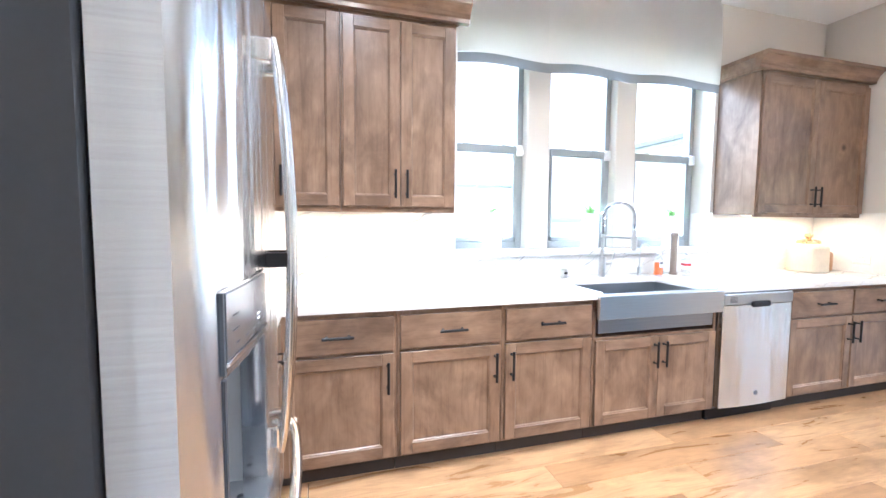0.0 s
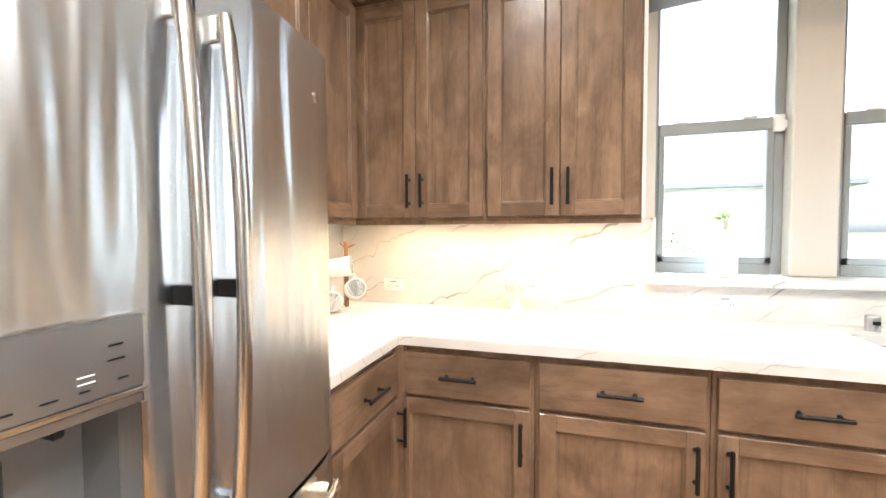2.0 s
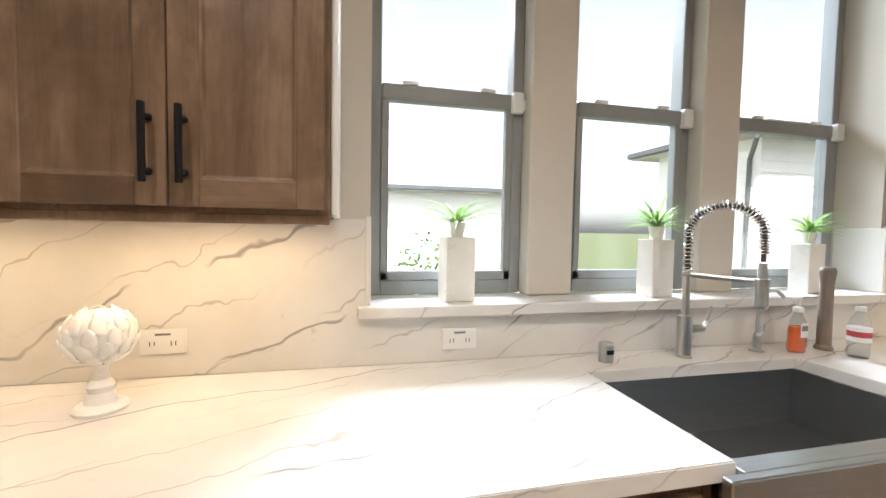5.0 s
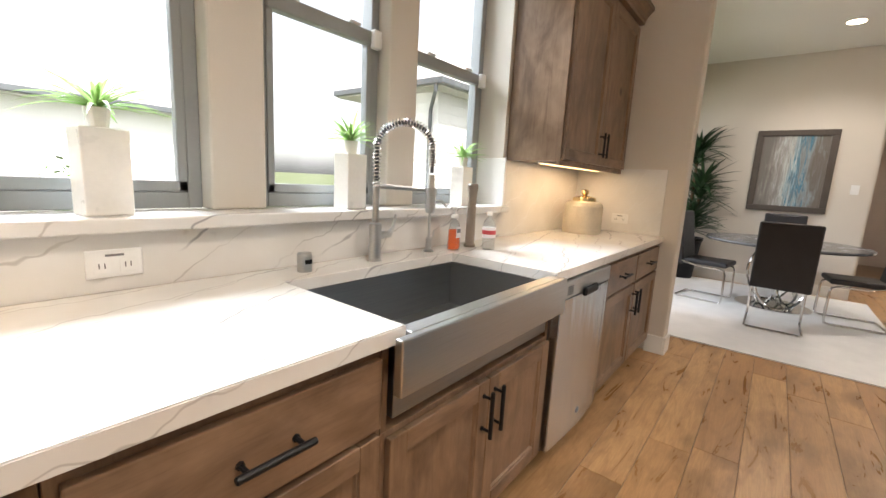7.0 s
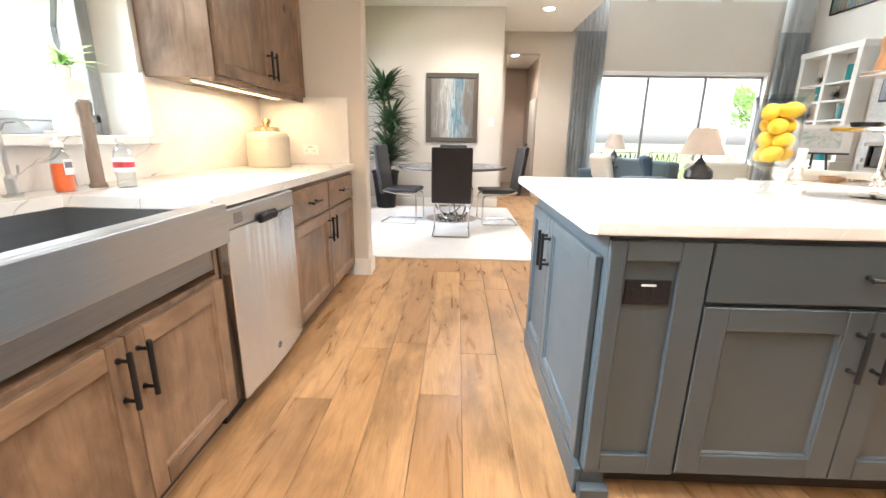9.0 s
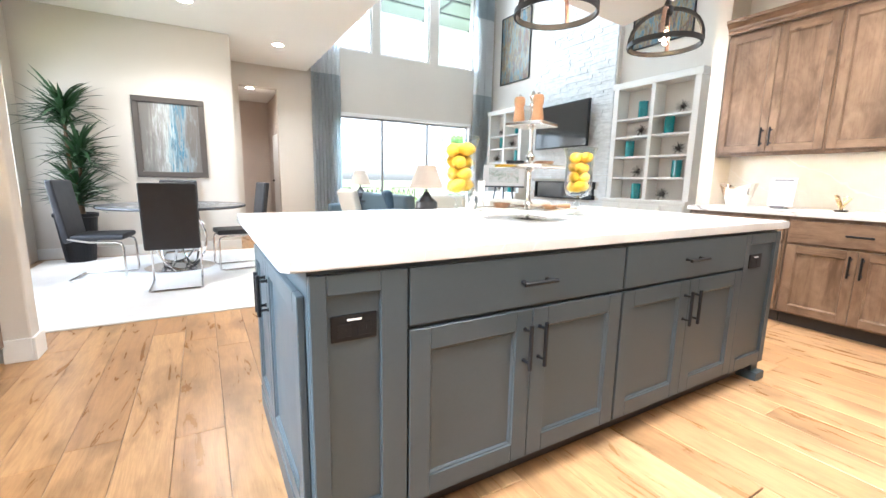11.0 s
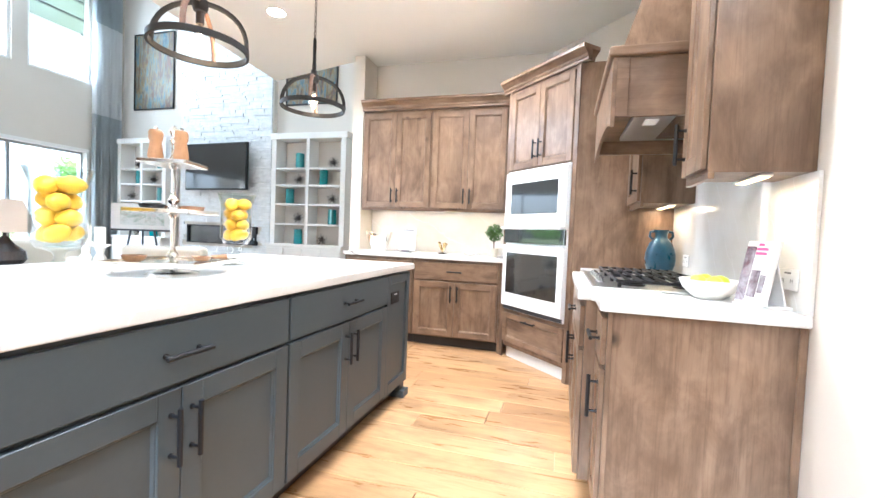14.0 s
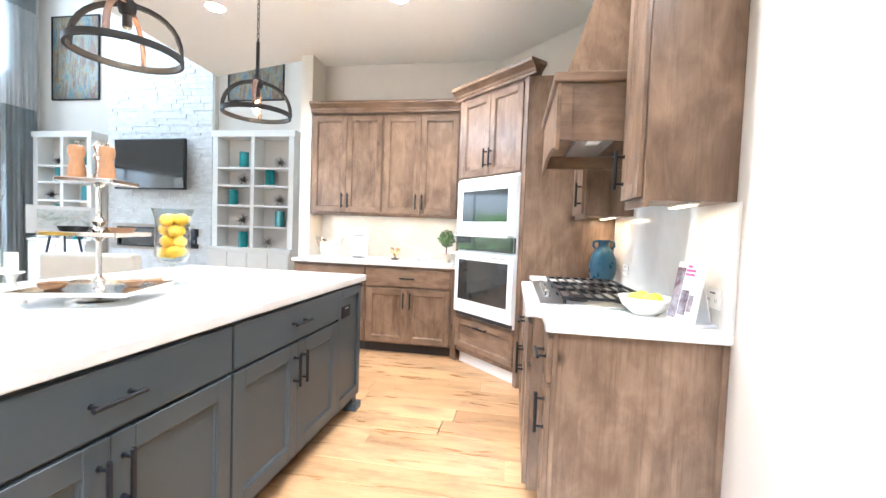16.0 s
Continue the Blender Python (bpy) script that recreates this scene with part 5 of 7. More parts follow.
rng = random.Random(4)
bm = bmesh.new()
clumps(bm, (0, 0, 0.07), 0.15, 160, 0.035, 0.45, rng)
part("foliage", bm, LEAFL, g)


def dining_chair():
    c = thing("dining_chair", "black leather cantilever dining chair with chrome legs", "chair", pose(5.98, 1.41, 0.013, 0, 0, -90), "chairs round the table")
    # local: sitter faces +y
    part("seat", box(-0.22, 0.22, -0.20, 0.24, 0.42, 0.475, 0.02, 3), LEATHER, c)
    bm = box(-0.225, 0.225, -0.03, 0.03, 0.40, 1.02, 0.018, 3)
    for v in bm.verts:
        v.co.y += -0.235 - 0.14 * (v.co.z - 0.42) + 0.03 * math.sin((v.co.z - 0.4) * 5)
    part("backrest", bm, LEATHER, c)
    for s in (-1, 1):
        pts = [(s * 0.215, -0.22, 0.44), (s * 0.215, -0.05, 0.405), (s * 0.215, 0.17, 0.40), (s * 0.215, 0.215, 0.385), (s * 0.215, 0.23, 0.34), (s * 0.215, 0.235, 0.06), (s * 0.215, 0.225, 0.022), (s * 0.215, 0.19, 0.012), (s * 0.215, -0.22, 0.012)]
        smooth(part("leg", tube(pts, 0.0115, 8), CHROME, c), 60)
    part("stretcher", tube([(-0.215, -0.22, 0.012), (-0.20, -0.25, 0.012), (0.20, -0.25, 0.012), (0.215, -0.22, 0.012)], 0.0115, 8), CHROME, c)
    return c


ch = dining_chair()
copy_thing(ch, pose(6.70, 2.08, 0.013, 0, 0, 180 - 8))
copy_thing(ch, pose(6.70, 0.80, 0.013, 0, 0, 6))
copy_thing(ch, pose(7.85, 1.42, 0.013, 0, 0, 90))


def framed(name, label, m, w, hgt, mat, fr=DARK, t=0.06):
    p = thing(name, label, "picture", m)
    bm = box(-w / 2, w / 2, -0.035, 0, -hgt / 2, -hgt / 2 + t, 0.006)
    box(-w / 2, w / 2, -0.035, 0, hgt / 2 - t, hgt / 2, 0.006, bm=bm)
    box(-w / 2, -w / 2 + t, -0.035, 0, -hgt / 2 + t, hgt / 2 - t, 0.006, bm=bm)
    box(w / 2 - t, w / 2, -0.035, 0, -hgt / 2 + t, hgt / 2 - t, 0.006, bm=bm)
    part("frame", bm, fr, p)
    part("canvas", box(-w / 2 + t, w / 2 - t, -0.015, -0.003, -hgt / 2 + t, hgt / 2 - t), mat, p)


framed("framed_painting", "dark framed abstract painting in blue, white and grey", pose(8.199, 1.46, 1.605, 0, 0, -90), 0.84, 1.07, ART1, plain("bronze_frame", (0.10, 0.085, 0.075), 0.4, 0.3), 0.075)
o = thing("light_switch", "white rocker light switch on the dining wall", "switch", pose(8.1995, 0.81, 1.395, 0, 0, -90))
part("plate", box(-0.04, 0.04, -0.006, 0, -0.06, 0.06, 0.003), VINYL, o)
part("rocker", box(-0.015, 0.015, -0.010, -0.006, -0.03, 0.03, 0.002), VINYL, o)

pl = thing("dracaena_plant", "tall potted dracaena with spiky dark green leaf heads", "plant", pose(7.9, 2.52, 0.013))
part("pot", lathe([(0.0, 0.0), (0.15, 0.0), (0.21, 0.55), (0.225, 0.56), (0.225, 0.60), (0.20, 0.60), (0.19, 0.54), (0, 0.54)], 28), BLACK, pl)
part("soil", lathe([(0.19, 0.545), (0.0, 0.56)], 20), BARK, pl)
rng = random.Random(7)
for bx, by, ht in ((0.0, 0.0, 1.90), (0.05, -0.06, 1.42), (-0.06, -0.04, 0.98)):
    part("trunk", tube([(bx, by, 0.54), (bx * 1.3, by * 1.2, 0.54 + (ht - 0.54) * 0.5), (bx * 1.5, by * 1.5, ht)], [0.025, 0.02, 0.016], 8), BARK, pl)
    bm = bmesh.new()
    for k in range(120):
        blade(bm, (bx * 1.5, by * 1.5, ht - 0.28 * rng.random()), rng.uniform(0, 6.28), rng.uniform(0.30, 0.55), 0.042, rng.uniform(-0.1, 1.4), rng.uniform(0.05, 0.45), 5)
    part("leaf_head", bm, LEAFD, pl)

# ---- living area ----
fp = thing("stone_chimney_breast", "white stacked ledge stone chimney breast", "fireplace", kind="structure")
rng = random.Random(3)
verts, faces, stones = [], [], 0
STONE_FACES = ((4, 7, 6, 5), (0, 4, 5, 1), (1, 5, 6, 2), (2, 6, 7, 3), (3, 7, 4, 0))
z = 0.0
while z < TALL - 0.05:
    hgt = rng.choice((0.035, 0.045, 0.055, 0.065))
    x = 6.10
    while x < 8.10:
        ln = rng.uniform(0.12, 0.42)
        x1 = min(8.10, x + ln)
        y = -5.06 + rng.uniform(0.018, 0.036)
        if not (0.74 < z + hgt * 0.5 < 1.16 and 6.33 < (x + x1) / 2 < 7.92):
            a, c_, e, f = x + 0.002, x1 - 0.002, z + 0.002, z + hgt - 0.002
            vs = [(a, -5.06, e), (c_, -5.06, e), (c_, -5.06, f), (a, -5.06, f), (a, y, e), (c_, y, e), (c_, y, f), (a, y, f)]
            if z > 1.18 and stones < 300:
                me = bpy.data.meshes.new("stone")
                me.from_pydata(vs, [], STONE_FACES)
                me.materials.append(STONEW)
                new("stone", me).parent = fp
                stones += 1
            else:
                i = len(verts)
                verts += vs
                faces += [tuple(k + i for k in q) for q in STONE_FACES]
        x = x1
    z += hgt
me = bpy.data.meshes.new("ledge_stones")
me.from_pydata(verts, [], faces)
me.materials.append(STONEW)
tagged(new("ledge_stones", me), "stacked white ledge stones", kind="stuff").parent = fp
b_ = thing("electric_fireplace", "wide black linear fireplace insert in the stone wall", "fireplace")
bm = box(6.355, 7.89, -5.058, -5.0, 0.79, 0.81)
box(6.355, 7.89, -5.058, -5.0, 1.10, 1.12, bm=bm)
box(6.355, 6.385, -5.058, -5.0, 0.81, 1.10, bm=bm)
box(7.86, 7.89, -5.058, -5.0, 0.81, 1.10, bm=bm)
part("frame", bm, BLACK, b_)
part("glass", box(6.385, 7.86, -5.05, -5.03, 0.81, 1.10), SCREEN, b_)
tv = thing("television", "large flat black television mounted on the stone", "television", pose(7.14, -4.90, 2.16, 0, 0, 176))
part("screen", box(-0.70, 0.70, -0.031, -0.028, -0.385, 0.385), SCREEN, tv)
part("bezel", box(-0.72, 0.72, -0.028, 0.02, -0.41, 0.41, 0.006, 2), BLACK, tv)
part("wall_mount", box(-0.2, 0.2, 0.02, 0.13, -0.15, 0.15), DARK, tv)

BALL = {}


def bookcase(x0, x1, flip):
    b_ = thing("bookcase", "white built-in bookcase with five shelf rows over cabinet doors", "bookcase", kind="")
    y0, y1 = -5.149, -4.86
    zt, zb = 2.60, 0.86
    part("back", box(x0, x1, y0, y0 + 0.015, zb, zt), WALL, b_)
    for a, c_ in ((x0, x0 + 0.09), (x1 - 0.09, x1), ((x0 + x1) / 2 - 0.03, (x0 + x1) / 2 + 0.03)):
        part("upright", box(a, c_, y0 + 0.015, y1, zb, zt, 0.003), TRIM, b_)
    part("header", box(x0 - 0.02, x1 + 0.02, y0, y1 + 0.01, zt, zt + 0.10, 0.004), TRIM, b_)
    part("base_top", box(x0 - 0.02, x1 + 0.02, y0, y1 + 0.10, zb - 0.04, zb, 0.004), TRIM, b_)
    part("base", box(x0, x1, y0, y1 + 0.08, 0.0, zb - 0.04), TRIM, b_)
    n = 4
    for k in range(n):
        w_ = (x1 - x0) / n
        part("base_door", box(x0 + k * w_ + 0.01, x0 + (k + 1) * w_ - 0.01, y1 + 0.08, y1 + 0.10, 0.10, zb - 0.07, 0.003), TRIM, b_)
    rows = [zb, 1.205, 1.535, 1.85, 2.13]
    m_ = (x0 + x1) / 2
    for zz in rows[1:]:
        for a, c_ in ((x0 + 0.09, m_ - 0.03), (m_ + 0.03, x1 - 0.09)):
            part("shelf", box(a, c_, y0 + 0.015, y1 - 0.01, zz - 0.03, zz, 0.002), TRIM, b_)
    for i, zz in enumerate(rows):
        for j, cx in enumerate(((x0 + 0.09 + m_ - 0.03) / 2, (x1 - 0.09 + m_ + 0.03) / 2)):
            place((i + j + flip) % 2, cx + 0.09 * (-1 if (i + j) % 3 else 1), zz)


def place(kind, x, z):
    key = "vase" if kind else "star"
    m = pose(x, -4.98, z)
    if key in BALL:
        copy_thing(BALL[key], m)
        return
    if kind:
        o = thing("shelf_vase", "turquoise glass cylinder vase on a shelf", "vase", m, "shelf vases")
        part("glass", lathe([(0.0, 0.0), (0.068, 0.0), (0.07, 0.01), (0.07, 0.25), (0.062, 0.25), (0.062, 0.02), (0, 0.02)], 20), TEALG, o)
    else:
        o = thing("spiky_ornament", "dark spiky metal ball ornament on a shelf", "ornament", m, "shelf ornaments")
        rg = random.Random(5)
        bm = lathe([(0.0, 0.06), (0.02, 0.07), (0.026, 0.09), (0.02, 0.11), (0, 0.12)], 10)
        for k in range(46):
            d_ = Vector((rg.gauss(0, 1), rg.gauss(0, 1), rg.gauss(0, 1))).normalized()
            if d_.z < -0.85:
                d_.z = -0.85
            tube([Vector((0, 0, 0.09)), Vector((0, 0, 0.09)) + d_ * 0.105], [0.005, 0.0012], 4, bm)
        part("burr", bm, BRONZE, o)
    BALL[key] = o


bookcase(4.55, 5.95, 0)
bookcase(8.25, 9.45, 1)
framed("tall_painting", "tall abstract painting in ochre, teal and red", pose(8.90, -5.149, 4.04, 0, 0, 180), 1.0, 1.46, ART2, BLACK, 0.02)
framed("second_painting", "abstract painting in ochre and teal over the bookcase", pose(5.40, -5.149, 3.95, 0, 0, 180), 1.0, 1.42, ART2, BLACK, 0.02)


def curtain(y0, y1, z0, z1, bands):
    c = thing("curtain", "floor-length grey curtain with a white band, gathered in folds", "curtain", None, "living room curtains")
    for nm, a, b2, mt in bands:
        bm = bmesh.new()
        n = 60
        top = [bm.verts.new((9.60 + 0.035 * math.sin(i * 0.85) + 0.012 * math.sin(i * 0.31), y0 + (y1 - y0) * i / n, b2)) for i in range(n + 1)]
        bot = [bm.verts.new((9.60 + 0.040 * math.sin(i * 0.85 + 0.15) + 0.014 * math.sin(i * 0.31), y0 + (y1 - y0) * i / n, a)) for i in range(n + 1)]
        for i in range(n):
            bm.faces.new((top[i], top[i + 1], bot[i + 1], bot[i]))
        bmesh.ops.solidify(bm, geom=bm.faces, thickness=0.004)
        smooth(part(nm, bm, mt, c), 60)


BANDS = (("lower_panel", 0.02, 3.09, CURT), ("white_band", 3.09, 4.77, CURTW), ("upper_panel", 4.77, 5.72, CURT))
curtain(-1.36, -0.80, 0.02, 5.72, BANDS)
curtain(-5.04, -4.52, 0.02, 5.72, BANDS)
rod = thing("curtain_rod", "dark metal curtain rod with round finials", "curtain rod")
part("pole", tube([(9.60, -5.10, 5.76), (9.60, -0.76, 5.76)], 0.032, 10), BRONZE, rod)
for y in (-4.75, -0.90):
    part("bracket", box(9.60, 9.70, y - 0.012, y + 0.012, 5.745, 5.775), BRONZE, rod)

def sofa(m, w, name, label, mat, seats):
    s = thing(name, label, "sofa" if seats > 1 else "armchair", m)
    part("base", box(-w / 2, w / 2, -0.42, 0.42, 0.10, 0.30, 0.03, 3), mat, s)
    part("back", box(-w / 2, w / 2, 0.22, 0.44, 0.30, 0.84, 0.06, 4), mat, s)
    for x in (-w / 2 + 0.08, w / 2 - 0.08):
        part("arm", box(x - 0.09, x + 0.09, -0.42, 0.40, 0.30, 0.62, 0.05, 4), mat, s)
    cw = (w - 0.34) / seats
    for k in range(seats):
        x = -w / 2 + 0.17 + cw * (k + 0.5)
        part("seat_cushion", box(x - cw / 2 + 0.005, x + cw / 2 - 0.005, -0.43, 0.22, 0.30, 0.46, 0.045, 4), mat, s)
    for x in (-w / 2 + 0.1, w / 2 - 0.1):
        for y in (-0.36, 0.36):
            part("leg", lathe([(0.018, 0), (0.026, 0.10), (0, 0.10)], 10, at=(x, y, 0)), BRONZE, s)
    return s


sofa(pose(8.35, -1.45, 0, 0, 0, 185), 1.9, "sofa", "blue-grey fabric sofa with loose cushions near the patio door", SOFA, 2)
for x, y, rz, mt, lb in ((8.55, -1.05, 20, CREAM, "cream square cushion on the sofa"), (8.05, -1.62, -15, PILLOW, "navy square cushion leaning on the sofa")):
    p = tagged(part("cushion", box(-0.25, 0.25, -0.07, 0.07, -0.22, 0.22, 0.065, 4), mt), lb, "cushion")
    p.matrix_basis = pose(x, y - 0.12, 0.70, 16, 0, rz + 180)
sofa(pose(7.55, -2.55, 0, 0, 0, -120), 0.85, "armchair", "cream upholstered armchair facing the fireplace", CREAM, 1)
sofa(pose(6.0, -3.2, 0, 0, 0, 20), 0.95, "armchair", "cream upholstered armchair near the bookcase", CREAM, 1)


def table_lamp(x, y, zt, k=1.0):
    tb = thing("side_table", "small dark round side table under a lamp", "table", pose(x, y, 0))
    part("top", lathe([(0, zt - 0.03), (0.28, zt - 0.03), (0.28, zt), (0, zt)], 28), TABLE, tb)
    part("stem", lathe([(0.16, 0), (0.16, 0.02), (0.025, 0.04), (0.025, zt - 0.03), (0, zt - 0.03)], 16), BRONZE, tb)
    l = thing("table_lamp", "smoky glass gourd table lamp with a beige tapered shade", "table lamp", pose(x, y, zt), "table lamps")
    part("base", lathe([(0, 0), (0.09 * k, 0), (0.14 * k, 0.07 * k), (0.13 * k, 0.14 * k), (0.06 * k, 0.20 * k), (0.03 * k, 0.25 * k), (0.012, 0.27 * k), (0.012, 0.36 * k), (0, 0.36 * k)], 24), SMOKE, l)
    b2 = lathe([(0.21 * k, 0.30 * k), (0.11 * k, 0.57 * k), (0.106 * k, 0.57 * k), (0.206 * k, 0.30 * k), (0.21 * k, 0.30 * k)], 32)
    smooth(part("shade", b2, SHADEF, l))


table_lamp(5.64, -1.22, 0.70)
table_lamp(9.25, -1.62, 0.68)
e = thing("display_easel", "printed site plan board on a dark easel", "easel", pose(7.05, -3.50, 0, 0, 0, 231))
part("board", box(-0.36, 0.36, -0.02, 0.0, 1.02, 1.38, 0.002), PAPER, e)
part("plan_print", box(-0.26, 0.26, -0.023, -0.0205, 1.08, 1.33), PLAN, e)
for a in ((-0.3, 0.0), (0.3, 0.0), (0.0, 0.4)):
    part("leg", tube([(a[0], a[1], 0), (a[0] * 0.3, 0.03, 1.30)], 0.014, 8), DARK, e)
part("ledge", box(-0.36, 0.36, -0.05, 0.03, 0.995, 1.02), DARK, e)

# ---- things on the north worktop ----
Z = 0.914
f = thing("spring_faucet", "brushed steel spring-neck kitchen faucet with a pull-down head", "faucet", pose(2.02, 2.775, Z))
part("body", lathe([(0.0, 0), (0.030, 0), (0.030, 0.006), (0.025, 0.008), (0.025, 0.15), (0.018, 0.155), (0, 0.155)], 20), STEEL, f)
part("riser", tube([(0, 0, 0.15), (0, 0, 0.32)], 0.013, 12), STEEL, f)
AR = 0.108


def neck(t):
    """Along the neck: up, over an arch towards the front, and down."""
    if t < 0.25:
        return Vector((0, 0, 0.28 + 0.17 * t / 0.25))
    if t < 0.8:
        a = math.pi * (1 - (t - 0.25) / 0.55)
        r = Vector((0.62, -0.78, 0)).normalized() * 1
        return Vector((0, 0, 0.45)) + r * (AR + AR * math.cos(a)) + Vector((0, 0, AR * 0.9 * math.sin(a)))
    r = Vector((0.62, -0.78, 0)).normalized() * 2 * AR
    return r + Vector((0, 0, 0.45 - 0.09 * (t - 0.8) / 0.2))


part("hose", tube([neck(i / 40) for i in range(41)], 0.008, 8), DARK, f)
pts = []
for i in range(640):
    t = 0.02 + 0.92 * i / 639
    p, d = neck(t), (neck(t + 0.004) - neck(t - 0.004)).normalized()
    s = Vector((0.78, 0.62, 0))
    u = d.cross(s).normalized()
    a = i * 2 * math.pi / 14
    pts.append(p + (s * math.cos(a) + u * math.sin(a)) * 0.0155)
part("spring", tube(pts, 0.0026, 5), CHROME, f)
hd = neck(1.0)
part("spray_head", lathe([(0.0, 0.0), (0.017, 0.0), (0.02, 0.01), (0.02, 0.09), (0.015, 0.10), (0.012, 0.15), (0.0, 0.15)], 18, at=(hd.x, hd.y, 0.205)), STEEL, f)
part("support_arm", tube([(0, 0, 0.30), (hd.x * 0.5, hd.y * 0.5, 0.297), (hd.x, hd.y, 0.293)], 0.008, 8, flat=1.3), STEEL, f)
part("clip", lathe([(0.0, 0.0), (0.024, 0.0), (0.024, 0.02), (0, 0.02)], 16, at=(hd.x, hd.y, 0.283)), STEEL, f)
part("lever", tube([(0.02, 0, 0.10), (0.07, -0.01, 0.105), (0.085, -0.012, 0.13), (0.10, -0.015, 0.185)], [0.016, 0.014, 0.007, 0.006], 10), STEEL, f)
f = thing("filter_tap", "small steel filtered-water tap beside the main faucet", "faucet", pose(2.37, 2.79, Z))
part("base", lathe([(0, 0), (0.026, 0), (0.026, 0.005), (0.014, 0.012), (0.014, 0.06), (0.008, 0.07), (0, 0.07)], 16), STEEL, f)
part("spout", tube([(0, 0, 0.06), (0, 0, 0.20), (0.004, -0.02, 0.235), (0.01, -0.06, 0.24), (0.012, -0.085, 0.22)], 0.0065, 8), STEEL, f)
part("lever", tube([(0, 0, 0.05), (0.03, 0, 0.07), (0.035, 0, 0.10)], 0.004, 6), STEEL, f)
o = thing("air_gap_cap", "short steel air-gap cap on the worktop", "sink fitting", pose(1.70, 2.775, Z))
part("cap", lathe([(0, 0), (0.025, 0), (0.025, 0.06), (0.022, 0.066), (0, 0.066)], 20), STEEL, o)
part("vent", box(-0.012, 0.012, -0.027, -0.02, 0.03, 0.045), BLACK, o)

b_ = thing("soap_bottle", "orange hand soap in a clear pump bottle", "soap bottle", pose(2.52, 2.755, Z))
part("bottle", lathe([(0, 0), (0.036, 0), (0.040, 0.02), (0.037, 0.09), (0.030, 0.125), (0.016, 0.145), (0.016, 0.155), (0, 0.155)], 24, squash=0.65), WATER, b_)
part("liquid", lathe([(0, 0.003), (0.034, 0.003), (0.038, 0.02), (0.0355, 0.088), (0.034, 0.098), (0, 0.098)], 24, squash=0.62), ORANGE, b_)
part("label", box(-0.018, 0.018, -0.0275, -0.0255, 0.06, 0.115, 0.001), LABEL, b_)
part("label_print", box(-0.014, 0.014, -0.0282, -0.0276, 0.085, 0.105), INK, b_)
bm = lathe([(0, 0.155), (0.018, 0.155), (0.018, 0.172), (0.006, 0.176), (0.006, 0.198), (0, 0.198)], 14)
box(-0.035, 0.014, -0.008, 0.008, 0.198, 0.212, 0.003, bm=bm)
part("pump", bm, VINYL, b_)
p_ = thing("towel_post", "upright turned grey-brown wooden paper towel post", "towel holder", pose(2.665, 2.76, Z))
part("post", lathe([(0, 0), (0.030, 0), (0.030, 0.01), (0.024, 0.02), (0.022, 0.26), (0.027, 0.30), (0.027, 0.315), (0.022, 0.325), (0, 0.325)], 20), plain("driftwood", (0.21, 0.165, 0.13), 0.6, vary=0.2, big=6, stretch=(6, 6, 1)), p_)
b_ = thing("water_bottle", "clear plastic water bottle with a white cap and label", "bottle", pose(2.68, 2.655, Z))
part("bottle", lathe([(0, 0), (0.030, 0), (0.033, 0.01), (0.031, 0.04), (0.033, 0.05), (0.031, 0.10), (0.033, 0.12), (0.026, 0.145), (0.012, 0.165), (0.012, 0.172), (0, 0.172)], 22), WATER, b_)
part("label", lathe([(0.0335, 0.06), (0.0345, 0.061), (0.0345, 0.112), (0.0335, 0.113)], 22), LABEL, b_)
part("label_band", lathe([(0.0345, 0.078), (0.035, 0.079), (0.035, 0.098), (0.0345, 0.099)], 22), REDINK, b_)
part("cap", lathe([(0, 0.172), (0.0155, 0.172), (0.0155, 0.188), (0.014, 0.19), (0, 0.19)], 18), VINYL, b_)

for x, y, k, lb in ((3.98, 2.66, 1.0, "large beige stoneware canister with a gold-topped lid"), (4.20, 2.72, 0.72, "smaller brown stoneware canister with a lid")):
    c = thing("canister", lb, "canister", pose(x, y, Z), "canisters")
    part("jar", lathe([(0, 0), (0.135 * k, 0), (0.14 * k, 0.01), (0.138 * k, 0.20 * k), (0.125 * k, 0.225 * k), (0.08 * k, 0.235 * k), (0, 0.235 * k)], 32), STONEWARE if k == 1 else MILLW, c)
    l_ = part("lid", lathe([(0, 0.236 * k), (0.085 * k, 0.236 * k), (0.08 * k, 0.262 * k), (0.03 * k, 0.275 * k), (0, 0.276 * k)], 28), BRASS, c)
    part("knob", lathe([(0.012 * k, 0.274 * k), (0.03 * k, 0.295 * k), (0.028 * k, 0.315 * k), (0, 0.322 * k)], 18), BRASS, l_)

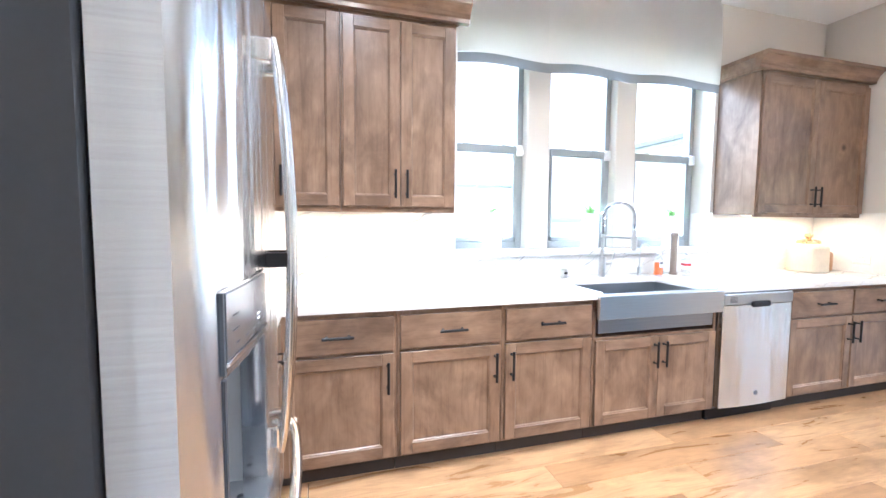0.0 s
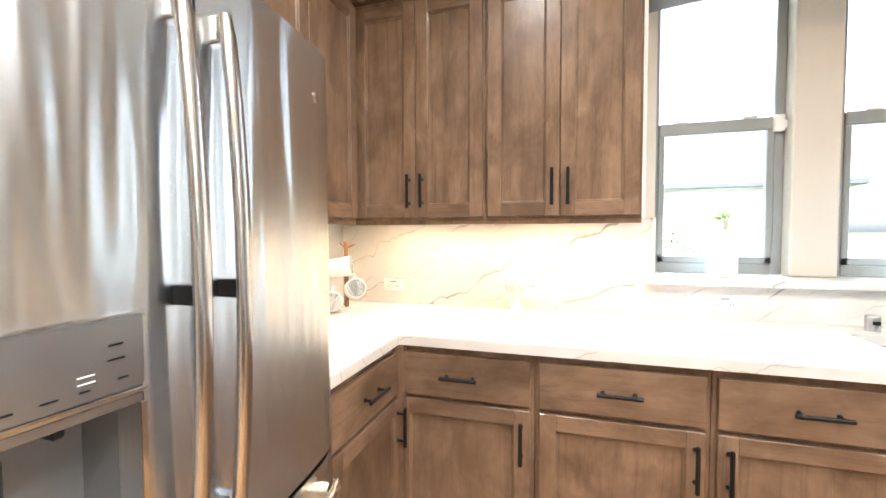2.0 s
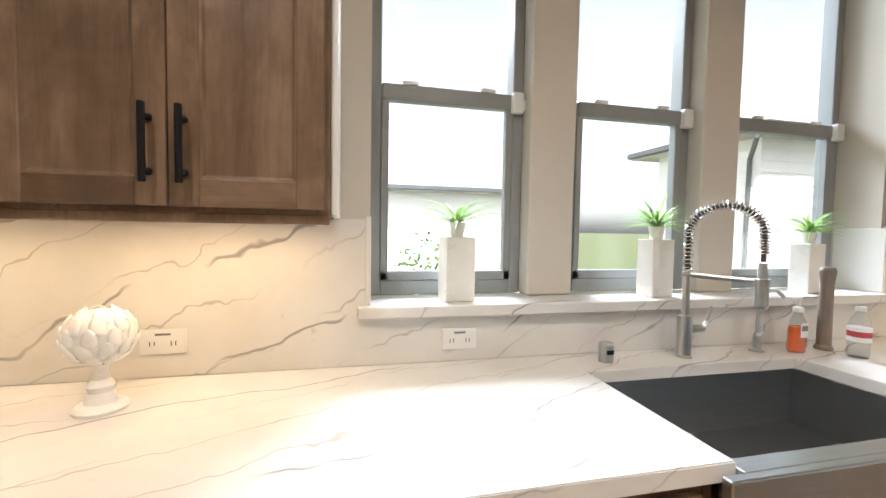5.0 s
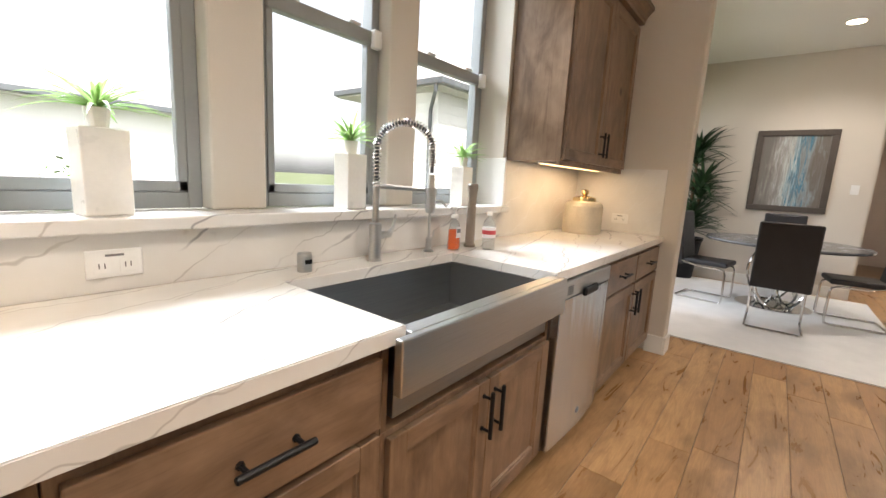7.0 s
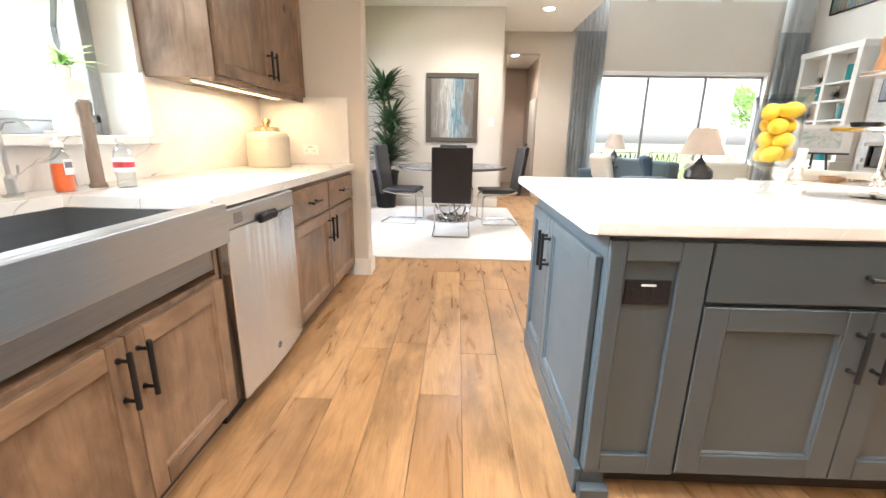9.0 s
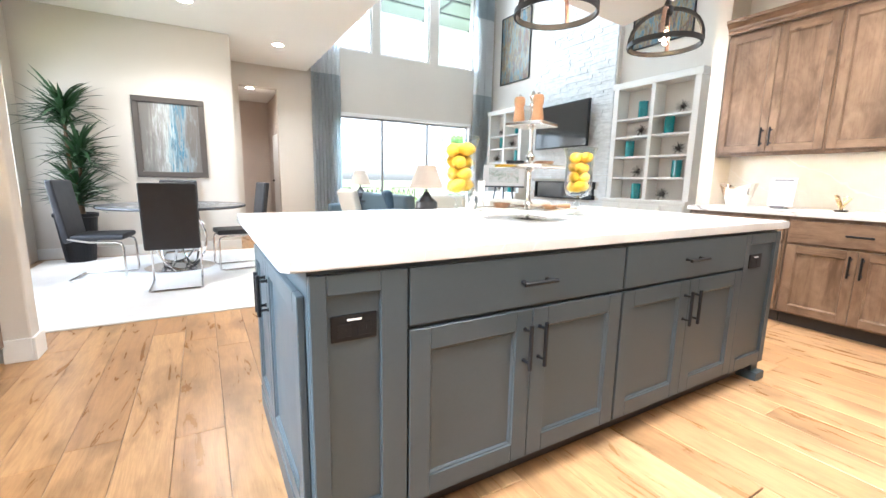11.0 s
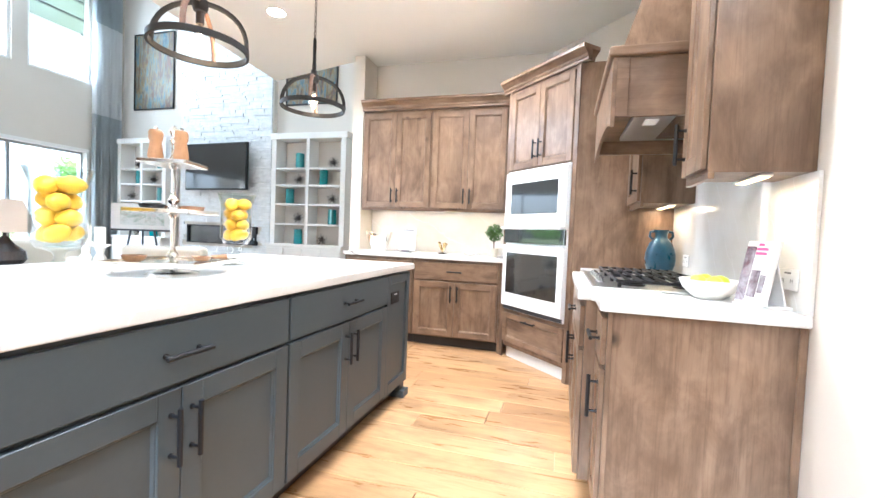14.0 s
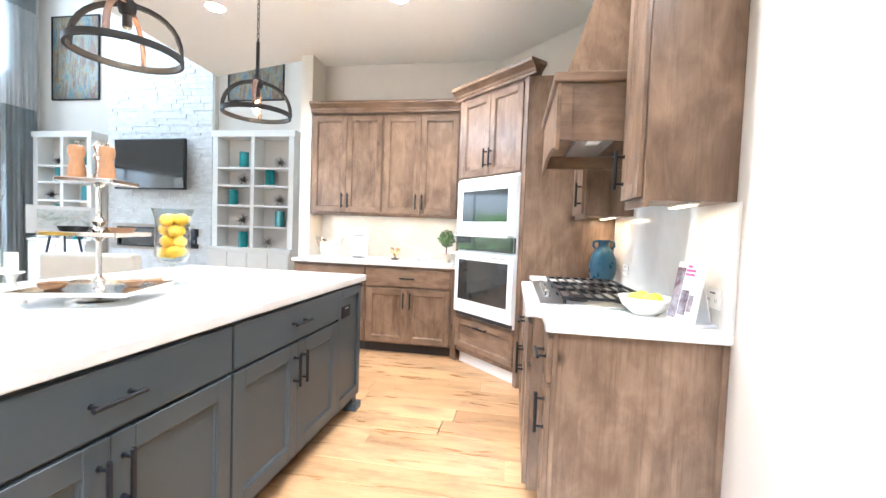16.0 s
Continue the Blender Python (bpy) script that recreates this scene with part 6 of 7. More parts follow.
# artichoke ornament: overlapping scales on a turned foot
a_ = thing("artichoke_ornament", "white ceramic artichoke finial on a turned foot", "ornament", pose(0.245, 2.665, Z))
part("foot", lathe([(0, 0), (0.055, 0), (0.058, 0.008), (0.05, 0.015), (0.035, 0.02), (0.026, 0.045), (0.030, 0.06), (0.018, 0.075), (0.016, 0.10), (0.024, 0.12), (0, 0.125)], 28), CERAM, a_)
hd_ = smooth(part("head", lathe([(0.02, 0.112), (0.055, 0.13), (0.070, 0.17), (0.063, 0.21), (0.04, 0.238), (0, 0.246)], 20), CERAM, a_), 50)
for ring, (ph, cnt) in enumerate(((0.55, 9), (0.95, 10), (1.38, 9), (1.80, 8), (2.18, 6))):
    bm = bmesh.new()
    rows = []
    for j in range(6):
        t_ = j / 5
        el = ph + 0.62 * t_
        R_ = 0.074 + 0.007 * t_ ** 1.5
        half = 0.62 * math.sqrt(max(0.0, 1 - (max(0, t_ - 0.35) / 0.65) ** 2)) * 0.028 / max(0.35, math.sin(el)) / 0.074
        rows.append([bm.verts.new(((R_ - 0.006 * u * u) * math.sin(el) * math.cos(half * u), (R_ - 0.006 * u * u) * math.sin(el) * math.sin(half * u), 0.178 - R_ * 0.95 * math.cos(el))) for u in (-1, -0.5, 0, 0.5, 1)])
    for r0, r1 in zip(rows, rows[1:]):
        for i in range(4):
            bm.faces.new((r0[i], r0[i + 1], r1[i + 1], r1[i]))
    bmesh.ops.remove_doubles(bm, verts=bm.verts, dist=1e-5)
    bmesh.ops.solidify(bm, geom=bm.faces, thickness=0.003)
    me = bpy.data.meshes.new("scale")
    bm.to_mesh(me)
    bm.free()
    me.materials.append(CERAM)
    for p in me.polygons:
        p.use_smooth = True
    for k in range(cnt):
        o = new("scale", me)
        o.rotation_euler.z = 2 * math.pi * (k + 0.5 * (ring % 2)) / cnt
        o.parent = hd_

# mug tree
mt = thing("mug_tree", "light wooden mug tree in the worktop corner", "mug tree", pose(-0.655, 2.60, Z))
part("base", lathe([(0, 0), (0.07, 0), (0.07, 0.012), (0.06, 0.018), (0, 0.018)], 24), CERAM, mt)
part("post", lathe([(0.012, 0.018), (0.012, 0.36), (0.008, 0.37), (0, 0.37)], 14), MILLW, mt)
PEGS = ((0.335, -0.4), (0.335, 2.5), (0.18, -1.4), (0.18, -2.6))
for zz, a in PEGS:
    part("peg", tube([(0, 0, zz), (0.075 * math.cos(a), 0.075 * math.sin(a), zz + 0.02)], 0.005, 6), MILLW, mt)
for x, y, z, rx, rz in ((0.0, -0.062, 0.235, 96, 20), (0.062, -0.030, 0.120, 78, 40), (-0.03, -0.085, 0.056, 80, 25)):
    m_ = thing("mug", "white mug with a grey inside hanging on the mug tree", "mug", mt.matrix_basis @ pose(x, y, z, rx if z < 0.2 else 0, 0 if z < 0.2 else 82, rz), "mugs")
    smooth(part("cup", lathe([(0.0, -0.058), (0.042, -0.058), (0.048, -0.048), (0.053, 0.057), (0.050, 0.059), (0.046, 0.059)], 28), CERAM, m_))
    smooth(part("inside", lathe([(0.046, 0.059), (0.044, -0.04), (0.0, -0.048)], 28), plain("mug_glaze", (0.30, 0.35, 0.37), 0.25, bumps=0.0) if z == 0.235 else bpy.data.materials["mug_glaze"], m_))
    part("handle", tube([(0.0, 0.048 + 0.03 * math.sin(math.pi * i / 10), 0.034 * math.cos(math.pi * i / 10)) for i in range(11)], 0.006, 8), CERAM, m_)

# plants on the window sill
rng = random.Random(11)
for x, hgt in ((1.20, 0.225), (2.02, 0.225), (2.80, 0.215)):
    v = thing("sill_vase", "square white ceramic block vase on the sill", "vase", pose(x, 2.935, 1.112, 0, 0, 8), "sill vases")
    part("block", box(-0.055, 0.055, -0.04, 0.04, 0, hgt, 0.004, 2), CERAM, v)
    p = thing("sill_fern", "small fern in a white cup on the block vase", "plant", pose(x, 2.935, 1.112 + hgt), "sill ferns")
    part("cup", lathe([(0, 0), (0.022, 0), (0.03, 0.05), (0.027, 0.05), (0.02, 0.012), (0, 0.012)], 18), CERAM, p)
    bm = bmesh.new()
    for k in range(60):
        blade(bm, (0, 0, 0.045), rng.uniform(0, 6.28), rng.uniform(0.09, 0.20), 0.011, rng.uniform(0.3, 1.3), rng.uniform(0.25, 0.6), 5)
    part("fronds", bm, LEAFL, p)

# ---- things on the island ----
t = thing("tiered_tray", "polished silver three-tier serving stand with square trays", "serving stand", pose(2.76, -0.285, Z))
part("foot", lathe([(0, 0), (0.10, 0), (0.10, 0.006), (0.085, 0.012), (0.03, 0.02), (0, 0.02)], 32), SILVER, t)
prof = [(0.012, 0.015)]
for z0 in (0.04, 0.235, 0.27, 0.44):
    prof += [(0.010, z0), (0.021, z0 + 0.012), (0.012, z0 + 0.022), (0.024, z0 + 0.04), (0.011, z0 + 0.058), (0.010, z0 + 0.08)]
prof += [(0.010, 0.545), (0.018, 0.56), (0.010, 0.575), (0.020, 0.60), (0.006, 0.62), (0, 0.625)]
smooth(part("pole", lathe(prof, 18), SILVER, t))
for z0, h_, a in ((0.045, 0.185, 20), (0.255, 0.125, 20), (0.455, 0.092, 20)):
    bm = box(-h_, h_, -h_, h_, z0, z0 + 0.005, 0.001)
    for s in (-1, 1):
        box(-h_, h_, s * h_ - 0.004, s * h_ + 0.004, z0, z0 + 0.016, 0.002, bm=bm)
        box(s * h_ - 0.004, s * h_ + 0.004, -h_, h_, z0, z0 + 0.016, 0.002, bm=bm)
    part("tray", bm, SILVER, t).matrix_basis = pose(0, 0, 0, 0, 0, a)
TM = pose(2.76, -0.285, Z, 0, 0, 20)
for x, y in ((0.057, 0.030), (-0.044, 0.030)):
    m_ = thing("pepper_mill", "turned wooden pepper mill with a steel knob", "pepper mill", TM @ pose(x, y, 0.4605), "pepper mills")
    smooth(part("body", lathe([(0, 0), (0.029, 0), (0.030, 0.012), (0.027, 0.016), (0.029, 0.03), (0.023, 0.07), (0.021, 0.085), (0.026, 0.10), (0.027, 0.122), (0.022, 0.134), (0, 0.137)], 22), MILLW, m_))
    part("knob", lathe([(0, 0.137), (0.007, 0.137), (0.009, 0.145), (0, 0.151)], 12), SILVER, m_)


def small_bowl(x, y, z, r, mt_, lb):
    b2 = thing("small_bowl", lb, "bowl", TM @ pose(x, y, z), "small bowls")
    smooth(part("dish", lathe([(0, 0), (r * 0.5, 0), (r * 0.85, r * 0.28), (r, r * 0.62), (r * 0.95, r * 0.62), (r * 0.75, r * 0.26), (r * 0.4, r * 0.06), (0, r * 0.06)], 24), mt_, b2))


small_bowl(0.062, 0.040, 0.2605, 0.048, BLACK, "small black bowl on the middle tray")
small_bowl(0.03, -0.065, 0.2605, 0.044, MILLW, "small wooden bowl on the middle tray")
small_bowl(-0.065, -0.03, 0.2605, 0.046, MILLW, "small wooden bowl on the middle tray")
small_bowl(0.115, 0.064, 0.0505, 0.046, MILLW, "small wooden bowl on the lowest tray")
sc = thing("wooden_scoop", "wooden scoop with a short handle on the lowest tray", "scoop", TM @ pose(-0.09, -0.06, 0.0505, 0, 0, 209))
smooth(part("bowl", lathe([(0, 0), (0.026, 0.003), (0.042, 0.024), (0.038, 0.024), (0.024, 0.010), (0, 0.008)], 20), MILLW, sc))
part("handle", tube([(0.037, 0, 0.020), (0.10, 0, 0.022)], [0.008, 0.012], 8), MILLW, sc)

LEM = []
for x, y, k in ((2.83, 0.085, 1.0), (2.885, -0.775, 0.98)):
    v = thing("footed_glass_vase", "clear footed hurricane glass vase filled with lemons", "vase", pose(x, y, Z), "lemon vases")
    g_ = smooth(part("glass", lathe([(0, 0), (0.075, 0), (0.07, 0.008), (0.02, 0.022), (0.012, 0.05), (0.024, 0.065), (0.012, 0.08), (0.02, 0.10), (0.06, 0.115), (0.078, 0.15), (0.078, 0.33), (0.095, 0.385), (0.092, 0.385), (0.074, 0.33), (0.074, 0.152), (0.056, 0.12), (0, 0.115)], 32), VASEGL, v), 50)
    g_.visible_shadow = False
    rg = random.Random(8)
    for lv in range(4):
        for j in range(3):
            a = lv * 1.1 + j * math.pi * 0.667 + 0.3
            rr = 0.031 if lv < 3 else 0.037
            m_ = pose(x + rr * math.cos(a), y + rr * math.sin(a), Z + 0.168 + lv * 0.053 + rg.uniform(-0.004, 0.004), rg.uniform(0, 180), rg.uniform(50, 130), rg.uniform(0, 360))
            if LEM:
                copy_thing(LEM[0], m_)
            else:
                l_ = smooth(part("lemon", lathe([(0, -0.046), (0.007, -0.042), (0.020, -0.032), (0.031, -0.011), (0.031, 0.011), (0.020, 0.032), (0.008, 0.041), (0, 0.045)], 18), LEMON))
                tagged(l_, "ripe yellow lemon in the glass vase", "lemon", "lemons")
                l_.matrix_basis = m_
                LEM.append(l_)
for x, y, h_ in ((2.965, -0.138, 0.15), (3.065, -0.150, 0.16)):
    c = thing("candlestick", "white turned candlestick with a white candle", "candlestick", pose(x, y, Z), "candlesticks")
    smooth(part("stick", lathe([(0, 0), (0.04, 0), (0.038, 0.012), (0.014, 0.03), (0.022, 0.06), (0.012, 0.08), (0.018, h_ * 0.7), (0.036, h_ * 0.75), (0.036, h_ * 0.78), (0, h_ * 0.78)], 20), CERAM, c))
    part("candle", lathe([(0.019, h_ * 0.78), (0.019, h_ * 0.78 + 0.07), (0, h_ * 0.78 + 0.072)], 16), CERAM, c)

# ---- things beside the cooktop ----
v = thing("teal_jug", "glossy teal ceramic jug with ribbed body and loop ears", "vase", pose(0.53, -2.03, Z))
pr = [(0, 0), (0.055, 0)]
for i in range(12):
    u = i / 11
    pr.append((0.052 + 0.042 * math.sin(math.pi * (0.15 + 0.72 * u)) + (0.002 if i % 2 else 0), 0.01 + 0.20 * u))
pr += [(0.048, 0.235), (0.038, 0.25), (0.038, 0.275), (0.05, 0.30), (0.045, 0.30), (0.034, 0.27), (0, 0.26)]
smooth(part("body", lathe(pr, 30), TEAL, v))
for s in (-1, 1):
    part("ear", tube([(s * 0.042, 0, 0.29), (s * 0.068, 0, 0.285), (s * 0.072, 0, 0.255), (s * 0.052, 0, 0.235)], 0.009, 8), TEAL, v)
b_ = thing("fruit_bowl", "white bowl of limes on the worktop", "bowl", pose(0.60, -0.80, Z))
smooth(part("dish", lathe([(0, 0), (0.05, 0), (0.095, 0.04), (0.11, 0.075), (0.105, 0.075), (0.088, 0.042), (0.04, 0.012), (0, 0.012)], 30), CERAM, b_))
for x, y in ((0.56, -0.80), (0.645, -0.79), (0.60, -0.86), (0.60, -0.75)):
    l_ = smooth(part("lime", lathe([(0, -0.040), (0.012, -0.035), (0.03, -0.012), (0.03, 0.012), (0.014, 0.034), (0, 0.039)], 18), LIME))
    tagged(l_, "green-yellow lime in the white bowl", "lime", "limes")
    l_.matrix_basis = pose(x, y, Z + 0.062, 80, 0, x * 900)
ck = thing("cookbook", "cookbook with pink title propped on a white stand", "book", pose(0.523, -0.629, Z, 0, 0, 107))
bk = part("cover", box(-0.068, 0.068, -0.008, 0.008, 0.0, 0.225, 0.002), PAPER, ck)
bk.matrix_basis = pose(0, 0, 0.012, -11)
for z, w_ in ((0.212, 0.02), (0.196, 0.042), (0.180, 0.04)):
    q = part("title_bar", box(-0.01 - w_ * 0.2, -0.01 + w_, -0.0095, -0.0082, z - 0.005, z + 0.005), PINK, ck)
    q.matrix_basis = pose(0, 0, 0.012, -11)
for x0, x1, z0, z1 in ((-0.066, -0.022, 0.004, 0.205), (-0.018, 0.022, 0.022, 0.120), (0.026, 0.050, 0.040, 0.105)):
    q = part("cover_picture", box(x0, x1, -0.0095, -0.0082, z0, z1), COVER, ck)
    q.matrix_basis = pose(0, 0, 0.012, -11)
part("stand_back", box(-0.055, 0.055, -0.003, 0.003, 0.0, 0.18, 0.002), PAPER, ck).matrix_basis = pose(0, 0.088, 0.002, 15)
part("stand_ledge", box(-0.07, 0.07, -0.012, 0.10, 0.0, 0.010, 0.002), PAPER, ck)

# ---- things on the south worktop ----
b_ = thing("metal_bowl", "hammered silver bowl with a flared uneven rim", "bowl", pose(3.12, -3.12, Z))
bm = lathe([(0, 0), (0.07, 0), (0.11, 0.08), (0.15, 0.19), (0.144, 0.19), (0.104, 0.082), (0.06, 0.012), (0, 0.012)], 32)
for q in bm.verts:
    if q.co.z > 0.1:
        q.co.z += 0.035 * (q.co.x / 0.15) ** 2 * 1.2 - 0.02
smooth(part("dish", bm, SILVER, b_))
s_ = thing("paper_sign", "white printed card in a clear stand", "sign", pose(2.80, -3.15, Z, -8, 0, 180))
part("card", box(-0.09, 0.09, -0.003, 0.003, 0.02, 0.26), PAPER, s_)
part("header_bar", box(-0.07, 0.07, -0.005, -0.0032, 0.235, 0.25), INK, s_)
part("foot", box(-0.05, 0.05, -0.05, 0.05, 0.0, 0.02, 0.003), INK, s_)
o = thing("gold_ornament", "small twisted gold coral ornament", "ornament", pose(2.40, -3.17, Z))
part("base", box(-0.035, 0.035, -0.03, 0.03, 0, 0.015, 0.003), BRONZE, o)
rg = random.Random(2)
bm = bmesh.new()
for k in range(7):
    a = rg.uniform(0, 6.28)
    tube([(0, 0, 0.015), (0.02 * math.cos(a), 0.02 * math.sin(a), 0.06), (0.045 * math.cos(a + 0.6), 0.045 * math.sin(a + 0.6), 0.10 + 0.03 * rg.random())], [0.008, 0.009, 0.012], 6, bm)
part("coral", bm, BRASS, o)
o = thing("pale_dish", "low pale dish on the far worktop", "dish", pose(2.10, -3.16, Z))
part("dish", lathe([(0, 0), (0.05, 0), (0.08, 0.03), (0.075, 0.03), (0.04, 0.008), (0, 0.008)], 24), CERAM, o)
tp = thing("topiary", "small round boxwood topiary in a pale pot", "plant", pose(1.83, -3.05, Z))
part("pot", lathe([(0, 0), (0.035, 0), (0.045, 0.09), (0.04, 0.09), (0.03, 0.07), (0, 0.07)], 18), STONEWARE, tp)
part("stem", tube([(0, 0, 0.07), (0.002, 0, 0.19)], 0.006, 8), BARK, tp)
bm = bmesh.new()
clumps(bm, (0, 0, 0.245), 0.082, 700, 0.014, 1.0, random.Random(9))
part("foliage", bm, LEAF, tp)

# ---- outdoors ----
bm = bmesh.new()
bmesh.ops.create_grid(bm, x_segments=40, y_segments=40, size=400)
for q in bm.verts:
    q.co.z = -0.22
structure("ground", bm, GRASS)
structure("patio", box(9.9, 13.2, -5.4, 0.4, -0.21, -0.06, 0.01), PATIO)
pr_ = thing("patio_roof", "covered patio roof with panelled pale ceiling", "patio cover")
part("ceiling_board", box(9.9, 12.2, -7.5, 2.0, 5.45, 5.52), PORCH, pr_)
for x in (10.6, 11.4):
    part("batten", box(x - 0.03, x + 0.03, -7.5, 2.0, 5.42, 5.45), EAVE, pr_)
for y in (-6.0, -4.5, -3.0, -1.5, 0.0):
    part("batten", box(9.9, 12.2, y - 0.03, y + 0.03, 5.425, 5.449), EAVE, pr_)
part("edge_beam", box(12.2, 12.5, -7.5, 2.0, 5.2, 5.6), SIDING, pr_)
for y in (-5.17, 1.2):
    part("column", box(12.1, 12.5, y - 0.22, y + 0.22, -0.22, 5.2, 0.01), SIDING, pr_)


def patio_chair(m):
    c = thing("patio_chair", "black lattice metal patio chair with a pale cushion", "chair", m, "patio chairs")
    part("cushion", box(-0.25, 0.25, -0.25, 0.25, 0.40, 0.48, 0.02, 2), CREAM, c)
    bm = bmesh.new()
    for k in range(5):
        x = -0.24 + 0.12 * k
        tube([(x, 0.26, 0.42), (x + (0.12 if k < 4 else -0.12), 0.31, 0.92)], 0.010, 6, bm)
        tube([(x + (0.12 if k < 4 else -0.12), 0.265, 0.42), (x, 0.315, 0.92)], 0.010, 6, bm)
    tube([(-0.27, 0.26, 0.40), (-0.28, 0.32, 0.95), (0.28, 0.32, 0.95), (0.27, 0.26, 0.40)], 0.014, 6, bm)
    part("back_lattice", bm, BLACK, c)
    for x in (-0.26, 0.26):
        for y in (-0.25, 0.26):
            part("leg", tube([(x, y, 0.0), (x, y, 0.42)], 0.014, 6), BLACK, c)
    return c


pc = patio_chair(pose(11.0, -2.35, -0.06, 0, 0, 100))
copy_thing(pc, pose(11.2, -3.5, -0.06, 0, 0, 60))
copy_thing(pc, pose(10.9, -1.5, -0.06, 0, 0, 130))


def hedge(name, x0, x1, y, h_, n, seed, depth=0.7):
    hg = thing(name, "clipped green garden hedge", "hedge")
    bm = bmesh.new()
    rg2 = random.Random(seed)
    for k in range(n):
        u = (k + 0.5) / n
        clumps(bm, (x0 + (x1 - x0) * u, y[0] + (y[1] - y[0]) * u, h_ * 0.45 - 0.2), h_ * rg2.uniform(0.5, 0.65), 150, 0.07, 0.9, rg2)
    part("foliage", bm, LEAFL, hg)


hedge("hedge", 17.0, 17.5, (-12.0, 3.0), 0.9, 18, 21)
for k, (x, y, r_) in enumerate(((1.35, 8.6, 0.38), (1.0, 8.9, 0.28), (2.25, 9.0, 0.62), (2.7, 8.8, 0.34))):
    sb_ = thing("shrub", "round green garden shrub by the neighbour's wall", "shrub", pose(x, y, -0.22), "shrubs")
    bm = bmesh.new()
    clumps(bm, (0, 0, r_ * 0.85), r_, 420, 0.06, 1.0 if k != 2 else 1.5, random.Random(30 + k))
    part("foliage", bm, LEAF, sb_)


def tree(x, y, h_, r_, seed):
    t_ = thing("tree", "leafy green garden tree beyond the lawn", "tree", pose(x, y, -0.22), "garden trees")
    rg2 = random.Random(seed)
    bm = tube([(0, 0, 0), (0.05, 0.02, h_ * 0.3), (0.1, -0.05, h_ * 0.6)], [h_ * 0.03, h_ * 0.022, h_ * 0.012], 8)
    for k in range(6):
        a = k * 1.05
        tube([(0.06, 0, h_ * (0.3 + 0.04 * k)), (r_ * 0.6 * math.cos(a), r_ * 0.6 * math.sin(a), h_ * (0.55 + 0.05 * k))], [h_ * 0.014, h_ * 0.004], 6, bm)
    part("trunk", bm, BARK, t_)
    bm = bmesh.new()
    for k in range(16):
        c_ = (rg2.uniform(-0.7, 0.7) * r_, rg2.uniform(-0.7, 0.7) * r_, h_ * rg2.uniform(0.45, 0.92))
        clumps(bm, c_, r_ * rg2.uniform(0.3, 0.5), 170, 0.16, 0.8, rg2)
    part("crown", bm, LEAFL, t_)


for k, (x, y, h_, r_) in enumerate(((45, -28.5, 8, 3.5), (58, -5, 4, 3), (64, -14, 4, 3.5))):
    tree(x, y, h_, r_, 50 + k)


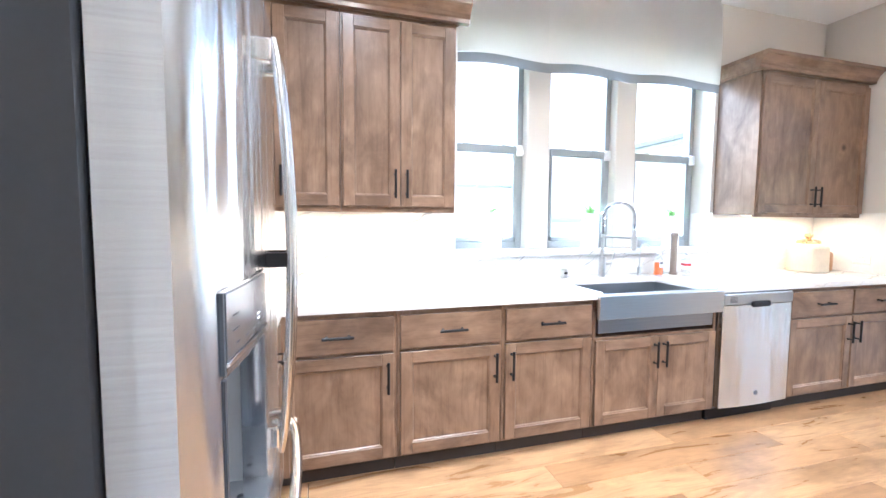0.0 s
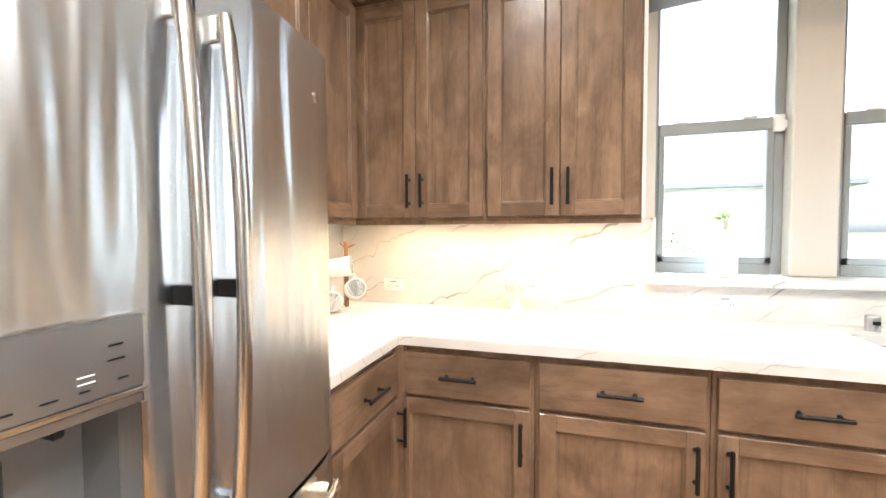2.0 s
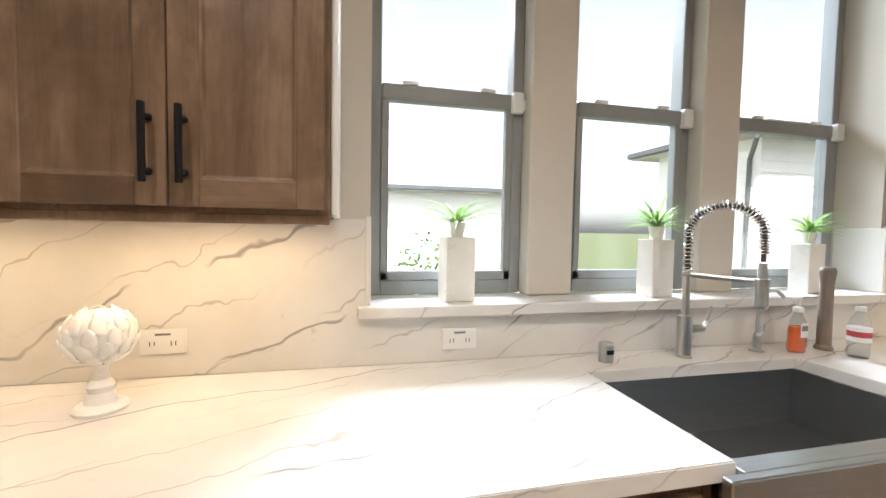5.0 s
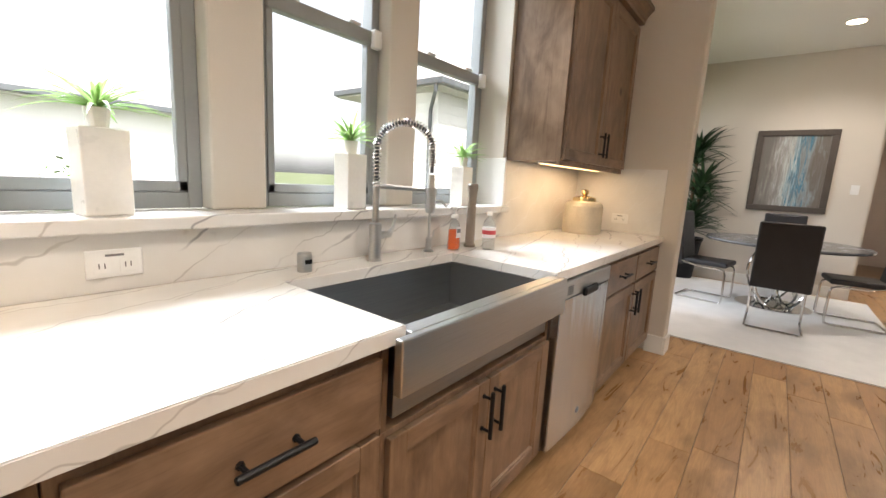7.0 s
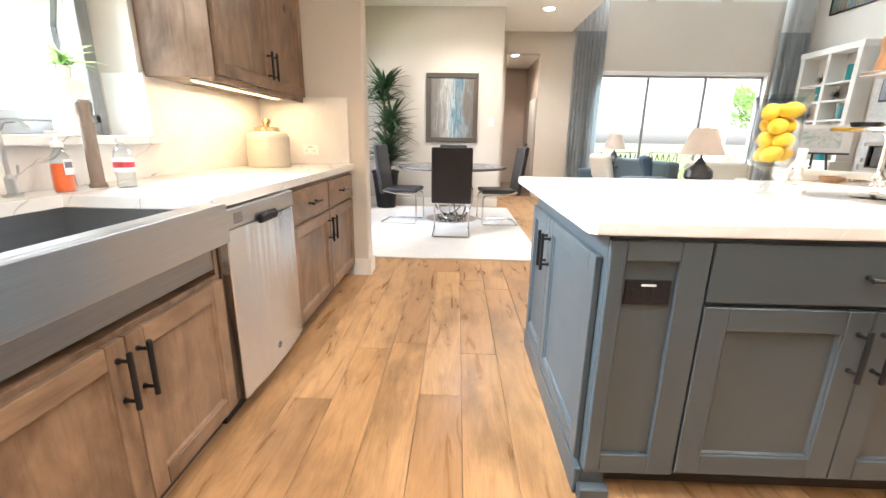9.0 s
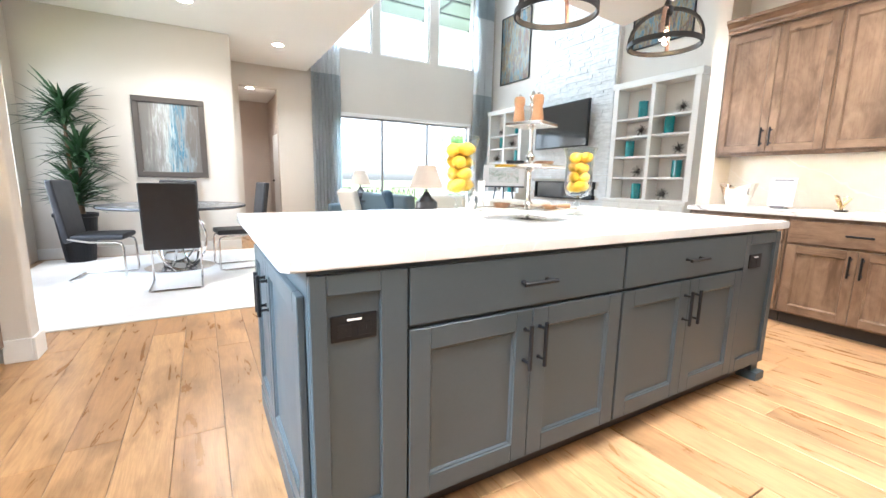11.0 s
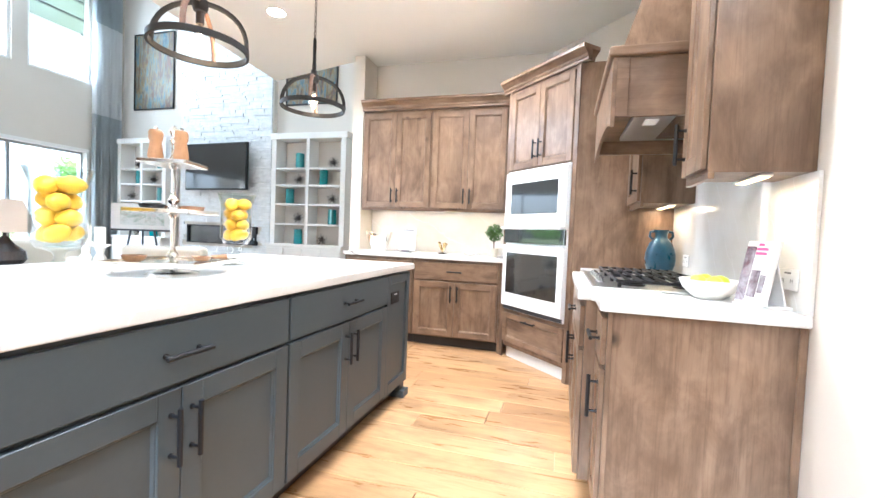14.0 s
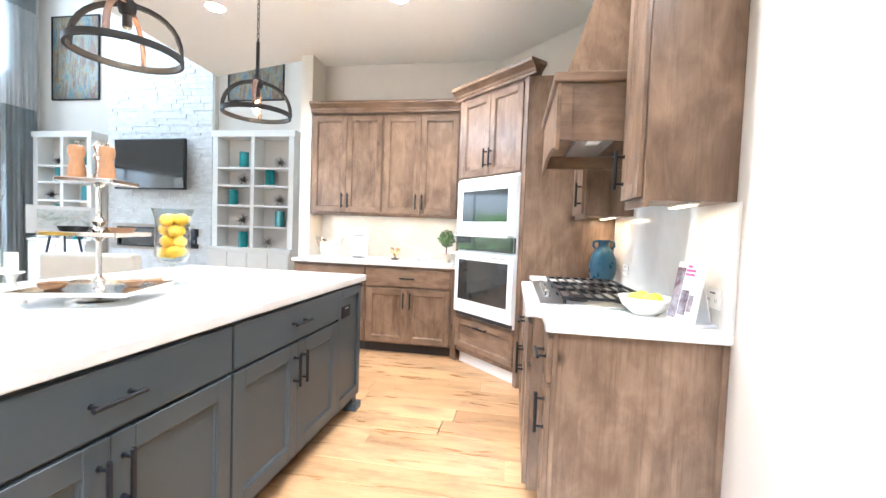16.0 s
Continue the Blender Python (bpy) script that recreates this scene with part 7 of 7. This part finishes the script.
def house(m, w, dep, eave, rise, label, over=0.45, lap=0.2):
    """Lap-sided house: front along local x at y = 0."""
    h_ = thing("neighbour_house", label, "house", m, "neighbouring houses")
    bm = bmesh.new()
    n = int(eave / lap)
    for k in range(n):
        z0 = k * eave / n
        for pr2, ax in (([(-0.018, z0), (-0.002, z0 + eave / n), (0.1, z0 + eave / n), (0.1, z0)], "x"),):
            prism(pr2, 0, w, bm, ax)
        prism([(-0.018, z0), (-0.002, z0 + eave / n), (0.1, z0 + eave / n), (0.1, z0)], 0.1, dep, bm, "y")
    part("wall", bm, SIDING, h_)
    part("core", box(0.1, w, 0.1, dep, 0, eave), SIDING, h_)
    bm = bmesh.new()
    e0 = [bm.verts.new(c_) for c_ in ((-over, -over, eave), (w + over, -over, eave), (w + over, dep + over, eave), (-over, dep + over, eave))]
    e1 = [bm.verts.new((v_.co.x, v_.co.y, eave + 0.16)) for v_ in e0]
    r0, r1 = bm.verts.new((dep / 2, dep / 2, eave + rise)), bm.verts.new((w - dep / 2, dep / 2, eave + rise))
    for i in range(4):
        bm.faces.new((e0[i], e0[(i + 1) % 4], e1[(i + 1) % 4], e1[i]))
    bm.faces.new(e0[::-1])
    bm.faces.new((e1[0], e1[1], r1, r0))
    bm.faces.new((e1[1], e1[2], r1))
    bm.faces.new((e1[2], e1[3], r0, r1))
    bm.faces.new((e1[3], e1[0], r0))
    rf = part("roof", bm, SHINGLE, h_)
    part("gutter", box(-over - 0.1, w + over, -over - 0.11, -over - 0.002, eave + 0.02, eave + 0.15, 0.02, 2), EAVE, h_)
    part("gutter", box(-over - 0.11, -over - 0.002, -over, dep + over, eave + 0.02, eave + 0.15, 0.02, 2), EAVE, h_)
    part("downpipe", tube([(-over - 0.05, -over + 0.1, eave + 0.03), (-over - 0.05, -over + 0.1, eave - 0.1), (-0.06, 0.15, eave - 0.4), (-0.06, 0.15, 0)], 0.04, 8), EAVE, h_)
    part("vent_pipe", lathe([(0.05, eave + rise * 0.35), (0.05, eave + rise * 0.35 + 0.5), (0.08, eave + rise * 0.35 + 0.52), (0, eave + rise * 0.35 + 0.6)], 10, at=(w * 0.42, dep * 0.24, 0)), EAVE, rf)
    return h_


house(pose(-8.0, 13.5, -0.22), 14.8, 9.0, 2.65, 3.2, "pale lap-sided house with a shingle roof across the side yard")
house(pose(8.1, 7.6, -0.22), 9.0, 2.5, 3.35, 1.5, "pale lap-sided garage wing with a dark gutter")
fn = thing("yard_fence", "white horizontal board fence along the side yard", "fence", pose(-8, 11.2, -0.22))
for k in range(7):
    part("board", box(0, 13.2, 0, 0.025, 0.06 + k * 0.2, 0.24 + k * 0.2, 0.004), SIDING, fn)
for k in range(6):
    part("post", box(k * 2.6, k * 2.6 + 0.09, 0.026, 0.116, 0, 1.5, 0.005), SIDING, fn)

# ---- floor planks, the nearest rooms first ----
fl = thing("floor", "wide light oak plank floor with knots", "floor", kind="structure")
PLK = {}
rng = random.Random(1)
PW = 0.19
y = -5.15
while y < 2.88:
    lo = -0.845 if y > -0.16 else (0.41 if y > -2.7 else (1.3 if y > -3.7 else 3.54))
    x = lo - rng.uniform(0, 1.4)
    while x < 9.7:
        ln = rng.choice((1.2, 1.5, 1.8, 2.1))
        a, c = max(x, lo), min(x + ln, 9.70)
        x += ln
        size = round(c - a, 2)
        if size < 0.03:
            continue
        if size not in PLK:
            b2 = bmesh.new()
            bmesh.ops.create_cube(b2, size=1, matrix=Matrix.Translation((size / 2, PW / 2, -0.0105)) @ Matrix.Diagonal((size - 0.0015, PW - 0.0015, 0.021, 1)))
            bmesh.ops.bevel(b2, geom=[e_ for e_ in b2.edges if e_.verts[0].co.z > -0.005 and e_.verts[1].co.z > -0.005], offset=0.0018, segments=1, affect="EDGES")
            me = bpy.data.meshes.new("plank")
            b2.to_mesh(me)
            b2.free()
            me.materials.append(FLOOR)
            PLK[size] = me
        o = new("plank", PLK[size])
        o.location = (a, y, 0)
        o.parent = fl
    y += PW
